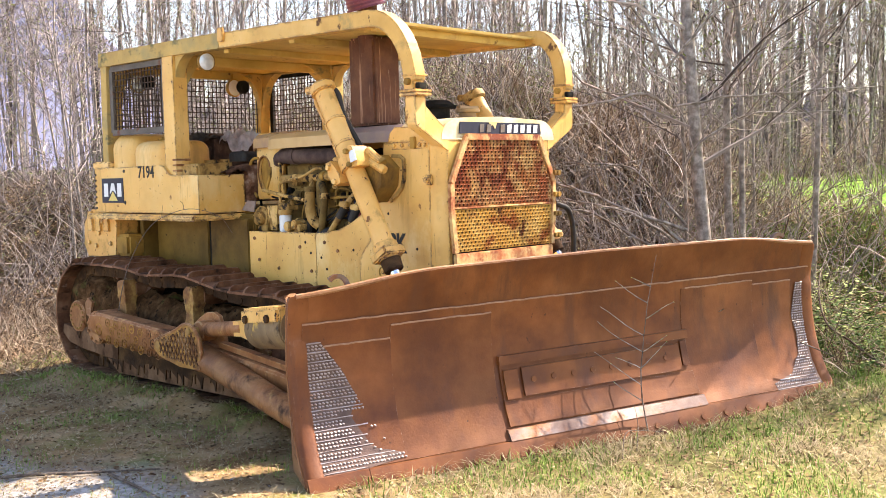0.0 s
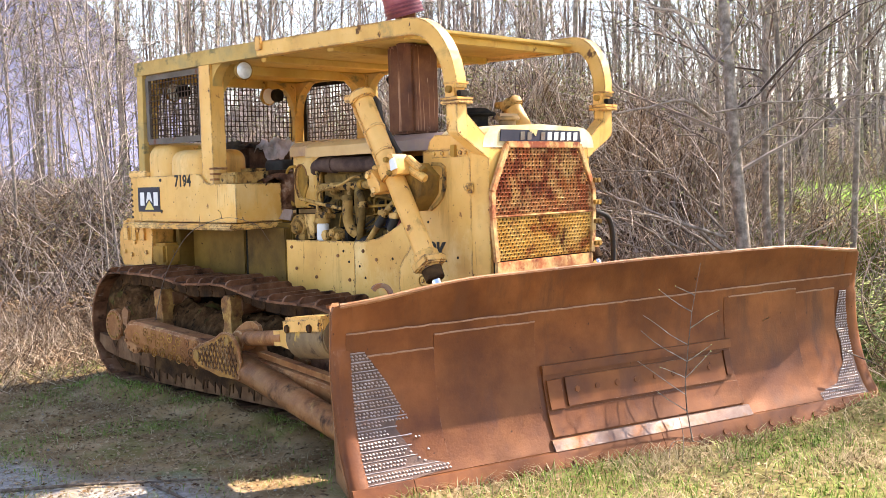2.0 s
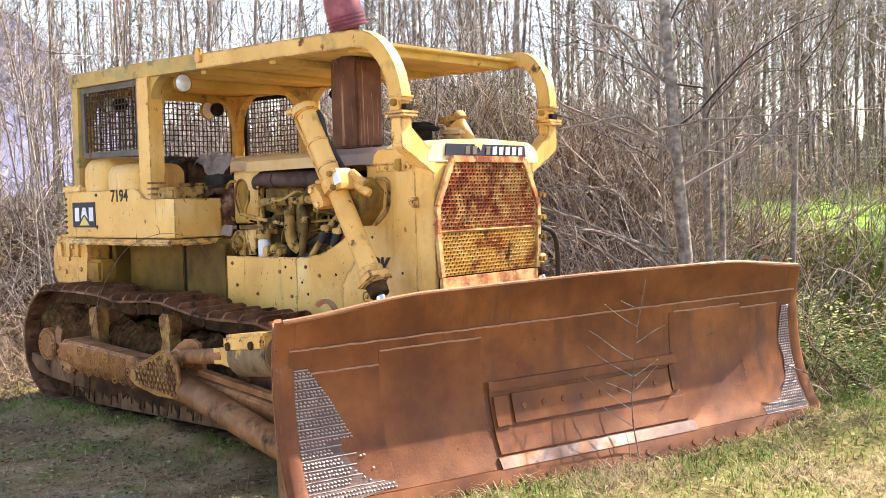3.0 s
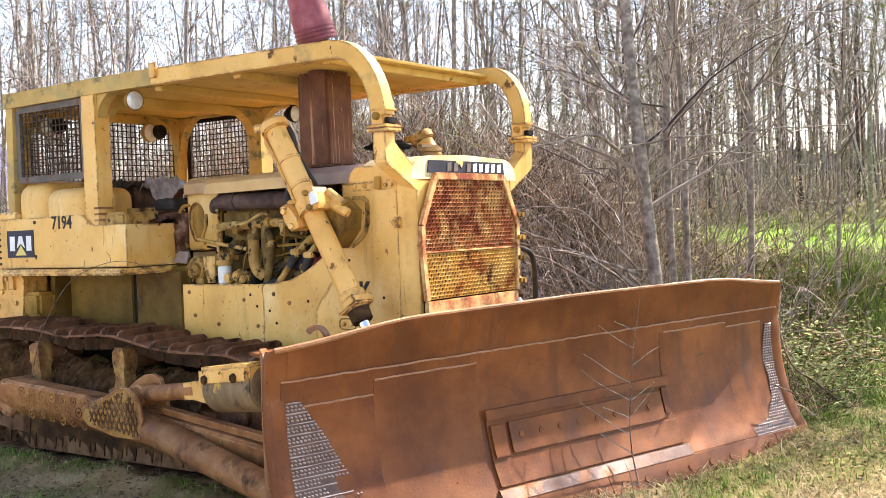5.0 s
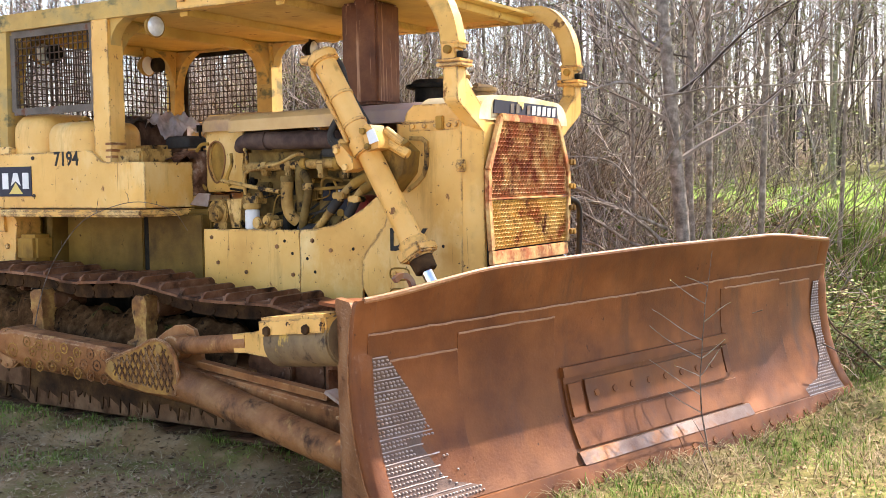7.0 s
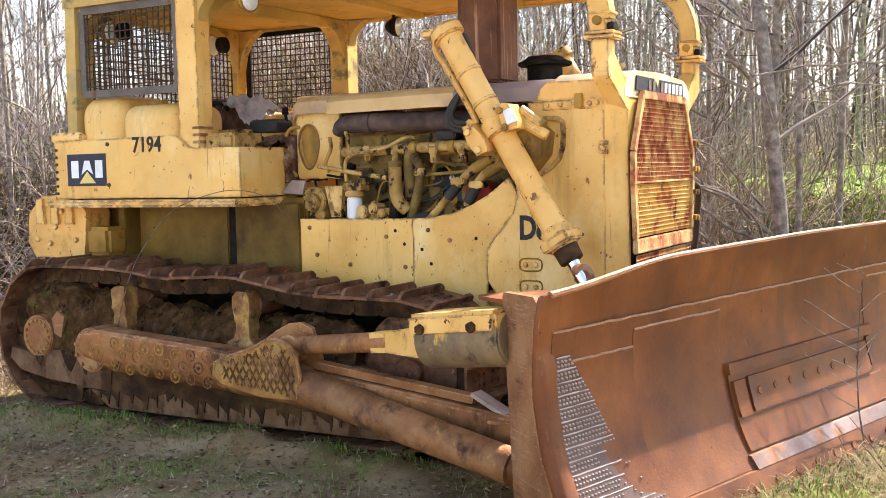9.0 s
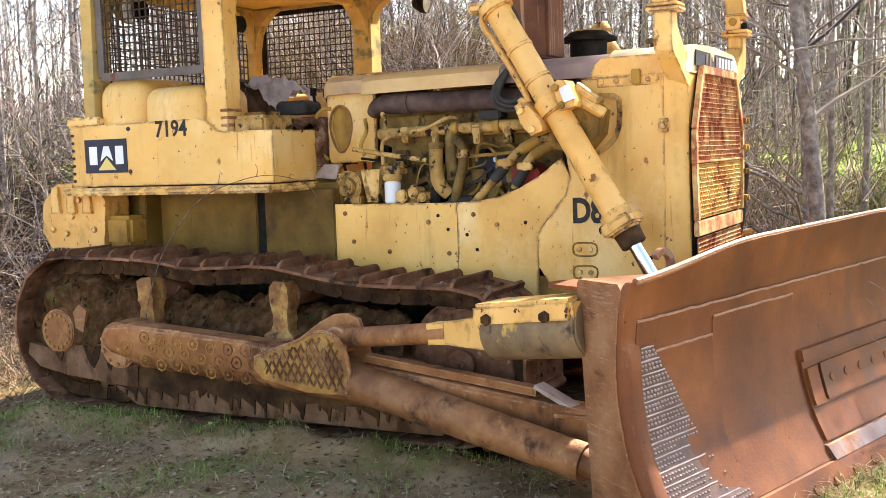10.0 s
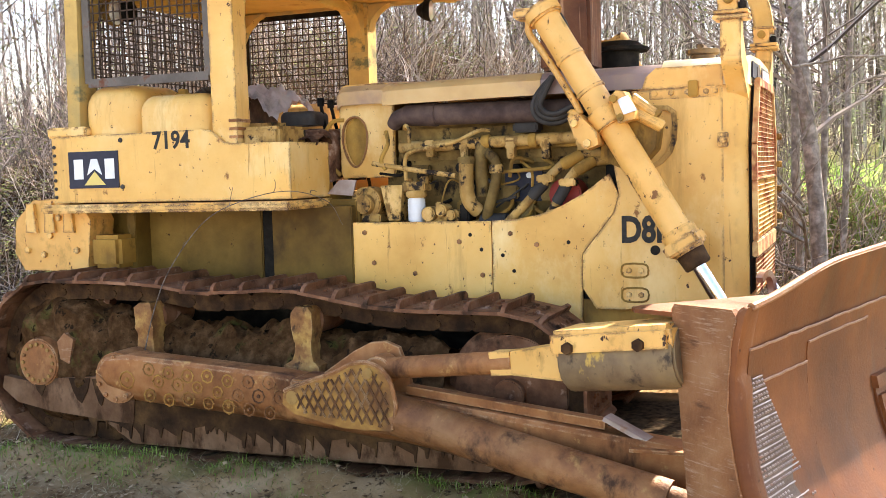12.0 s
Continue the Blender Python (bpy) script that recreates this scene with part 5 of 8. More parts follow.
# hood, tapering to the rear, with its turned-down lips
def hood_section(rows):
    bm = bm_new()
    loops = []
    for y, w, z in rows:
        sec = [(-w - 0.06, z - 0.125), (-w - 0.06, z - 0.04), (-w - 0.02, z - 0.005), (-w + 0.05, z + 0.012), (-0.2, z + 0.03), (0.2, z + 0.03), (w - 0.05, z + 0.012), (w + 0.02, z - 0.005), (w + 0.06, z - 0.04), (w + 0.06, z - 0.125), (w + 0.04, z - 0.125), (w + 0.035, z - 0.045), (0, z), (-w - 0.035, z - 0.045), (-w - 0.04, z - 0.125)]
        loops.append([bm.verts.new((x, y, zz)) for x, zz in sec])
    for a, b in zip(loops, loops[1:]):
        for k in range(len(a)):
            bm.faces.new((a[k], a[(k + 1) % len(a)], b[(k + 1) % len(a)], b[k]))
    bm.faces.new(loops[0][::-1]), bm.faces.new(loops[-1])
    return bm


SCORCH = material("scorched_hood_paint", [(0.20, 0.135, 0.125), (0.28, 0.20, 0.185), (0.38, 0.27, 0.19)], 2, 7, (0.4, 0.6), 0, (40, 0.12), [((0.50, 0.33, 0.11), (2, 2, 2), 0.62, 0.12, 0.6), ((0.25, 0.10, 0.04), (7, 7, 7), 0.66, 0.06, 0.8)])
FADED = material("faded_hood_paint", [(0.46, 0.27, 0.10), (0.56, 0.35, 0.14), (0.62, 0.41, 0.19)], 2, 7, (0.4, 0.6), 0, (40, 0.12), [((0.33, 0.20, 0.13), (1.2, 1.2, 1.2), 0.55, 0.15, 0.6), ((0.20, 0.085, 0.03), (12, 6, 12), 0.66, 0.05, 0.85)], broad=0.15)
hood = part("hood", hood_section([(1.205, 0.60, 2.313), (1.4, 0.60, 2.313), (2.1, 0.58, 2.307), (2.26, 0.52, 2.305)]), FADED, dozer, "long faded yellow hood", 0.0)
part("scorched_sheet", hood_section([(0.50, 0.61, 2.315), (0.56, 0.61, 2.317), (1.2, 0.60, 2.315)]), SCORCH, hood, "heat-scorched purplish brown hood section", 0)
bm = prism(bm_new(), [(0.16, 2.185), (0.16, 2.30), (0.52, 2.30), (0.58, 2.25), (0.60, 2.19), (0.70, 2.185)], 0, -HALF - 0.01, -0.60)
part("hood_corner", bm, YELLOW, hood, "", 0.012)
bm = prism(bm_new(), [(0.16, 2.185), (0.16, 2.30), (0.52, 2.30), (0.58, 2.25), (0.60, 2.19), (0.70, 2.185)], 0, HALF + 0.01, 0.60)
part("hood_corner", bm, YELLOW, hood, "", 0.012)
bm = box(bm_new(), -HALF - 0.008, -HALF + 0.01, 0.18, 0.56, 2.125, 2.185)
hanger = part("hood_hanger", bm, YELLOW, hood, "bolted strip under the hood", 0.003)
bolts(hanger, [(-HALF - 0.008, y, 2.158) for y in (0.53, 0.44, 0.35, 0.25, 0.20)], (-1, 0, 0), 0.017, 0.014, YELLOW)
part("hood_catch", box(bm_new(), -HALF - 0.03, -HALF, 0.29, 0.345, 2.13, 2.22), DIRTY, hood, "", 0.006)
cowl = part("cowl", prism(bm_new(), [(2.29, 1.74), (2.285, 2.31), (2.62, 2.295), (2.62, 1.74)], 0, -0.388, 0.42), DIRTY, dozer, "yellow dash cowl", 0.02)
# side plate of the cowl with its drop-shaped opening
bm, rim, inner, back = bm_new(), [], [], []
for k in range(48):
    a = 2 * math.pi * k / 48
    cy, cz = math.cos(a), math.sin(a)
    far = min(0.195 / max(1e-6, abs(cy)), (0.37 if cz > 0 else 0.235) / max(1e-6, abs(cz)))
    wide = 0.082 * (1 + 0.22 * cz)
    rim.append(bm.verts.new((-0.42, 2.452 + far * cy, 1.965 + far * cz)))
    inner.append(bm.verts.new((-0.42, 2.535 + wide * cy, 1.965 + 0.155 * cz)))
    back.append(bm.verts.new((-0.392, 2.535 + wide * cy, 1.965 + 0.155 * cz)))
outer = [bm.verts.new((-0.392, v.co.y, v.co.z)) for v in rim]
for k in range(48):
    n = (k + 1) % 48
    bm.faces.new((rim[k], rim[n], inner[n], inner[k])), bm.faces.new((inner[k], inner[n], back[n], back[k])), bm.faces.new((rim[k], outer[k], outer[n], rim[n]))
bmesh.ops.recalc_face_normals(bm, faces=bm.faces)
side_plate = part("cowl_side", bm, YELLOW, cowl, "yellow cowl side with a drop-shaped opening", 0.006)
part("opening_rim", pipe(bm_new(), [(-0.424, 2.535 + 0.088 * (1 + 0.22 * math.sin(t)) * math.cos(t), 1.965 + 0.163 * math.sin(t)) for t in (2 * math.pi * k / 24 for k in range(25))], 0.007, 6, 1), BRACE, side_plate)
part("cowl_top", hood_section([(2.265, 0.42, 2.325), (2.40, 0.42, 2.33), (2.60, 0.42, 2.325), (2.64, 0.40, 2.30)]), FADED, cowl, "", 0)
part("control_guard", pipe(bm_new(), [(-0.42, 2.61, 2.11), (-0.43, 2.68, 2.105), (-0.43, 2.735, 2.05), (-0.43, 2.745, 1.94), (-0.43, 2.72, 1.83), (-0.42, 2.65, 1.75)], 0.014, 8, 5), DIRTY, dozer, "bent yellow control guard")
part("torn_cover", prism(bm_new(), [(2.66, 1.635), (2.57, 1.725), (2.45, 1.72), (2.48, 1.62)], 0, -0.60, -0.588), WORN, dozer, "loose pale cover plate", 0.002)
part("arm_cushion", rounded_block(-0.42, -0.18, 2.84, 3.10, 2.09, 2.185, 0.04), RUBBER, dozer, "black arm cushion", 0)

# engine, seen through the open side
part("engine_block", box(bm_new(), -0.36, 0.36, 0.75, 2.35, 1.25, 1.86), BLOCK, dozer, "oily yellow diesel engine block", 0.03)
part("cylinder_head_cover", box(bm_new(), -0.40, 0.30, 0.95, 2.25, 1.80, 2.06), BLOCK, dozer, "", 0.03)
# Added black plate: stops light through the bay's far side.
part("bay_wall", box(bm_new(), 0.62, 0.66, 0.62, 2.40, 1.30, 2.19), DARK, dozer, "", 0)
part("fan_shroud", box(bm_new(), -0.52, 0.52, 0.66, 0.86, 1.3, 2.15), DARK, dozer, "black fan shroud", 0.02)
part("exhaust_manifold", cyl(bm_new(), (-0.53, 1.00, 2.10), (-0.53, 1.96, 2.115), 0.068, seg=20), MANIFOLD, dozer, "burnt brown exhaust manifold", 0.008)
part("exhaust_manifold", cyl(bm_new(), (-0.53, 1.90, 2.113), (-0.53, 2.12, 2.117), 0.076, 0.066, 20), MANIFOLD, dozer, "", 0.008)
part("exhaust_manifold", pipe(bm_new(), [(-0.53, 2.10, 2.117), (-0.53, 2.17, 2.10), (-0.50, 2.22, 2.06)], 0.06, 14, 5, 0.045), MANIFOLD, dozer)
part("intake_pipe", cyl(bm_new(), (-0.50, 0.85, 1.945), (-0.50, 2.18, 1.915), 0.036, seg=16), GRIMED, dozer, "long yellow water pipe along the engine", 0.004)
part("intake_pipe", cyl(bm_new(), (-0.46, 0.85, 1.905), (-0.46, 1.45, 1.895), 0.018, seg=12), DIRTY, dozer, "", 0.004)
for y, hang in ((1.97, 0.05), (1.74, 0.06), (1.44, 0.075), (1.22, 0.085), (1.0, 0.07)):
    bm = bm_new()
    box(bm, -0.535, -0.40, y - 0.032, y + 0.032, 1.885, 1.955)
    box(bm, -0.53, -0.46, y - 0.024, y + 0.024, 1.90 - hang, 1.90)
    cyl(bm, (-0.545, y, 1.90 - hang + 0.02), (-0.44, y, 1.90 - hang + 0.02), 0.018, seg=8)
    part("pipe_bracket", bm, GRIMED, dozer, "", 0.01)
for y in (1.30, 1.60):
    part("pipe_clamp", cyl(bm_new(), (-0.50, y - 0.025, 1.932), (-0.50, y + 0.025, 1.931), 0.045, seg=14), DIRTY, dozer, "", 0.004)
part("breather_box", box(bm_new(), -0.54, -0.42, 1.26, 1.42, 1.98, 2.04), RUBBER, dozer, "", 0.012)
part("fuel_line", pipe(bm_new(), [(-0.58, 2.11, 1.71), (-0.585, 2.11, 1.84), (-0.585, 2.05, 1.89), (-0.58, 1.79, 1.935), (-0.575, 1.62, 2.0), (-0.55, 1.56, 2.0)], 0.013, 8), GRIMED, dozer, "bent yellow fuel line")
part("fuel_line", pipe(bm_new(), [(-0.60, 2.33, 1.82), (-0.60, 2.0, 1.765), (-0.58, 1.78, 1.73)], 0.016, 8, 4), GRIMED, dozer)
part("fuel_line", pipe(bm_new(), [(-0.58, 2.24, 2.02), (-0.60, 2.22, 1.94), (-0.60, 2.27, 1.84), (-0.60, 2.24, 1.78)], 0.014, 8, 4), DIRTY, dozer)
part("fuel_line", pipe(bm_new(), [(-0.55, 2.12, 2.03), (-0.59, 2.10, 2.05), (-0.60, 2.07, 2.02), (-0.59, 2.08, 1.94)], 0.012, 8, 4), GRIMED, dozer)
part("elbow_pipe", pipe(bm_new(), [(-0.57, 1.71, 1.82), (-0.575, 1.712, 1.72), (-0.57, 1.71, 1.62), (-0.555, 1.69, 1.55), (-0.52, 1.66, 1.51)], 0.046, 14), GRIMED, dozer, "thick yellow elbow pipe")
part("elbow_collar", cyl(bm_new(), (-0.57, 1.71, 1.80), (-0.57, 1.71, 1.845), 0.053, seg=16), BLOCK, dozer, "", 0.006)
part("riser_pipe", pipe(bm_new(), [(-0.50, 1.63, 1.92), (-0.51, 1.635, 1.80), (-0.50, 1.63, 1.60)], 0.042, 12), BLOCK, dozer)
part("drain_pipe", pipe(bm_new(), [(-0.52, 1.60, 1.86), (-0.56, 1.56, 1.855), (-0.575, 1.515, 1.80), (-0.575, 1.52, 1.69), (-0.56, 1.57, 1.54), (-0.54, 1.60, 1.46)], 0.032, 12), BLOCK, dozer, "curved drain pipe")
part("drain_collar", cyl(bm_new(), (-0.575, 1.515, 1.74), (-0.575, 1.517, 1.79), 0.044, seg=14), GRIMED, dozer, "", 0.006)
part("cover_plate", box(bm_new(), -0.40, -0.38, 1.28, 1.52, 1.56, 1.76), NAVY, dozer, "dark cover plate", 0.004)
part("cover_button", cyl(bm_new(), (-0.40, 1.36, 1.72), (-0.415, 1.36, 1.72), 0.018, seg=12), WHITE, dozer)
part("oil_pipe", pipe(bm_new(), [(-0.60, 1.44, 1.44), (-0.62, 1.24, 1.63), (-0.61, 1.14, 1.74), (-0.58, 1.03, 1.82), (-0.54, 0.88, 1.84)], 0.028, 12), GRIMED, dozer, "yellow oil pipe with hose joints")
part("oil_pipe", pipe(bm_new(), [(-0.60, 1.21, 1.44), (-0.62, 1.10, 1.60), (-0.61, 1.05, 1.70), (-0.58, 0.96, 1.78), (-0.52, 0.82, 1.80)], 0.028, 12), GRIMED, dozer)
for p, q in (((-0.617, 1.285, 1.59), (-0.617, 1.20, 1.675)), ((-0.62, 1.13, 1.555), (-0.617, 1.065, 1.665)), ((-0.60, 1.10, 1.775), (-0.57, 0.98, 1.835)), ((-0.60, 1.02, 1.735), (-0.56, 0.91, 1.80))):
    part("hose_joint", cyl(bm_new(), p, q, 0.036, seg=14), RUBBER if p[2] < 1.7 else DIRTY, dozer, "", 0.006)
for y, z in ((1.19, 1.70), (1.055, 1.675)):
    bm = bm_new()
    cyl(bm, (-0.66, y, z), (-0.57, y, z), 0.03, seg=10), box(bm, -0.665, -0.57, y - 0.05, y + 0.05, z - 0.022, z + 0.022)
    part("hose_clamp", bm, GRIMED, dozer, "", 0.008)
part("starter_end", cyl(bm_new(), (-0.54, 1.10, 1.60), (-0.34, 1.10, 1.60), 0.10, seg=20), REDPART, dozer, "red-painted accessory behind the pipes", 0.01)
bm = cyl(bm_new(), (-0.58, 2.045, 1.45), (-0.58, 2.045, 1.60), 0.055, seg=18)
filt = part("oil_filter", bm, WHITE, dozer, "white spin-on filter canister", 0.008)
part("filter_head", cyl(bm_new(), (-0.58, 2.045, 1.60), (-0.58, 2.045, 1.645), 0.066, seg=16), GRIMED, filt, "", 0.008)
bm = bm_new()
box(bm, -0.60, -0.48, 1.98, 2.13, 1.64, 1.70), cyl(bm, (-0.55, 2.0, 1.68), (-0.55, 2.0, 1.73), 0.03, seg=10), cyl(bm, (-0.55, 2.10, 1.68), (-0.55, 2.10, 1.72), 0.022, seg=10)
part("filter_bracket", bm, GRIMED, filt, "", 0.008)
bm = bm_new()
cyl(bm, (-0.44, 2.40, 1.57), (-0.58, 2.40, 1.57), 0.105, seg=24), cyl(bm, (-0.57, 2.40, 1.565), (-0.63, 2.40, 1.565), 0.07, 0.06, 20), box(bm, -0.60, -0.46, 2.29, 2.50, 1.45, 1.50)
part("pump", bm, GRIMED, dozer, "round yellow pump", 0.008)
part("wedge_bracket", prism(bm_new(), [(2.28, 1.68), (2.13, 1.68), (2.155, 1.46), (2.235, 1.46)], 0, -0.60, -0.50), GRIMED, dozer, "", 0.012)
bm = bm_new()
box(bm, -0.60, -0.44, 1.76, 1.98, 1.44, 1.52), cyl(bm, (-0.50, 1.94, 1.50), (-0.66, 1.94, 1.50), 0.045, seg=14), cyl(bm, (-0.52, 1.86, 1.52), (-0.65, 1.86, 1.52), 0.038, seg=14), cyl(bm, (-0.52, 1.80, 1.49), (-0.64, 1.80, 1.49), 0.032, seg=14), cyl(bm, (-0.55, 1.90, 1.52), (-0.55, 1.90, 1.57), 0.03, seg=10)
part("injection_pump", bm, GRIMED, dozer, "lumpy yellow fuel pump body", 0.012)
part("pump_cover", box(bm_new(), -0.58, -0.44, 1.70, 1.76, 1.44, 1.56), DARK, dozer, "", 0.01)
bm = cyl(bm_new(), (-0.52, 1.46, 1.44), (-0.52, 1.64, 1.44), 0.055, seg=16)
part("sump_hump", bm, RUBBER, dozer, "", 0.01)
rnd = random.Random(8)
for k in range(36):
    y, z = rnd.uniform(1.0, 2.2), rnd.uniform(1.48, 1.84)
    kind = rnd.random()
    if kind < 0.5:
        part("engine_line", pipe(bm_new(), [(-0.40, y, z), (-0.48 - rnd.random() * 0.05, y + rnd.uniform(-0.1, 0.1), z + rnd.uniform(-0.1, 0.06)), (-0.50, y + rnd.uniform(-0.25, 0.25), z - rnd.uniform(0.05, 0.2))], rnd.choice((0.006, 0.009, 0.012)), 6, 5), rnd.choice((DIRTY, DIRTY, DARK, RUBBER)), dozer)
    elif kind < 0.8:
        part("engine_fitting", cyl(bm_new(), (-0.36, y, z), (-0.36 - rnd.uniform(0.04, 0.12), y, z), rnd.uniform(0.018, 0.04), seg=10), rnd.choice((DIRTY, BLOCK, DARK)), dozer, "", 0.004)
    else:
        w = rnd.uniform(0.03, 0.07)
        part("engine_cover", box(bm_new(), -0.36 - rnd.uniform(0.03, 0.10), -0.35, y - w, y + w, z - w * 0.8, z + w * 0.8), rnd.choice((DIRTY, BLOCK, DARK)), dozer, "", 0.012)

# exhaust stack box, air pre-cleaner, caps
stack = part("exhaust_box", box(bm_new(), -0.50, -0.20, 0.94, 1.25, 2.34, 3.062), STACK, dozer, "tall rust-brown exhaust box", 0.02)
part("stack_pipe", cyl(bm_new(), (-0.42, 1.08, 2.93), (-0.44, 1.07, 3.36), 0.085, seg=20), STACK, stack, "", 0.006)
bm = bm_new()
cyl(bm, (0.19, 0.92, 2.32), (0.19, 0.92, 2.50), 0.125, seg=24), cyl(bm, (0.19, 0.92, 2.49), (0.19, 0.92, 2.515), 0.19, 0.195, 28), cyl(bm, (0.19, 0.92, 2.515), (0.19, 0.92, 2.555), 0.17, 0.12, 28)
part("air_precleaner", bm, DARK, dozer, "black mushroom air pre-cleaner", 0.006)
bm = bm_new()
cyl(bm, (-0.02, 0.36, 2.34), (-0.02, 0.36, 2.42), 0.07, seg=18), cyl(bm, (-0.02, 0.36, 2.42), (-0.02, 0.36, 2.45), 0.10, seg=18), box(bm, -0.14, 0.10, 0.34, 0.38, 2.445, 2.475)
part("radiator_cap", bm, BARREL, dozer, "yellow radiator cap", 0.006)

# -- lift cylinders --
for sgn in (-1, 1):
    top, mid, low = Vector((sgn * 0.905, 1.11, 2.63)), Vector((sgn * 0.95, 0.742, 2.026)), Vector((sgn * 0.988, 0.30, 1.298))
    barrel = part("lift_cylinder", cyl(bm_new(), top, low, 0.078, seg=28), CHIPPED, dozer, "yellow hydraulic lift cylinder with a chrome rod", 0.006)
    f = (low - top).normalized()
    bm = bm_new()
    cyl(bm, top - f * 0.03, top + f * 0.05, 0.105, seg=24)
    box(bm, -0.07, 0.07, -0.05, 0.10, -0.03, 0.03, Matrix.Translation(top + Vector((0, 0.05, -0.01))))
    part("cylinder_head", bm, CHIPPED if sgn < 0 else GRIMED, barrel, "", 0.012)
    bm = bm_new()
    cyl(bm, low - f * 0.14, low, 0.098, seg=24)
    box(bm, -0.10, 0.10, -0.10, 0.10, -0.035, 0.035, Matrix.Translation(low - f * 0.05) @ f.to_track_quat("Z", "Y").to_matrix().to_4x4())
    part("cylinder_gland", bm, CHIPPED, barrel, "", 0.012)
    part("gland_cap", cyl(bm_new(), low - f * 0.005, low + f * 0.09, 0.080, 0.074, 20), LINKS, barrel, "", 0.006)
    part("rod", cyl(bm_new(), low + f * 0.06, low + f * 0.66, 0.040, seg=20), CHROME, barrel, "chrome piston rod")
    bm = bm_new()
    cyl(bm, mid - f * 0.055, mid + f * 0.055, 0.098, seg=24)
    part("trunnion_band", bm, CHIPPED, barrel, "", 0.008)
    fore = Vector((sgn * 0.99, 0.60, 2.10))
    bm = bm_new()
    prism(bm, [(0.70, 2.135), (0.67, 2.165), (0.63, 2.16), (0.57, 2.05), (0.575, 2.01), (0.66, 1.99)], 0, sgn * 0.90, sgn * 1.05)
    yoke = part("trunnion_yoke", bm, CHIPPED, dozer, "bolted yellow cylinder yoke", 0.02)
    bolts(yoke, [(sgn * 1.05, 0.68, 2.12), (sgn * 1.05, 0.645, 2.02)], (sgn, 0, 0), 0.022, 0.03, DIRTY)
    bm = bm_new()
    prism(bm, [(0.94, 2.03), (0.88, 2.05), (0.78, 1.95), (0.77, 1.88), (0.84, 1.855), (0.90, 1.92)], 0, sgn * 0.90, sgn * 1.05)
    part("yoke_ear", bm, CHIPPED, yoke, "", 0.02)
    bolts(yoke, [(sgn * 1.05, 0.90, 2.0), (sgn * 1.05, 0.83, 1.89)], (sgn, 0, 0), 0.024, 0.02, YELLOW)
    part("yoke_arm", cyl(bm_new(), (sgn * 0.90, 0.62, 2.13), (sgn * 0.87, 0.50, 2.035), 0.036, seg=12), YELLOW, yoke, "", 0.006)
    part("yoke_arm", cyl(bm_new(), (sgn * 0.90, 0.60, 2.05), (sgn * 0.87, 0.455, 1.965), 0.036, seg=12), YELLOW, yoke, "", 0.006)
    part("yoke_nut", cyl(bm_new(), (sgn * 0.86, 0.515, 2.045), (sgn * 0.86, 0.485, 2.02), 0.042, seg=6), DIRTY, yoke, "", 0.003)
    part("yoke_support", prism(bm_new(), [(0.78, 2.05), (0.60, 2.09), (0.48, 1.99), (0.50, 1.85), (0.62, 1.72), (0.80, 1.80)], 0, sgn * (HALF - 0.01), sgn * 0.88), DIRTY, yoke, "", 0.012)
    if sgn < 0:
        bm = prism(bm_new(), [(-0.03, -0.045), (0.045, -0.05), (0.025, 0.045), (-0.04, 0.05)], 2, 0, 0.004)
        part("yoke_decal", bm, WHITE, yoke, "white notice plate", 0, look((-1.056, 0.612, 2.085), (0, 0.5, 1.9), 20))
        away = Vector((0, 0.84, -0.53))
        part("cylinder_line", pipe(bm_new(), [top + away * 0.09 - f * 0.01, top + away * 0.125 + f * 0.06, top + away * 0.115 + f * 0.18, top + away * 0.108 + f * 0.42, top + away * 0.115 + f * 0.60, mid + away * 0.16 - f * 0.14, mid + away * 0.17 - f * 0.02], 0.0195, 10), CHIPPED, barrel, "yellow steel feed line")
        part("cylinder_hose", pipe(bm_new(), [top + Vector((0.05, -0.05, 0.02)), top + Vector((0.08, -0.10, -0.06)), top + Vector((0.07, -0.15, -0.20)), top + Vector((0.09, -0.24, -0.36)), top + Vector((0.14, -0.30, -0.50))], 0.022, 10), RUBBER, barrel, "black hose behind the cylinder")
        for along_rod in (0.30, 0.52):
            part("line_clip", cyl(bm_new(), top + f * along_rod, top + f * (along_rod + 0.022), 0.084, seg=20), CHIPPED, barrel)
        for k, grow in enumerate((1.0, 0.82, 0.66)):
            cy, cz = 1.07, 2.17
            loop = [(1.13, 2.29), (1.215, 2.20), (1.25, 2.11), (1.205, 2.04), (1.10, 2.025), (0.99, 2.07), (0.88, 2.14)]
            part("hydraulic_hose", pipe(bm_new(), [(-0.66 - 0.025 * k, cy + (y - cy) * grow, cz + (z - cz) * (grow if z < 2.25 else 1)) for y, z in loop], 0.017, 10, 6), RUBBER, dozer, "looped grey hydraulic hose")

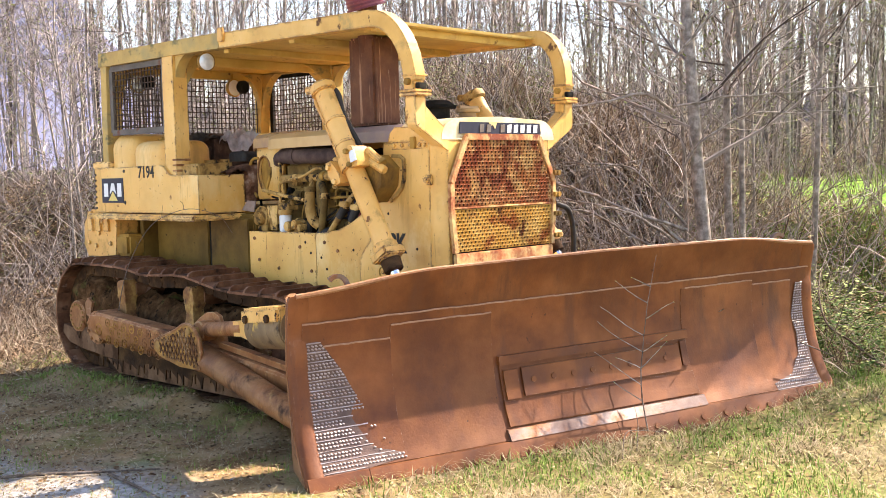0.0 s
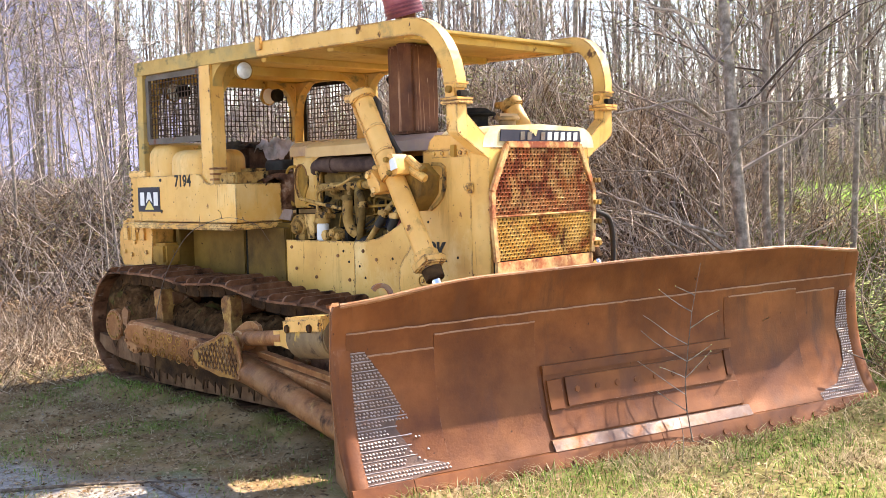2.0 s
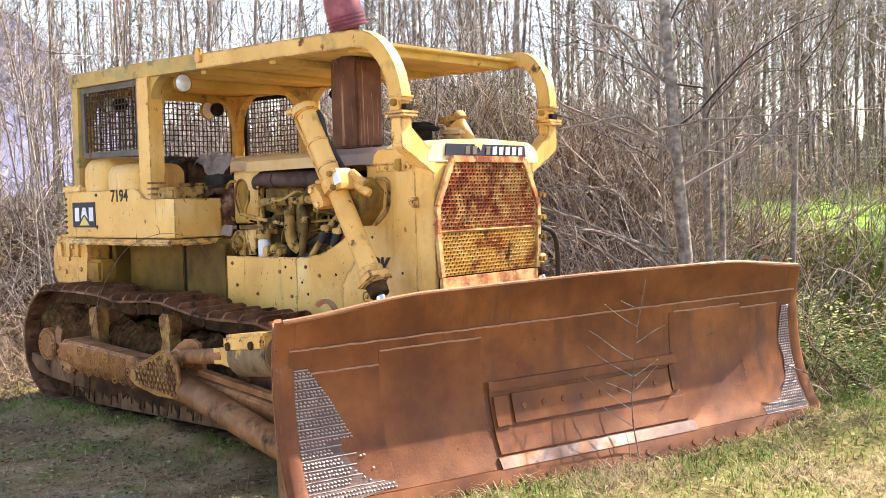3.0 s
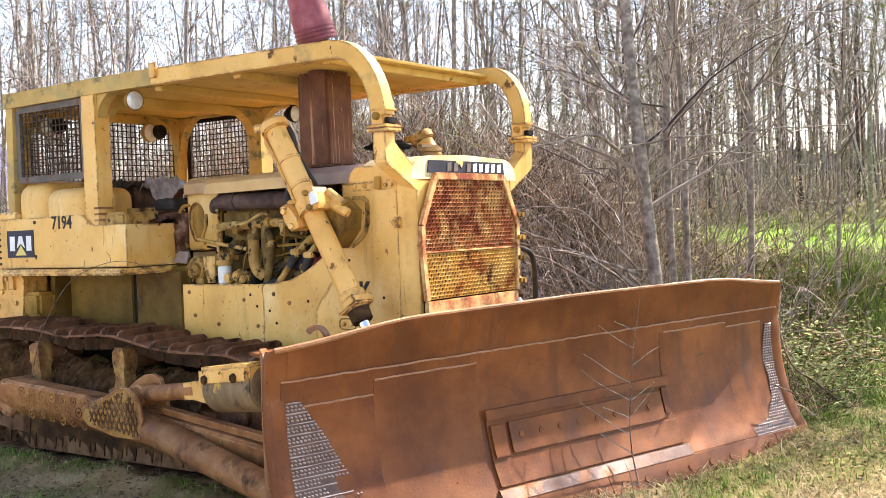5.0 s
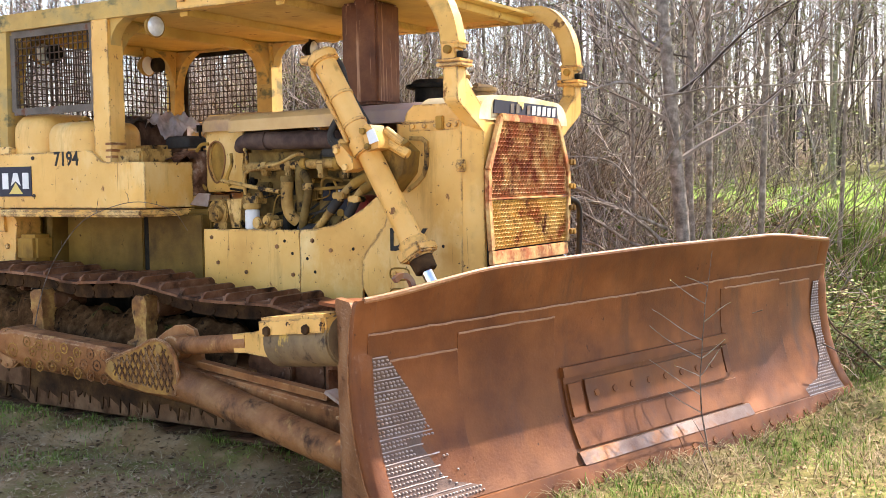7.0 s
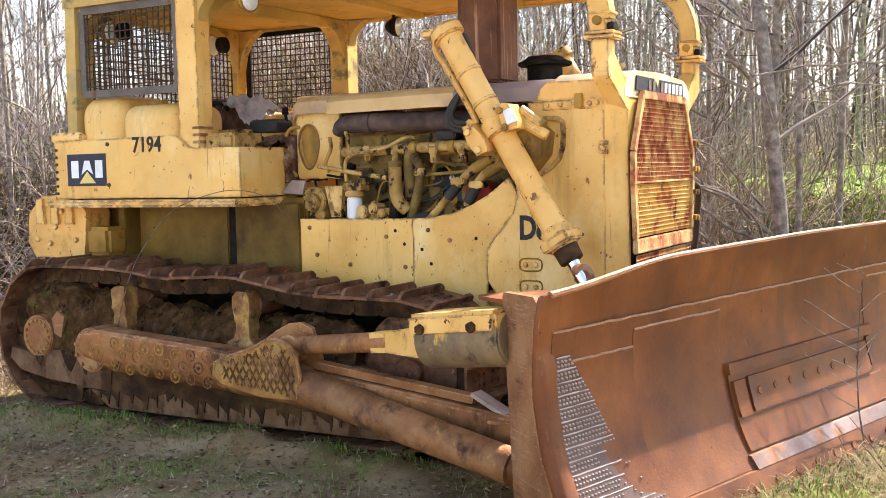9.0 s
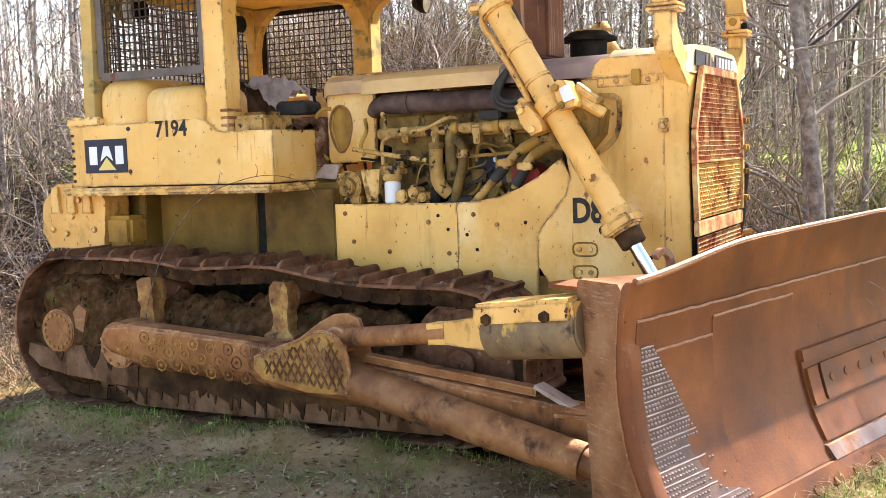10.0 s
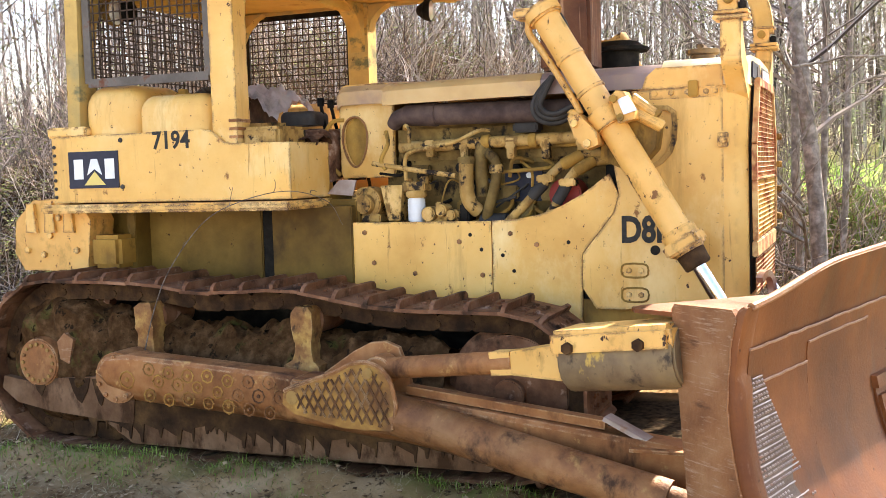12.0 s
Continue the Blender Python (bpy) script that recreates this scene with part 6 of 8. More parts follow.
# -- fender, tanks, deck --
for sgn in (-1, 1):
    step = [(2.66, 1.62), (2.66, 1.965), (3.06, 1.97), (3.12, 1.98), (3.17, 2.02), (3.22, 2.055), (3.30, 2.065), (4.46, 2.055), (4.46, 1.62)]
    fender = part("fender_tank", prism(bm_new(), step, 0, sgn * 0.56, sgn * 1.06), YELLOW, dozer, "yellow side tank over the track", 0.012)
    part("running_board", box(bm_new(), sgn * 0.55, sgn * 1.145, 2.63, 4.52, 1.555, 1.61), YELLOW, fender, "dented yellow ledge under the tank", 0.016)
    bolts(fender, [(sgn * 1.06, 4.44, 1.66 + 0.055 * k) for k in range(7)], (sgn, 0, 0), 0.012, 0.01, RUBBER)
    bolts(fender, [(sgn * 1.06, 3.90, z) for z in (1.72, 2.02)], (sgn, 0, 0), 0.016, 0.01, RUBBER)
    for y0, y1, z1, x0, x1, rr in ((3.24, 3.80, 2.30, 0.48, 1.035, 0.11), (3.78, 4.26, 2.385, 0.40, 1.02, 0.15)):
        part("tank_hump", rounded_block(min(sgn * x0, sgn * x1), max(sgn * x0, sgn * x1), y0, y1, 1.98, z1, rr), YELLOW, fender, "rounded yellow tank top", 0)
    bm = bm_new()
    cyl(bm, (sgn * 0.78, 3.60, 2.27), (sgn * 0.78, 3.60, 2.32), 0.055, seg=18), cyl(bm, (sgn * 0.78, 3.60, 2.32), (sgn * 0.78, 3.60, 2.345), 0.035, seg=12)
    part("filler_cap", bm, DIRTY, fender, "", 0.006)
bm = bm_new()
box(bm, -0.56, 0.56, 2.66, 4.40, 1.56, 1.64)
part("deck", bm, DIRTY, dozer, "dirty operator's deck", 0.01)
part("battery_box", box(bm_new(), -0.98, -0.62, 2.78, 3.04, 1.95, 2.07), GRIMED, dozer, "", 0.02)
part("arm_rest", box(bm_new(), -0.62, -0.42, 3.0, 3.55, 1.95, 2.11), GRIMED, dozer, "", 0.03)
bm = box(bm_new(), -0.36, 0.36, 2.95, 3.55, 1.70, 1.98)
seat = part("seat", bm, SEAT, dozer, "torn brown and black operator's seat", 0.06)
part("seat_back", box(bm_new(), -0.34, 0.34, 3.52, 3.72, 1.85, 2.38), SEAT, seat, "", 0.06)
for x, y, lean in ((-0.30, 2.75, 0.05), (0.05, 2.80, -0.06), (0.30, 2.78, 0.04)):
    bm = bm_new()
    cyl(bm, (x, y, 1.62), (x + lean, y + 0.12, 2.24), 0.012, seg=8), cyl(bm, (x + lean, y + 0.12, 2.22), (x + lean, y + 0.12, 2.275), 0.024, seg=10)
    part("control_lever", bm, DARK, dozer, "", 0)

cushion = rounded_block(-0.53, 0.05, 2.68, 2.96, 1.72, 2.06, 0.06)
bmesh.ops.subdivide_edges(cushion, edges=cushion.edges[:], cuts=2, use_grid_fill=True)
for v in cushion.verts:
    v.co += 0.035 * noise.noise_vector(v.co * 7)
part("torn_cushion", cushion, TORN, seat, "torn brown seat cushion with pale stuffing", 0)

# decal, fleet number, model mark on the right side
m_side = Matrix(((0, 0, -1, 0), (-1, 0, 0, 0), (0, 1, 0, 0), (0, 0, 0, 1)))   # words face -x, run towards -y


def on_side(x, y, z):
    return Matrix.Translation((x, y, z)) @ m_side


decal = part("emblem", box(bm_new(), -1.066, -1.06, 3.925, 4.325, 1.715, 1.955), NAVY, dozer, "dark emblem plate with pale shapes and a yellow wedge", 0)
for pts, mat in (([(4.28, 1.775), (4.28, 1.905), (4.205, 1.905), (4.205, 1.775)], WHITE),
                 ([(4.175, 1.80), (4.14, 1.905), (4.09, 1.905), (4.055, 1.80), (4.115, 1.84)], WHITE),
                 ([(4.03, 1.775), (4.03, 1.905), (3.955, 1.905), (3.955, 1.775)], WHITE),
                 ([(4.20, 1.735), (4.115, 1.825), (4.03, 1.735)], DECAL_YELLOW)):
    part("emblem_shape", prism(bm_new(), pts, 0, -1.0665, -1.069), mat, decal, "", 0)
lettering("7194", 0.155, LETTER, dozer, on_side(-1.0615, 3.655, 1.955) @ Matrix.Diagonal((0.92, 1, 1, 1)), "fleet_number", "black stencilled fleet number")
lettering("D8K", 0.20, LETTER, dozer, on_side(-HALF - 0.0075, 0.735, 1.33) @ Matrix.Diagonal((0.80, 1.03, 1, 1)), "model_mark", "faded black model mark", bold=0.035)

# -- canopy --
for sgn in (-1, 1):
    pts = [(sgn * 0.985, 4.33, 3.115), (sgn * 0.985, 3.0, 3.12), (sgn * 0.985, 1.6, 3.11), (sgn * 0.98, 0.75, 3.10)]
    arc = [(sgn * (0.975 - 0.07 * k / 9), 0.42 - 0.335 * math.sin(radians(k * 9.8)), 3.095 - 0.46 * (1 - math.cos(radians(k * 9.8)))) for k in range(10)]
    bm = section_sweep(bm_new(), pts + arc + [(sgn * 0.903, 0.085, 2.62)], 0.10, 0.125)
    rail = part("canopy_rail", bm, OLIVE, dozer, "yellow canopy side rail curving down in front", 0.008)
    part("rail_cover", section_sweep(bm_new(), [(sgn * 0.985, 4.335, 3.115), (sgn * 0.985, 3.0, 3.12), (sgn * 0.985, 2.31, 3.117)], 0.107, 0.132), MOSSY, rail, "lichen-stained rear length of the rail", 0.008)
    part("rail_flange", box(bm_new(), sgn * 0.90 - 0.085, sgn * 0.90 + 0.085, -0.005, 0.17, 2.532, 2.552), CHIPPED, rail, "", 0.004)
    part("rail_collar", box(bm_new(), sgn * 0.90 - 0.062, sgn * 0.90 + 0.062, 0.012, 0.155, 2.648, 2.664), CHIPPED, rail, "", 0.003)
    part("rail_clevis", box(bm_new(), sgn * 0.90 - 0.055, sgn * 0.90 + 0.055, 0.05, 0.15, 2.55, 2.655), CHIPPED, rail, "", 0.006)
    part("clevis_pin", cyl(bm_new(), (sgn * 0.90 - 0.085, 0.095, 2.61), (sgn * 0.90 + 0.085, 0.095, 2.61), 0.027, seg=12), DIRTY, rail, "", 0.004)
    part("clevis_block", box(bm_new(), sgn * 0.90 - 0.04, sgn * 0.90 + 0.045, 0.005, 0.046, 2.556, 2.60), DARK, rail, "", 0.006)
    bm = bm_new()
    box(bm, sgn * 0.90 - 0.08, sgn * 0.90 + 0.08, -0.01, 0.175, 2.505, 2.528)
    prism(bm, [(sgn * 0.955, 2.505), (sgn * 0.955, 2.315), (sgn * 0.94, 2.29), (sgn * 0.60, 2.10), (sgn * 0.60, 2.24), (sgn * 0.845, 2.43), (sgn * 0.845, 2.505)], 1, 0.032, 0.137)
    part("canopy_foot", bm, YELLOW, dozer, "yellow canopy foot bolted to the radiator guard", 0.006)
    bm = section_sweep(bm_new(), [(sgn * 0.955, 3.13, 1.96), (sgn * 0.955, 3.13, 3.07)], 0.15, 0.175)
    post = part("canopy_post", bm, YELLOW if sgn < 0 else MOSSY, dozer, "square yellow canopy post", 0.012)
    for z in (2.0, 2.05, 2.10):
        part("post_band", box(bm_new(), sgn * 0.955 - 0.078, sgn * 0.955 + 0.078, 3.035, 3.10, z, z + 0.022), ARM, post, "", 0.003)
    bm = prism(bm_new(), [(3.04, 3.06), (2.86, 3.06), (2.91, 3.04), (2.97, 3.0), (3.02, 2.94), (3.04, 2.86)], 0, sgn * 0.90, sgn * 1.0)
    part("post_gusset", bm, MOSSY, post, "", 0.006)
    bm = prism(bm_new(), [(sgn * 0.88, 3.06), (sgn * 0.55, 3.06), (sgn * 0.66, 3.02), (sgn * 0.78, 2.93), (sgn * 0.86, 2.80), (sgn * 0.88, 2.70)], 1, 3.07, 3.19)
    part("post_gusset", bm, MOSSY, post, "", 0.006)
    bm = section_sweep(bm_new(), [(sgn * 0.94, 4.30, 1.95), (sgn * 0.94, 4.27, 3.07)], 0.17, 0.10)
    rear_post = part("rear_post", bm, MOSSY, dozer, "flat yellow rear canopy post", 0.01)
    bm = prism(bm_new(), [(sgn * 0.86, 3.06), (sgn * 0.60, 3.06), (sgn * 0.70, 3.02), (sgn * 0.79, 2.93), (sgn * 0.84, 2.80), (sgn * 0.86, 2.66)], 1, 4.22, 4.31)
    part("post_gusset", bm, MOSSY, rear_post, "", 0.006)
    bm = prism(bm_new(), [(4.23, 3.06), (3.98, 3.06), (4.06, 3.02), (4.15, 2.94), (4.20, 2.84), (4.23, 2.70)], 0, sgn * 0.88, sgn * 0.98)
    part("post_gusset", bm, MOSSY, rear_post, "", 0.006)
    part("post_foot", box(bm_new(), sgn * 0.88, sgn * 1.06, 4.18, 4.50, 2.05, 2.12), YELLOW, dozer, "", 0.012)
    part("rail_hook", box(bm_new(), sgn * 1.035, sgn * 1.06, 2.22, 2.30, 3.10, 3.22), CHIPPED, rail, "", 0.006)
bm = bm_new()
box(bm, -0.96, 0.96, 0.42, 4.33, 3.075, 3.10)
roof = part("canopy_roof", bm, CEILING, dozer, "flat yellow sheet roof, mossy on top", 0.004)
for y in (0.55, 1.45, 2.35, 3.13, 4.27):
    part("roof_rib", box(bm_new(), -0.93, 0.93, y - 0.04, y + 0.04, 2.99 if y > 3 else 3.02, 3.075), CEILING, roof, "", 0.006)
part("rear_beam", box(bm_new(), -0.95, 0.95, 4.28, 4.36, 3.05, 3.17), OLIVE, roof, "", 0.01)


def screen(name, origin, ux, uz, w, h, cut=0.0, label=""):
    """A wire screen: frame and woven wires; origin: a lower corner."""
    o, ux, uz = Vector(origin), Vector(ux), Vector(uz)
    bm = bm_new()
    for a, b in ((o, o + ux * w), (o + uz * h, o + ux * w + uz * h), (o, o + uz * h), (o + ux * w, o + ux * w + uz * h)):
        beam(bm, a, b, 0.055, 0.022 if abs((b - a).normalized().dot(uz)) > 0.5 else 0.027, ux.cross(uz))
    frame_part = part(name, bm, DARK if "dark" in label else FRAME_GREY, dozer, label, 0.003)
    bm = bm_new()
    n = int(w / 0.052)
    for i in range(1, n):
        a = o + ux * (w * i / n)
        beam(bm, a, a + uz * h, 0.0085, 0.0085, ux.cross(uz))
    n = int(h / 0.052)
    for i in range(1, n):
        a = o + uz * (h * i / n)
        beam(bm, a, a + ux * w, 0.0085, 0.0085, ux.cross(uz))
    part("wire_mesh", bm, WIRE, frame_part, "rusty square wire mesh", 0, None, 0)


screen("side_screen", (-0.99, 3.25, 2.40), (0, 1, 0), (0, 0, 1), 0.93, 0.62, label="grey-framed side wire screen")
screen("side_screen", (0.99, 3.25, 2.30), (0, 1, 0), (0, 0, 1), 0.95, 0.74, label="dark-framed side wire screen")
screen("rear_screen", (-0.90, 4.29, 2.30), (1, 0, 0), (0, 0, 1), 1.80, 0.72, label="wide rear wire screen")


def work_lamp(x, y, z, way, r=0.085, lens=LENS, shell=DIRTY):
    w = Vector(way).normalized()
    c = Vector((x, y, z))
    bm = bm_new()
    cyl(bm, c, c - w * 0.05, r, r * 0.85, 24), cyl(bm, c - w * 0.05, c - w * 0.11, r * 0.85, r * 0.35, 24), cyl(bm, c - w * 0.04, c - w * 0.04 + Vector((0, 0, r + 0.05)), 0.014, seg=8)
    lamp = part("work_lamp", bm, shell, dozer, "round work lamp", 0.006)
    part("lens", cyl(bm_new(), c - w * 0.002, c + w * 0.012, r * 0.9, r * 0.6, 24), lens, lamp)


work_lamp(-0.96, 2.60, 2.965, (-0.15, -1, -0.05))
work_lamp(0.75, 2.45, 2.95, (0.15, -1, -0.05), shell=DARK)
work_lamp(-0.70, 4.17, 2.90, (0.1, -1, 0), 0.10, WHITE)
work_lamp(0.47, 4.17, 2.90, (0.1, -1, 0), 0.10, WHITE)
for x in (-0.62, 0.55):
    part("lamp_hole", cyl(bm_new(), (x, 4.16, 2.91), (x, 4.10, 2.91), 0.07, seg=20), DARK, dozer, "", 0.006)

# -- loose things on the machine --
bucket = thing("bucket", "faded maroon plastic bucket upside down over the exhaust pipe", "bucket", (-0.45, 1.06, 3.30))
bm = bm_new()
lean = pose(0, 0, 0, -4, -16, 0) @ Matrix.Scale(0.87, 4)
prof = [(0.175, 0.0), (0.172, 0.20), (0.150, 0.42), (0.0, 0.425)]
rings = [[bm.verts.new((r * math.cos(2 * math.pi * k / 28), r * math.sin(2 * math.pi * k / 28), z)) for k in range(28)] for r, z in prof[:3]]
for a, b in zip(rings, rings[1:]):
    for k in range(28):
        bm.faces.new((a[k], a[(k + 1) % 28], b[(k + 1) % 28], b[k]))
bm.faces.new(rings[-1])
part("bucket_body", bm, BUCKET, bucket, "", 0, lean)
for z, r in ((0.0, 0.192), (0.035, 0.186), (0.07, 0.186), (0.105, 0.182)):
    part("bucket_rim", cyl(bm_new(), (0, 0, z), (0, 0, z + 0.018), r, seg=28), BUCKET_RIM, bucket, "", 0.004, lean)


def draped_rag(loc, size, seed, label, mat=RAG):
    n = 44
    bm = bm_new()
    grid = []
    for j in range(n):
        row = []
        for i in range(n):
            u, v = i / (n - 1) * 2 - 1, j / (n - 1) * 2 - 1
            z = 0.10 * size[2] / 0.2 * noise.fractal(Vector((u * 1.7 + seed, v * 1.7, seed)), 1.0, 2.0, 5) + size[2] * (1 - 0.5 * (u * u + v * v))
            row.append(bm.verts.new((u * size[0], v * size[1], max(z, -0.02))))
        grid.append(row)
    for a, b in zip(grid, grid[1:]):
        for i in range(n - 1):
            bm.faces.new((a[i], a[i + 1], b[i + 1], b[i]))
    bmesh.ops.solidify(bm, geom=bm.faces[:], thickness=0.006)
    ob = part("rag", bm, mat, smooth=120)
    ob.location = loc
    return tagged(ob, label, "rag")


draped_rag((0.08, 3.50, 2.14), (0.30, 0.27, 0.27), 1, "crumpled dirty white cloth heaped on the torn seat")
draped_rag((-0.63, 2.80, 1.96), (0.11, 0.15, 0.07), 4, "torn pale upholstery lying on the tank's corner", TORN)
draped_rag((-0.30, 3.66, 2.27), (0.20, 0.16, 0.10), 2, "grey torn cloth over the seat back", FRAME_GREY)


# ---- growing things ----
def twig_line(rnd, start, way, length, bend, n, droop=0.0, jitter=0.12):
    """Points of a crooked twig."""
    p, f = Vector(start), Vector(way).normalized()
    out = [p.copy()]
    for i in range(n):
        f = (f + Vector((rnd.gauss(0, jitter), rnd.gauss(0, jitter), rnd.gauss(0, jitter) + bend - droop * i / n))).normalized()
        p = p + f * (length / n)
        out.append(p.copy())
    return out


def add_twig(verts, faces, pts, r0, r1, sides=3):
    base, n = len(verts), len(pts)
    for i, p in enumerate(pts):
        f = pts[min(i + 1, n - 1)] - pts[max(i - 1, 0)]
        s = f.cross(Vector((0.3, 0.2, 0.93)))
        s = s.normalized() if s.length > 1e-6 else Vector((1, 0, 0))
        u = s.cross(f).normalized()
        r = r0 + (r1 - r0) * i / (n - 1)
        for k in range(sides):
            a = 2 * math.pi * k / sides
            q = p + s * (r * math.cos(a)) + u * (r * math.sin(a))
            verts.append((q.x, q.y, q.z))
    for i in range(n - 1):
        for k in range(sides):
            a, b = base + i * sides + k, base + i * sides + (k + 1) % sides
            faces.append((a, b, b + sides, a + sides))


def bare_tree(seed, tall, r, limbs, first=0.2, twigs=11, extra=()):
    """A bare young alder: trunk and crown of limbs, twigs and a few buds. At the origin."""
    rnd = random.Random(seed)
    root = thing("alder_tree", "bare young alder with a pale grey trunk and fine twigs", "tree", (0, 0, 0), "alder thicket")
    spine = twig_line(rnd, (0, 0, -0.25), (rnd.uniform(-0.06, 0.06), rnd.uniform(-0.06, 0.06), 1), tall, 0.03, 14, 0, 0.035)
    verts, faces = [], []
    add_twig(verts, faces, spine, r, 0.012, 8)
    raw("trunk", verts, faces, BARK, root)
    verts, faces, buds_v, buds_f = [], [], [], []

    def limb(start, way, length, rr):
        pts = twig_line(rnd, start, way, length, 0.07, 6, 0.10, 0.19)
        add_twig(verts, faces, pts, rr, 0.004, 4)
        for _ in range(twigs):
            k = rnd.randint(1, 5)
            q = pts[k].lerp(pts[k + 1], rnd.random())
            f = (pts[k + 1] - pts[k]).normalized()
            w = f + Vector((rnd.gauss(0, 0.7), rnd.gauss(0, 0.7), rnd.gauss(0.2, 0.5)))
            tw = twig_line(rnd, q, w, length * rnd.uniform(0.18, 0.45), 0.04, 2, 0, 0.2)
            add_twig(verts, faces, tw, 0.0055, 0.002, 3)
            for m in (1, 2):
                if rnd.random() < 0.55:
                    c, d = tw[m], rnd.uniform(0.008, 0.022)
                    b = len(buds_v)
                    buds_v.extend([(c.x - d, c.y, c.z), (c.x, c.y + d * 0.6, c.z + d), (c.x + d, c.y, c.z + d * 0.3), (c.x, c.y - d * 0.6, c.z - d * 0.5)])
                    buds_f.extend([(b, b + 1, b + 2), (b, b + 2, b + 3)])
    for i in range(limbs):
        h = first + (0.96 - first) * (i + rnd.random()) / limbs
        k = min(13, int(h * 14))
        q = spine[k].lerp(spine[k + 1], h * 14 - k)
        a = i * 2.4 + rnd.uniform(-0.5, 0.5)
        lift = rnd.uniform(0.35, 1.2)
        limb(q, (math.cos(a), math.sin(a), lift), tall * rnd.uniform(0.12, 0.24) * (1.15 - h * 0.75), r * 0.32 * (1.1 - h))
    for pts, rr in extra:
        line = curve_points(pts, 4)
        line = [p + 0.06 * min(1, 0.3 * i) * noise.noise_vector(p * 2.6) for i, p in enumerate(line)]
        bv, bf = [], []
        add_twig(bv, bf, line, rr, 0.006, 6)
        for _ in range(9):
            k = rnd.randint(2, len(line) - 2)
            w = (line[k + 1] - line[k]).normalized() + Vector((rnd.gauss(0, 0.6), rnd.gauss(0, 0.6), rnd.gauss(0.25, 0.5)))
            add_twig(bv, bf, twig_line(rnd, line[k], w, rnd.uniform(0.2, 0.7), 0.03, 4, 0, 0.2), 0.007, 0.0025, 4)
        raw("limb", bv, bf, BARK, root)
    raw("crown", verts, faces, TWIG, root)
    if buds_v:
        raw("bud_cluster", buds_v, buds_f, BUD, root, "tiny green spring buds", 0)["kind"] = "stuff"
    return root


rnd = random.Random(21)
LEFT = Vector((-0.685, 0.73, 0))
FORE = Vector((-0.73, -0.685, 0))


def bough(*steps):
    """Limb line from steps of (left, towards the track, up) in metres."""
    return [LEFT * a + FORE * b + Vector((0, 0, c)) for a, b, c in steps]


near_tree = bare_tree(101, 10.5, 0.078, 26, 0.2, 7, [
    (bough((0, 0, 2.45), (0.25, 0.1, 2.62), (0.6, 0.15, 2.66), (1.25, 0.2, 2.60)), 0.02),
    (bough((0.02, 0, 1.15), (0.35, 0.1, 1.45), (0.75, 0.15, 1.70), (1.35, 0.2, 2.05)), 0.022),
    (bough((0.02, 0, 1.05), (0.45, 0.2, 1.25), (0.9, 0.25, 1.60), (1.45, 0.25, 1.75)), 0.020),
    (bough((0.02, 0, 1.35), (0.3, -0.05, 1.75), (0.55, 0, 2.0), (1.1, 0.1, 2.15)), 0.013),
    (bough((-0.02, 0, 1.9), (-0.3, 0.1, 2.2), (-0.8, 0.2, 2.3), (-1.5, 0.3, 2.2)), 0.013),
    (bough((0, 0, 0.75), (0.4, 0.15, 0.95), (0.9, 0.2, 1.35), (1.3, 0.2, 1.45)), 0.014),
    (bough((0, 0, 2.5), (-0.6, 0.1, 2.52), (-1.3, 0.2, 2.44), (-2.1, 0.3, 2.38)), 0.012),
    (bough((0.02, 0, 2.9), (0.2, 0.1, 3.3), (0.45, 0.1, 3.8), (0.75, 0.1, 4.4)), 0.018),
    (bough((-0.02, 0, 2.9), (-0.35, 0.05, 3.2), (-0.75, 0.1, 3.55), (-1.1, 0.1, 4.0)), 0.014),
    (bough((0.02, 0, 1.3), (0.5, 0.3, 1.55), (1.0, 0.4, 1.85), (1.6, 0.5, 2.2)), 0.017),
    (bough((0.02, 0, 0.9), (0.3, 0.3, 1.35), (0.7, 0.5, 1.62), (1.25, 0.6, 1.78)), 0.016)])
near_tree.location = (2.78, -0.20, height(2.78, -0.20))
near_tree.rotation_euler = (radians(-5.0), radians(-5.0), 0)
variants = [bare_tree(s, t, r, l) for s, t, r, l in ((1, 11, 0.034, 50), (2, 13, 0.046, 58), (3, 9, 0.026, 44), (4, 12, 0.038, 54), (5, 7.5, 0.020, 40))]
# The last four stand out of view, added to cast branch shadows.
spots = [(3.62, -0.18, 2, 0.8), (3.72, -0.05, 4, 0.9), (4.3, 0.9, 0, 0.9), (4.9, -0.3, 4, 0.8), (5.4, 0.6, 3, 0.75), (6.2, -0.9, 0, 0.8), (0.9, 8.6, 4, 0.8), (1.3, 8.9, 2, 0.75), (-0.2, 9.8, 4, 0.9), (3.0, 8.0, 4, 0.8), (2.2, 8.3, 2, 0.8), (5.3, -2.5, 1, 0.62), (6.3, -2.9, 3, 0.6), (4.9, -3.6, 0, 0.6), (7.2, -4.0, 1, 0.7)]
while len(spots) < 165:
    a, r = radians(rnd.uniform(-16, 70)), 9 + 38 * rnd.random() ** 0.8
    x, y = -6.6 + r * math.cos(a), -3.2 + r * math.sin(a)
    d, s = depth_side(x, y)
    if d - bank_start(s) > 1.6 and math.hypot(x, y - 2) > 4.5:
        if y < -1.3 or (x < 13 and y < 6.5 and rnd.random() < 0.6):
            continue
        if any((x - q[0]) ** 2 + (y - q[1]) ** 2 < 0.35 for q in spots):
            continue
        spots.append((x, y, rnd.randrange(5), rnd.uniform(0.75, 1.25)))
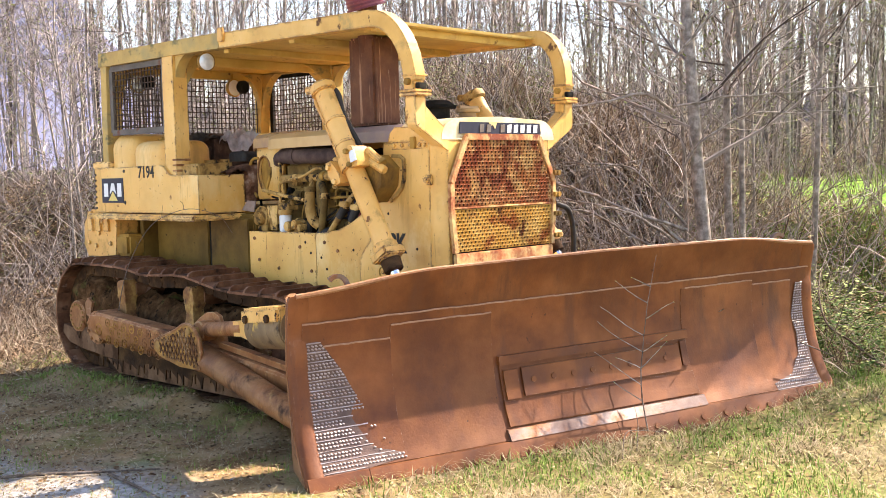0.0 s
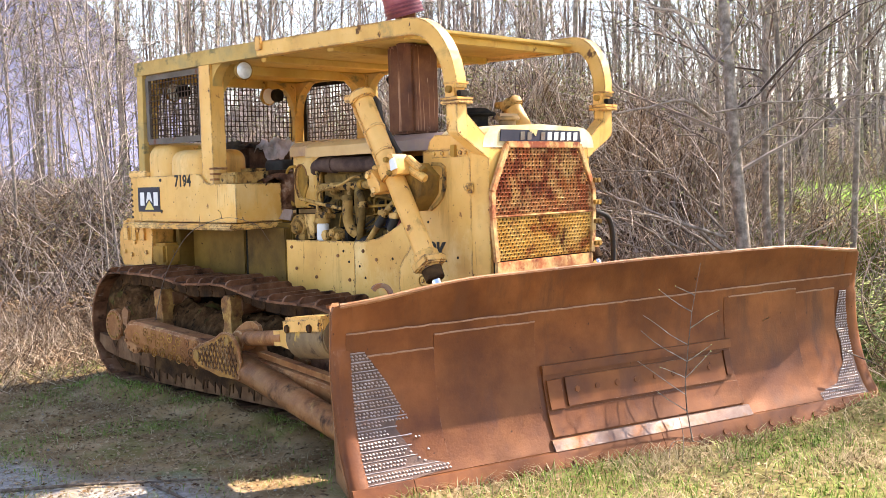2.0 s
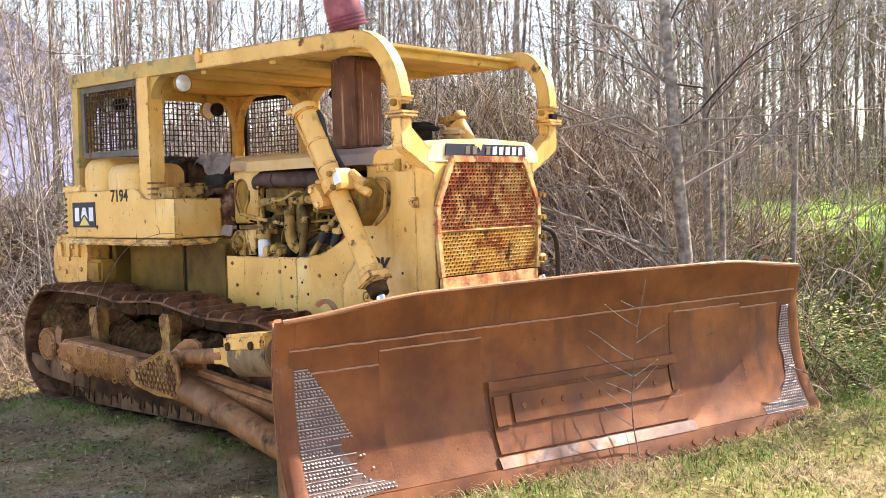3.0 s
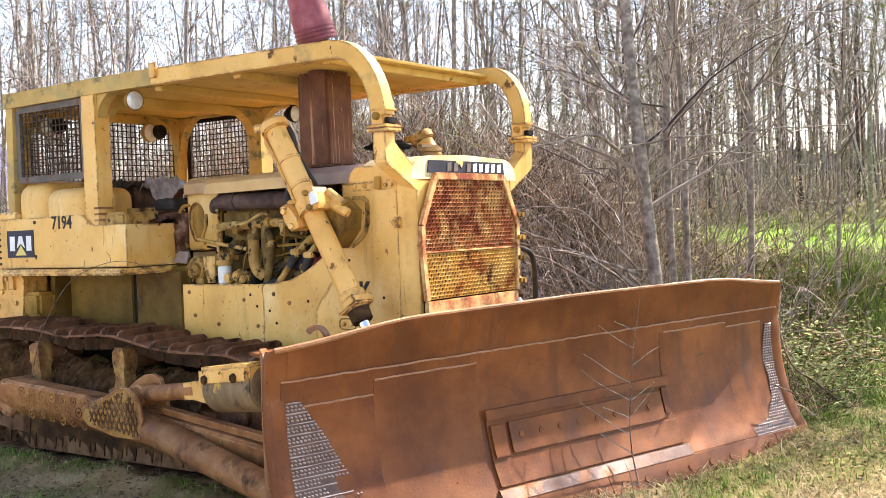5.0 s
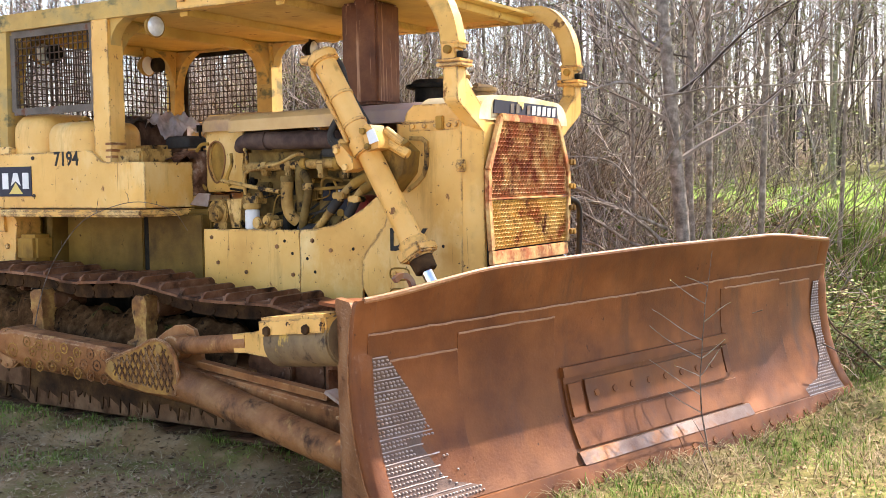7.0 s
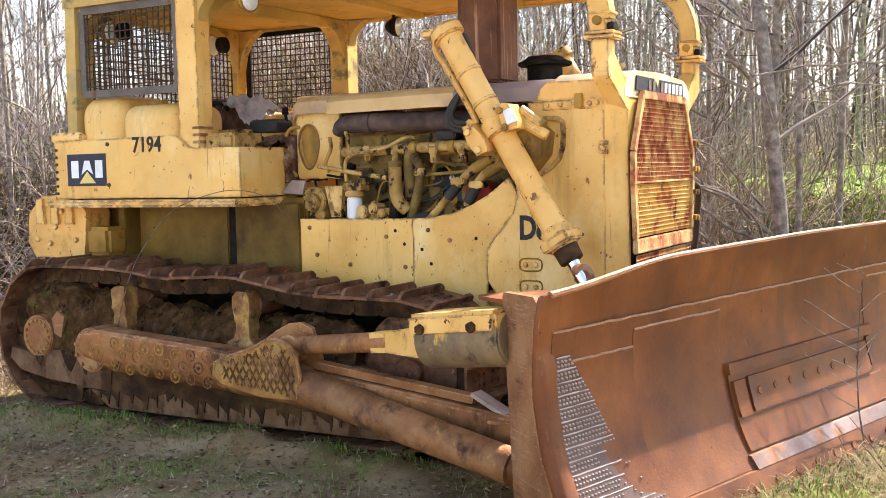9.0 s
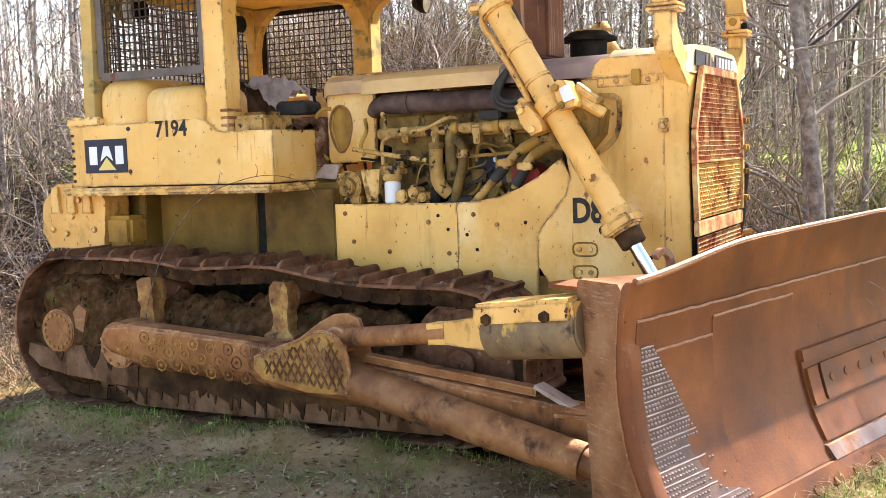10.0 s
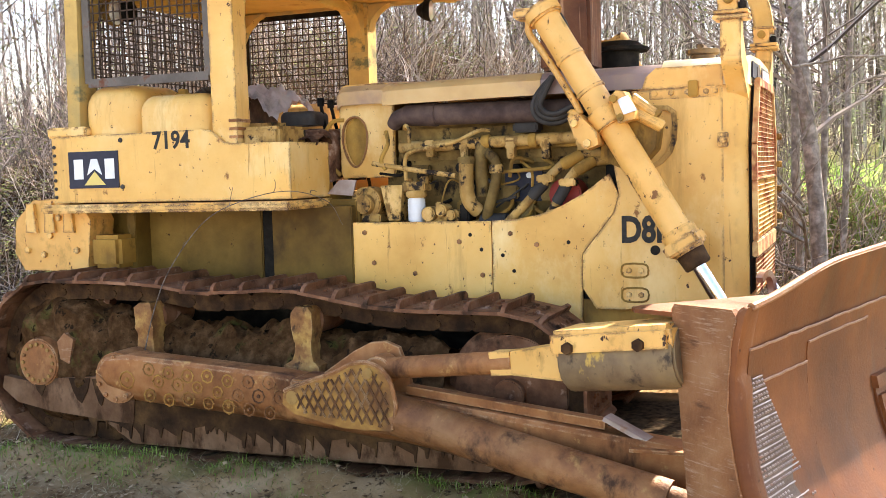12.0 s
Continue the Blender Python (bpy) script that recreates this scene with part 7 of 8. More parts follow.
for i, (x, y, k, size) in enumerate(spots):
    m = pose(x, y, height(x, y), rnd.uniform(-4, 4), rnd.uniform(-4, 4), rnd.uniform(0, 360))
    if i < 5:
        variants[i].matrix_basis = pose(*m.translation, 0, 0, 40 * i)
    else:
        tree = copy_thing(variants[k], m)
        tree.scale = (size, size, size * rnd.uniform(0.9, 1.1))

# far woods, too many to count
verts, faces = [], []
for _ in range(420):
    a, r = radians(rnd.uniform(-20, 64)), rnd.uniform(38, 85)
    x, y = -6.6 + r * math.cos(a), -3.2 + r * math.sin(a)
    tall, z = rnd.uniform(10, 17), height(x, y)
    spine = twig_line(rnd, (x, y, z - 0.3), (0, 0, 1), tall, 0.03, 6, 0, 0.04)
    add_twig(verts, faces, spine, rnd.uniform(0.05, 0.10), 0.015, 4)
    for _ in range(34):
        h = rnd.uniform(0.05, 0.95)
        k = min(5, int(h * 6))
        q = spine[k].lerp(spine[k + 1], h * 6 - k)
        b = rnd.uniform(0, 6.283)
        add_twig(verts, faces, twig_line(rnd, q, (math.cos(b), math.sin(b), rnd.uniform(0.2, 1.2)), rnd.uniform(0.8, 2.4), 0.03, 3, 0, 0.2), 0.011, 0.004, 3)
tagged(raw("far_woods", verts, faces, TWIG, None, "grey-brown leafless woods in the distance"), category="woods", kind="stuff")

verts, faces = [], []
for _ in range(330):
    a, r = radians(rnd.uniform(-24, 24)), rnd.uniform(24, 66)
    x, y = -6.6 + r * math.cos(a), -3.2 + r * math.sin(a)
    if lawn(x, y) > 0.3:
        continue
    tall, z = rnd.uniform(8, 15), height(x, y)
    spine = twig_line(rnd, (x, y, z - 0.3), (rnd.uniform(-0.1, 0.1), rnd.uniform(-0.1, 0.1), 1), tall, 0.03, 7, 0, 0.05)
    add_twig(verts, faces, spine, rnd.uniform(0.03, 0.07), 0.012, 4)
    for _ in range(52):
        h = rnd.uniform(0.03, 0.97)
        k = min(6, int(h * 7))
        q = spine[k].lerp(spine[k + 1], h * 7 - k)
        b = rnd.uniform(0, 6.283)
        add_twig(verts, faces, twig_line(rnd, q, (math.cos(b), math.sin(b), rnd.uniform(0.0, 1.1)), rnd.uniform(0.6, 2.2), 0.03, 3, 0, 0.25), 0.012, 0.004, 3)
tagged(raw("far_woods", verts, faces, TWIG, None, "dense leafless woods behind the lawn"), category="woods", kind="stuff")

# bramble and brushwood on the bank
def brush(name, count, label, lo, hi, smin, smax, mat, length, seed, radius=(0.0045, 0.009), flat=0.5, area=None):
    rnd = random.Random(seed)
    verts, faces = [], []
    made = 0
    while made < count:
        s = rnd.uniform(smin, smax)
        d = bank_start(s) + lo + (hi - lo) * rnd.random()
        x, y = -6.54 + d * V_AWAY[0] + s * V_SIDE[0], -5.46 + d * V_AWAY[1] + s * V_SIDE[1]
        if area:
            x, y = rnd.uniform(*area[:2]), rnd.uniform(*area[2:])
        elif lawn(x, y) > rnd.uniform(0.05, 0.5):
            continue
        if math.hypot(x / 1.5, (y - 2.3) / 3.4) < 1.0 or (not area and y < -0.6 + 0.25 * (3.5 - x)):
            continue
        if noise.noise(Vector((x * 0.55, y * 0.55, seed))) < rnd.uniform(-0.6, 0.25):
            continue
        made += 1
        a = rnd.uniform(0, 6.283)
        way = (math.cos(a) - 0.3, math.sin(a) - 0.3, abs(rnd.gauss(flat, 0.5)) + 0.15)
        ln = rnd.uniform(*length)
        pts = twig_line(rnd, (x, y, height(x, y) - 0.05), way, ln, 0.14, 4, 0.7 * rnd.random(), 0.17)
        r = rnd.uniform(*radius)
        add_twig(verts, faces, pts, r, r * 0.35, 3)
        for _ in range(rnd.randint(1, 3)):
            k = rnd.randint(1, 3)
            w = (pts[k + 1] - pts[k]).normalized() + Vector((rnd.gauss(0, 0.6), rnd.gauss(0, 0.6), rnd.gauss(0.1, 0.5)))
            add_twig(verts, faces, twig_line(rnd, pts[k], w, ln * rnd.uniform(0.2, 0.45), 0.03, 2, 0.2, 0.2), r * 0.6, r * 0.25, 3)
    return tagged(raw(name, verts, faces, mat, None, label), category="brush", kind="stuff")


brush("bramble_bank", 17000, "tangled dry brown bramble canes covering the bank", -0.6, 6.0, -13, 2.4, BRUSH, (0.16, 0.62), 31, (0.0032, 0.008), 0.10)
brush("pale_brushwood", 2300, "pale bare brushwood standing out of the brambles", -0.4, 7.0, -13, 2.6, TWIG, (0.7, 2.0), 32, (0.005, 0.011), 0.9)
brush("thicket", 1500, "fine bare thicket behind the grass", 3.5, 16.0, -6, 12, TWIG, (1.2, 3.2), 34, (0.005, 0.011), 1.6)
brush("right_brushwood", 190, "thin bare shoots on the grassy bank", 0.3, 9.0, 2.5, 12, TWIG, (0.6, 2.4), 33, (0.004, 0.009), 1.2)
brush("leaning_shoots", 130, "crooked leaning shoots between the trees and the lawn", 0.6, 5.0, 2.0, 9, BARK, (1.0, 2.8), 38, (0.006, 0.012), 0.8)
brush("brown_undergrowth", 600, "brown dry undergrowth at the lawn's edge", 0.4, 4.2, 2.4, 7.5, BRUSH, (0.3, 1.1), 39, (0.003, 0.007), 0.5)

brush("dry_undergrowth", 3000, "reddish brown dry undergrowth behind the grey trunks", 0.2, 6.5, 0.3, 3.3, BRUSH, (0.4, 1.3), 35, (0.004, 0.008), 0.5)
brush("dead_limbs", 560, "pale sunlit dead limbs lying in the undergrowth", -0.2, 4.0, -3.5, 3.6, PALE, (0.7, 2.1), 41, (0.006, 0.0125), 0.45)
brush("brown_thicket", 1700, "reddish brown bare thicket under the trees", 2.0, 8.0, -4, 2.8, BRUSH, (0.6, 1.7), 40, (0.004, 0.009), 1.0)
brush("dead_brambles", 2800, "dead bramble canes lying behind the track", 0, 0, 0, 0, BRUSH, (0.2, 0.7), 36, (0.0025, 0.006), 0.2, (-2.6, 1.6, 4.9, 9.5))

brush("alder_shoots", 240, "crooked grey alder shoots round the foot of the trees", 0, 0, 0, 0, BARK, (0.9, 2.3), 37, (0.006, 0.013), 1.0, (2.2, 5.0, -0.5, 2.4))


# grass, litter, ferns, stones
def scatter(count, seed, accept):
    rnd = random.Random(seed)
    done = 0
    while done < count:
        spot = accept(rnd)
        if spot:
            done += 1
            yield rnd, spot[0], spot[1]


def blades(name, count, seed, accept, mat, size, width, lean, label):
    verts, faces = [], []
    for rnd, x, y in scatter(count, seed, accept):
        z = height(x, y)
        a, ln, w = rnd.uniform(0, 6.283), rnd.uniform(*size), rnd.uniform(*width)
        out = rnd.uniform(*lean) * ln
        dx, dy = math.cos(a), math.sin(a)
        sx, sy = -dy * w, dx * w
        up = math.sqrt(max(0.02, 1 - (out / ln) ** 2)) * ln if out < ln else 0.1 * ln
        b = len(verts)
        verts.extend([(x - sx, y - sy, z - 0.01), (x + sx, y + sy, z - 0.01), (x + dx * out * 0.35 + sx * 0.8, y + dy * out * 0.35 + sy * 0.8, z + up * 0.6), (x + dx * out * 0.35 - sx * 0.8, y + dy * out * 0.35 - sy * 0.8, z + up * 0.6), (x + dx * out, y + dy * out, z + up * 0.92)])
        faces.extend([(b, b + 1, b + 2, b + 3), (b + 3, b + 2, b + 4)])
    return tagged(raw(name, verts, faces, mat, None, label, 0), category="grass", kind="stuff")


def under_blade(x, y):
    s = (x - 0.01) * 0.953 + (y + 0.80) * -0.302
    o = (x - 0.01) * -0.302 + (y + 0.80) * -0.953
    return abs(s) < 2.45 and -0.6 < o < 0.34


brush("bramble_tangle", 420, "tangled dry bramble canes beside the blade's end", 0, 0, 0, 0, BRUSH, (0.25, 0.9), 58, (0.0025, 0.006), 0.7, (2.5, 4.6, -1.9, -0.2))


def straw_patch(x, y):
    return noise.fractal(Vector((x * 1.3, y * 1.3, 12)), 0.9, 2.0, 3)


def meadow(rnd):
    x, y = rnd.uniform(-3.2, 8.0), rnd.uniform(-5.2, 1.5)
    d, s = depth_side(x, y)
    if under_blade(x, y) or (x < 1.6 and y > -0.5):
        return None
    front = y < -0.75 - 0.317 * x
    if not front and x < 2.2:
        return None
    keep = ease(-3.4, -1.2, x) * (0.35 + 0.65 * ease(-0.25, 0.3, noise.noise(Vector((x * 1.1, y * 1.1, 2)))))
    return (x, y) if rnd.random() < keep else None


def green_meadow(rnd):
    spot = meadow(rnd)
    return spot if spot and straw_patch(*spot) - 0.10 * spot[0] - 0.25 * ease(0.9, 0.1, -0.80 - 0.317 * spot[0] - spot[1]) < rnd.uniform(-0.15, 0.30) else None


def dry_meadow(rnd):
    spot = meadow(rnd)
    return spot if spot and straw_patch(*spot) - 0.10 * spot[0] > rnd.uniform(-0.35, 0.25) else None


def plateau(rnd):
    d, s = 10.3 + 18 * rnd.random() ** 1.6, rnd.uniform(2.0, 13)
    x, y = -6.54 + d * V_AWAY[0] + s * V_SIDE[0], -5.46 + d * V_AWAY[1] + s * V_SIDE[1]
    return (x, y) if d - bank_start(s) > 0.0 and noise.noise(Vector((x * 0.5, y * 0.5, 9))) > rnd.uniform(-0.5, 0.2) else None


def green_slope(rnd):
    s = rnd.uniform(2.4, 8.5)
    d = bank_start(s) + rnd.uniform(-1.6, 4.0)
    x, y = -6.54 + d * V_AWAY[0] + s * V_SIDE[0], -5.46 + d * V_AWAY[1] + s * V_SIDE[1]
    if under_blade(x, y) or x < 2.0:
        return None
    return (x, y) if noise.noise(Vector((x * 0.9, y * 0.9, 19))) > rnd.uniform(-0.5, 0.35) else None


def yard(rnd):
    x, y = rnd.uniform(-4.6, 0.8), rnd.uniform(-0.6, 10.0)
    if x > -1.3 and y < 4.9:
        return None
    return (x, y) if noise.noise(Vector((x * 1.3, y * 1.3, 5))) > rnd.uniform(-0.1, 0.45) else None


def yard_any(rnd):
    x, y = rnd.uniform(-4.4, 0.8), rnd.uniform(-0.6, 9.0)
    return None if x > -1.38 and y < 4.9 else (x, y)


def track_edge(rnd):
    y = rnd.uniform(-0.2, 4.9)
    x = -1.42 - abs(rnd.gauss(0, 0.22))
    return (x, y) if noise.noise(Vector((x * 2.2, y * 2.2, 6))) > rnd.uniform(0.0, 0.5) else None


blades("grass", 42000, 41, green_meadow, GRASS, (0.04, 0.13), (0.0018, 0.0036), (0.5, 1.0), "fresh green grass before the blade")
blades("straw", 26000, 42, dry_meadow, STRAW, (0.07, 0.24), (0.0016, 0.0036), (0.88, 1.0), "matted pale dry grass among the green")
blades("grass", 14000, 43, plateau, GRASS, (0.06, 0.18), (0.004, 0.008), (0.3, 0.9), "bright green grass on the bank")
blades("grass", 42000, 48, green_slope, GRASS, (0.08, 0.28), (0.0025, 0.005), (0.4, 1.0), "lush green grass and moss on the slope")
blades("straw", 5000, 44, plateau, STRAW, (0.15, 0.4), (0.003, 0.006), (0.5, 1.0), "dead grass tussocks on the bank")
blades("grass", 12000, 45, yard, GRASS, (0.03, 0.085), (0.0014, 0.0028), (0.5, 1.0), "thin short grass on bare earth")
blades("grass", 1700, 46, track_edge, GRASS, (0.02, 0.08), (0.0014, 0.0028), (0.6, 1.0), "grass growing along the track")
blades("straw", 26000, 47, yard_any, STRAW, (0.04, 0.17), (0.0012, 0.0026), (0.93, 1.0), "scattered dry stalks on the earth")


def litter(name, count, seed, accept, mat, size, label, lift=0.02):
    verts, faces = [], []
    for rnd, x, y in scatter(count, seed, accept):
        z = height(x, y) + rnd.uniform(0.002, lift)
        a, r = rnd.uniform(0, 6.283), rnd.uniform(*size)
        tip = rnd.uniform(-0.5, 0.5) * r
        c, s = math.cos(a) * r, math.sin(a) * r
        b = len(verts)
        verts.extend([(x - c, y - s, z), (x - s * 0.55, y + c * 0.55, z + tip), (x + c, y + s, z + rnd.uniform(0, 0.4) * r), (x + s * 0.55, y - c * 0.55, z - tip * 0.4)])
        faces.extend([(b, b + 1, b + 2), (b, b + 2, b + 3)])
    return tagged(raw(name, verts, faces, mat, None, label, 0), category="leaves", kind="stuff")


def anywhere(rnd):
    x, y = rnd.uniform(-5.0, 2.5), rnd.uniform(-3.5, 10.0)
    return None if (x > -1.3 and -0.5 < y < 4.9) or under_blade(x, y) else (x, y)


def on_bank(rnd):
    s = rnd.uniform(-13, 5)
    d = bank_start(s) + rnd.uniform(-0.5, 6.5)
    return (-6.54 + d * V_AWAY[0] + s * V_SIDE[0], -5.46 + d * V_AWAY[1] + s * V_SIDE[1])


def on_bank_far(rnd):
    s = rnd.uniform(-12, 10)
    d = bank_start(s) + rnd.uniform(0.3, 9.0)
    return (-6.54 + d * V_AWAY[0] + s * V_SIDE[0], -5.46 + d * V_AWAY[1] + s * V_SIDE[1])


litter("leaf_litter", 34000, 51, anywhere, LEAFM, (0.008, 0.024), "dead brown leaves lying on the earth")
litter("bank_litter", 60000, 52, on_bank, LEAFM, (0.012, 0.040), "dry leaves caught in the brambles", 0.4)

def in_woods(rnd):
    s, d = rnd.uniform(-12, 12), rnd.uniform(14, 30)
    x, y = -6.54 + d * V_AWAY[0] + s * V_SIDE[0] * d / 14, -5.46 + d * V_AWAY[1] + s * V_SIDE[1] * d / 14
    return (x, y) if d - bank_start(s) > 2.5 and noise.noise(Vector((x * 0.35, y * 0.35, 15))) > rnd.uniform(-0.3, 0.3) else None


litter("spring_leaves", 26000, 53, on_bank_far, BUD, (0.010, 0.028), "small fresh leaves opening among the brush", 1.7)
def on_crest(rnd):
    s = rnd.uniform(-7, 1.5)
    d = bank_start(s) + rnd.uniform(1.0, 6.0)
    x, y = -6.54 + d * V_AWAY[0] + s * V_SIDE[0], -5.46 + d * V_AWAY[1] + s * V_SIDE[1]
    return (x, y) if noise.noise(Vector((x * 0.8, y * 0.8, 25))) > rnd.uniform(0.0, 0.5) else None


litter("spring_leaves", 15000, 55, on_crest, BUD, (0.012, 0.032), "fresh leaves opening along the top of the bank", 1.0)
litter("spring_leaves", 24000, 54, in_woods, BUD, (0.015, 0.035), "haze of opening green leaves in the woods", 5.5)


def blade_end(rnd):
    x, y = rnd.uniform(2.15, 4.2), rnd.uniform(-2.0, -0.2)
    if under_blade(x, y):
        return None
    return (x, y) if noise.noise(Vector((x * 1.6, y * 1.6, 29))) > rnd.uniform(-0.4, 0.4) else None


litter("bramble_leaves", 2600, 56, blade_end, FERN, (0.012, 0.034), "small green bramble leaves beside the blade's end", 0.5)
litter("bramble_leaves", 2600, 57, blade_end, BUD, (0.010, 0.026), "pale new bramble leaves beside the blade's end", 0.8)


def pebbles(rnd):
    x, y = rnd.uniform(-6.2, -2.4), rnd.uniform(-3.0, 5.5)
    return (x, y) if rnd.random() < ease(-2.4, -3.6, x + 0.12 * (y - 1)) + 0.05 else None


verts, faces = [], []
for rnd_p, x, y in scatter(4200, 61, pebbles):
    z, r = height(x, y), 0.005 + 0.016 * rnd_p.random() ** 3
    b = len(verts)
    for dx, dy, dz in ((1, 0, 0), (0, 1, 0), (-1, 0, 0), (0, -1, 0), (0, 0, 0.8), (0, 0, -0.5)):
        q = r * rnd_p.uniform(0.7, 1.2)
        verts.append((x + dx * q, y + dy * q, z + dz * q))
    faces.extend([(b, b + 1, b + 4), (b + 1, b + 2, b + 4), (b + 2, b + 3, b + 4), (b + 3, b, b + 4), (b + 1, b, b + 5), (b + 2, b + 1, b + 5), (b + 3, b + 2, b + 5), (b, b + 3, b + 5)])
tagged(raw("gravel", verts, faces, STONE, None, "loose grey gravel on the track's edge", 30), category="gravel", kind="stuff")


def fern(seed):
    rnd = random.Random(seed)
    verts, faces = [], []
    for k in range(13):
        a = k * 2.4 + rnd.uniform(-0.3, 0.3)
        ln = rnd.uniform(0.35, 0.65)
        pts = twig_line(rnd, (0, 0, 0), (math.cos(a), math.sin(a), rnd.uniform(0.6, 1.3)), ln, 0.0, 8, 0.35, 0.04)
        for i in range(1, 8):
            p, f = pts[i], (pts[i + 1] - pts[i - 1]).normalized()
            side = f.cross(Vector((0, 0, 1))).normalized()
            w = 0.10 * math.sin(math.pi * (0.15 + 0.8 * i / 8))
            for sg in (-1, 1):
                for q in (0.0, 0.5):
                    c = p + f * (q * ln / 8)
                    e = c + side * (sg * w) + f * 0.03 + Vector((0, 0, -0.015))
                    b = len(verts)
                    verts.extend([tuple(c - f * 0.012), tuple(c + f * 0.012), tuple(e)])
                    faces.append((b, b + 1, b + 2))
    return raw("fern", verts, faces, FERN, None, "", 0)


fern_one = tagged(fern(5), "low green sword fern on the bank", "fern", "ferns on the bank")
ferns = [(3.0, -1.15), (3.4, -0.85), (3.9, -1.2), (3.3, -1.6), (4.3, -0.6), (4.8, -1.3), (2.9, -0.6), (5.2, -0.4), (3.7, -0.3)]
fern_one.location = (*ferns[0], height(*ferns[0]))
fern_one.scale = (0.6, 0.6, 0.55)
for k, (x, y) in enumerate(ferns[1:]):
    f2 = copy_thing(fern_one, pose(x, y, height(x, y), 0, 0, 70 * k))

# sapling that stands in front of the blade
rs = random.Random(77)
sap = thing("sapling", "thin bare sapling with a few opening buds before the blade", "sapling", (0.145, -1.24, height(0.145, -1.24)))
verts, faces = [], []
spine = twig_line(rs, (0, 0, -0.1), (-0.16, 0.19, 1), 1.45, 0.02, 12, 0, 0.05)
add_twig(verts, faces, spine, 0.0065, 0.0018, 5)
raw("stem", verts, faces, STICK, sap)
verts, faces, bv, bf = [], [], [], []
for k, (h, side, ln) in enumerate(((3, 1, 0.40), (4, 1, 0.45), (5, -1, 0.30), (6, 1, 0.46), (6, -1, 0.22), (7, 1, 0.40), (8, -1, 0.26), (9, 1, 0.28), (10, 1, 0.16), (5, 1, 0.2))):
    w = LEFT * (side * 0.9) + FORE * rs.uniform(-0.5, 0.5) + Vector((0, 0, 0.55))
    pts = twig_line(rs, spine[h], w, ln, 0.0, 5, 0, 0.06)
    add_twig(verts, faces, pts, 0.0045, 0.002, 3)
    for p in pts[2:]:
        d = 0.0065
        b = len(bv)
        bv.extend([(p.x - d, p.y, p.z), (p.x, p.y + d, p.z + d), (p.x + d, p.y, p.z), (p.x, p.y - d, p.z - d * 0.5)])
        bf.extend([(b, b + 1, b + 2), (b, b + 2, b + 3)])
raw("twigs", verts, faces, BARK, sap)
raw("bud_cluster", bv, bf, BUD, sap, "pale green buds", 0)["kind"] = "stuff"

# fallen sticks on the gravel and dead branches at the blade's foot
def stick(pts, r, label):
    verts, faces = [], []
    line = [Vector((x, y, height(x, y) + z)) for x, y, z in pts]
    add_twig(verts, faces, curve_points(line, 4), r, r * 0.4, 6)
    return tagged(raw("fallen_stick", verts, faces, STICK, None, label), category="stick", group="fallen sticks")


stick([(-3.75, 1.62, 0.015), (-3.3, 1.30, 0.02), (-2.95, 1.02, 0.018), (-2.70, 0.80, 0.012)], 0.014, "long crooked fallen stick on the gravel")
stick([(-2.98, 0.98, 0.012), (-3.02, 0.65, 0.015), (-3.05, 0.25, 0.01)], 0.014, "short dark fallen stick beside a longer one")
stick([(-0.55, -1.45, 0.01), (-0.25, -1.28, 0.10), (0.05, -1.22, 0.05), (0.25, -1.30, 0.02)], 0.0045, "pale broken twig leaning on the blade")
stick([(-0.30, -1.40, 0.0), (-0.05, -1.25, 0.12), (0.1, -1.12, 0.22)], 0.004, "thin dead twig at the blade's foot")
stick([(2.9, -1.9, 0.02), (2.6, -1.7, 0.28), (2.45, -1.55, 0.45), (2.75, -1.35, 0.75), (3.3, -1.2, 1.0)], 0.012, "bent pale branch beside the blade's end")
stick([(1.75, -1.62, 0.42), (1.9, -1.70, 0.33), (2.1, -1.78, 0.22), (2.3, -1.8, 0.05)], 0.006, "thin dry twig across the blade's corner")

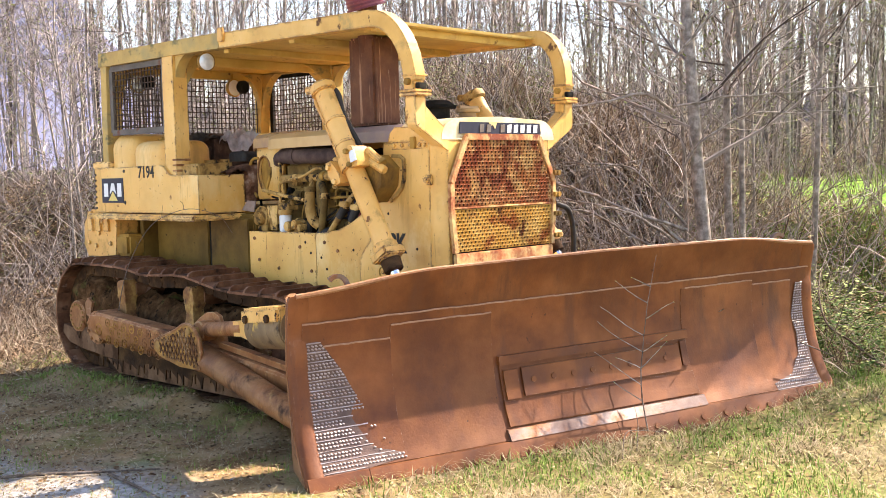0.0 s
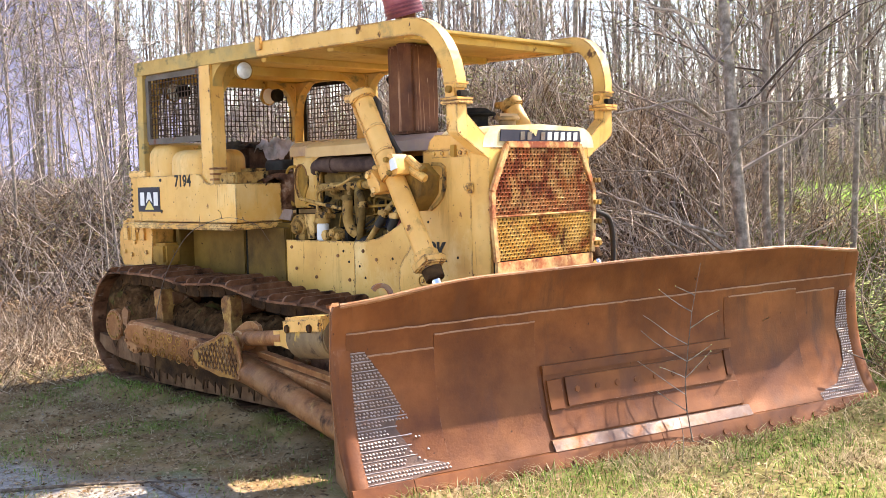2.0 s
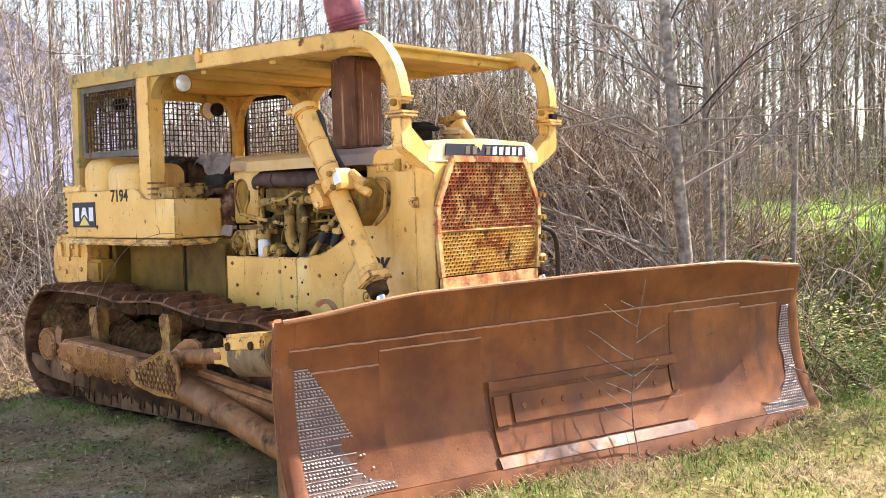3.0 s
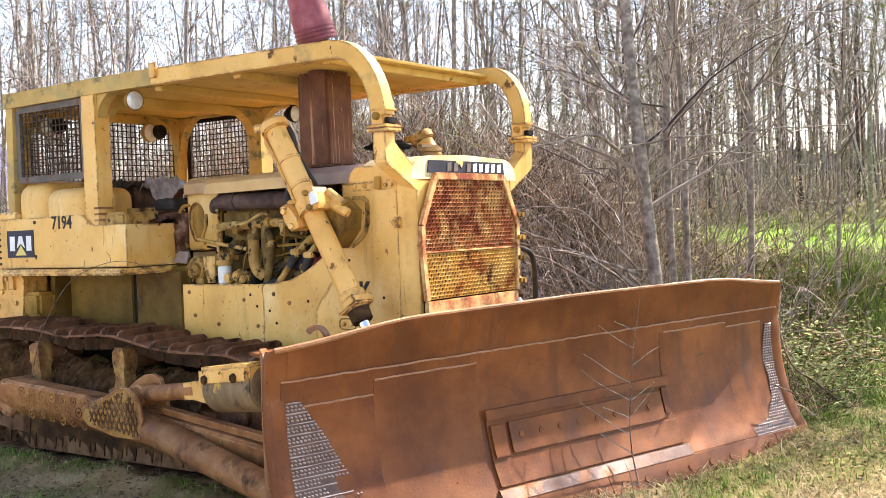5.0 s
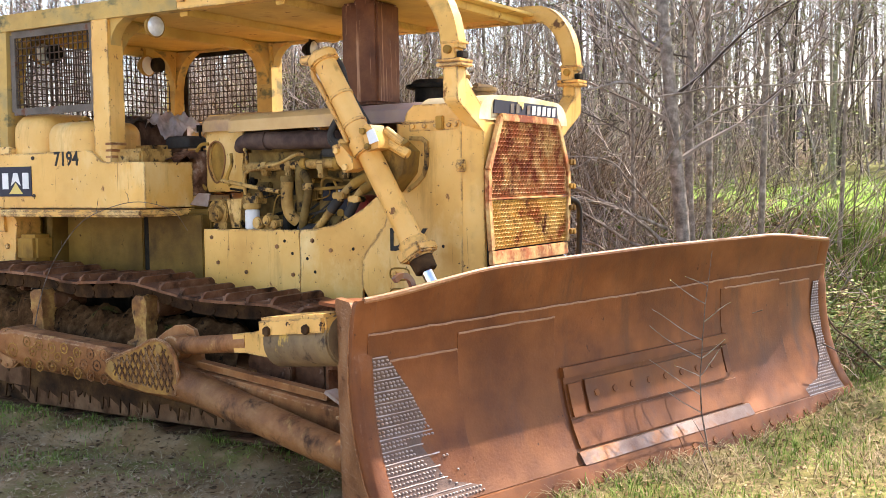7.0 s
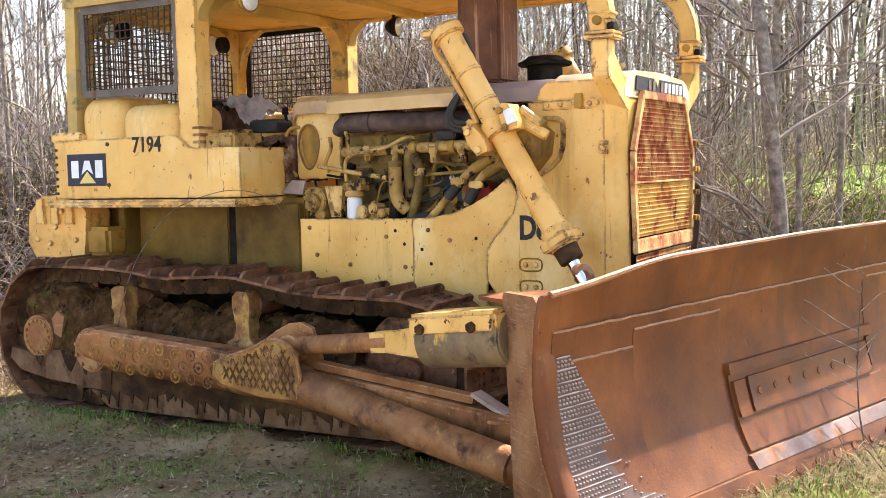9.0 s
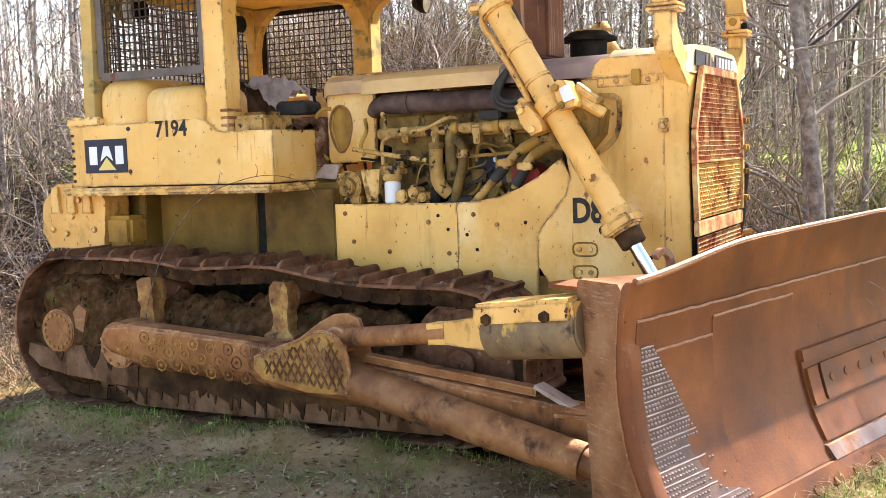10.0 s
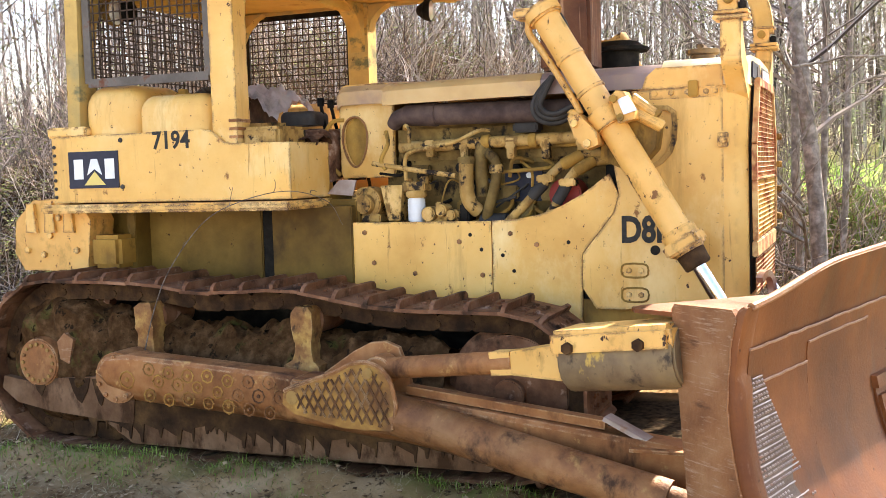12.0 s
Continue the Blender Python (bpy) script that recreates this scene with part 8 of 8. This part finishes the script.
stick([(2.5, -1.05, 0.95), (2.15, -1.35, 1.36), (1.85, -1.42, 1.385), (1.55, -1.38, 1.36), (1.2, -1.30, 1.33)], 0.006, "pale budding shoot arching over the blade's corner")
stick([(2.75, -1.0, 0.6), (2.45, -1.35, 1.28), (2.2, -1.55, 1.30), (1.9, -1.65, 1.22)], 0.005, "thin pale shoot beside the blade's corner")
stick([(2.6, -1.45, 0.05), (2.35, -1.75, 0.62), (2.0, -1.85, 0.78), (1.6, -1.80, 0.88)], 0.005, "pale bramble cane leaning before the blade")

# far hill and wooded rise under the sky
def far_slope(name, az0, az1, crest, mat, label, n=60, ragged=0.0):
    verts, faces = [], []
    for i in range(n):
        q = 60 * i / n
        a = radians(az0 + (az1 - az0) * i / (n - 1))
        top = crest(q) + 4 * noise.noise(Vector((q * 0.3, 0, 4))) + ragged * noise.fractal(Vector((q * 3.1, 5, 2)), 0.6, 2.2, 4)
        for r, z in ((240, -6), (300, top * 0.45), (312, top)):
            verts.append((r * math.cos(a), r * math.sin(a), z))
    for i in range(n - 1):
        for k in range(2):
            b = i * 3 + k
            faces.append((b, b + 3, b + 4, b + 1))
    return tagged(raw(name, verts, faces, mat, None, label), category="hill", kind="structure")


far_slope("far_hill", 53, 110, lambda i: (49 + 16 * math.sin(i * 0.11 + 0.8)) * ease(-1, 14, i), HILL, "wooded hill in the far distance, its colour blue-grey with haze")
far_slope("wooded_rise", -34, 58, lambda i: 23 + 3 * math.sin(i * 0.33), RISE, "grey-brown leafless wooded rise in the distance", 900, 9.0)

# bramble stem that has grown up past the track
stem = curve_points([(-1.40, 3.56, 0.62), (-1.38, 3.47, 0.95), (-1.34, 3.36, 1.22), (-1.28, 3.14, 1.50), (-1.22, 2.90, 1.62), (-1.16, 2.62, 1.67), (-1.0, 2.45, 1.60), (-0.9, 2.40, 1.45)], 6)
verts, faces = [], []
add_twig(verts, faces, stem, 0.0045, 0.002, 5)
for k in (14, 22, 28, 33):
    add_twig(verts, faces, twig_line(random.Random(k), stem[k], (-0.4, -0.5, 0.6), 0.12, 0, 3, 0, 0.3), 0.003, 0.0015, 3)
tagged(raw("bramble_stem", verts, faces, STICK, None, "dry bramble stem climbing over the track"), category="bramble")
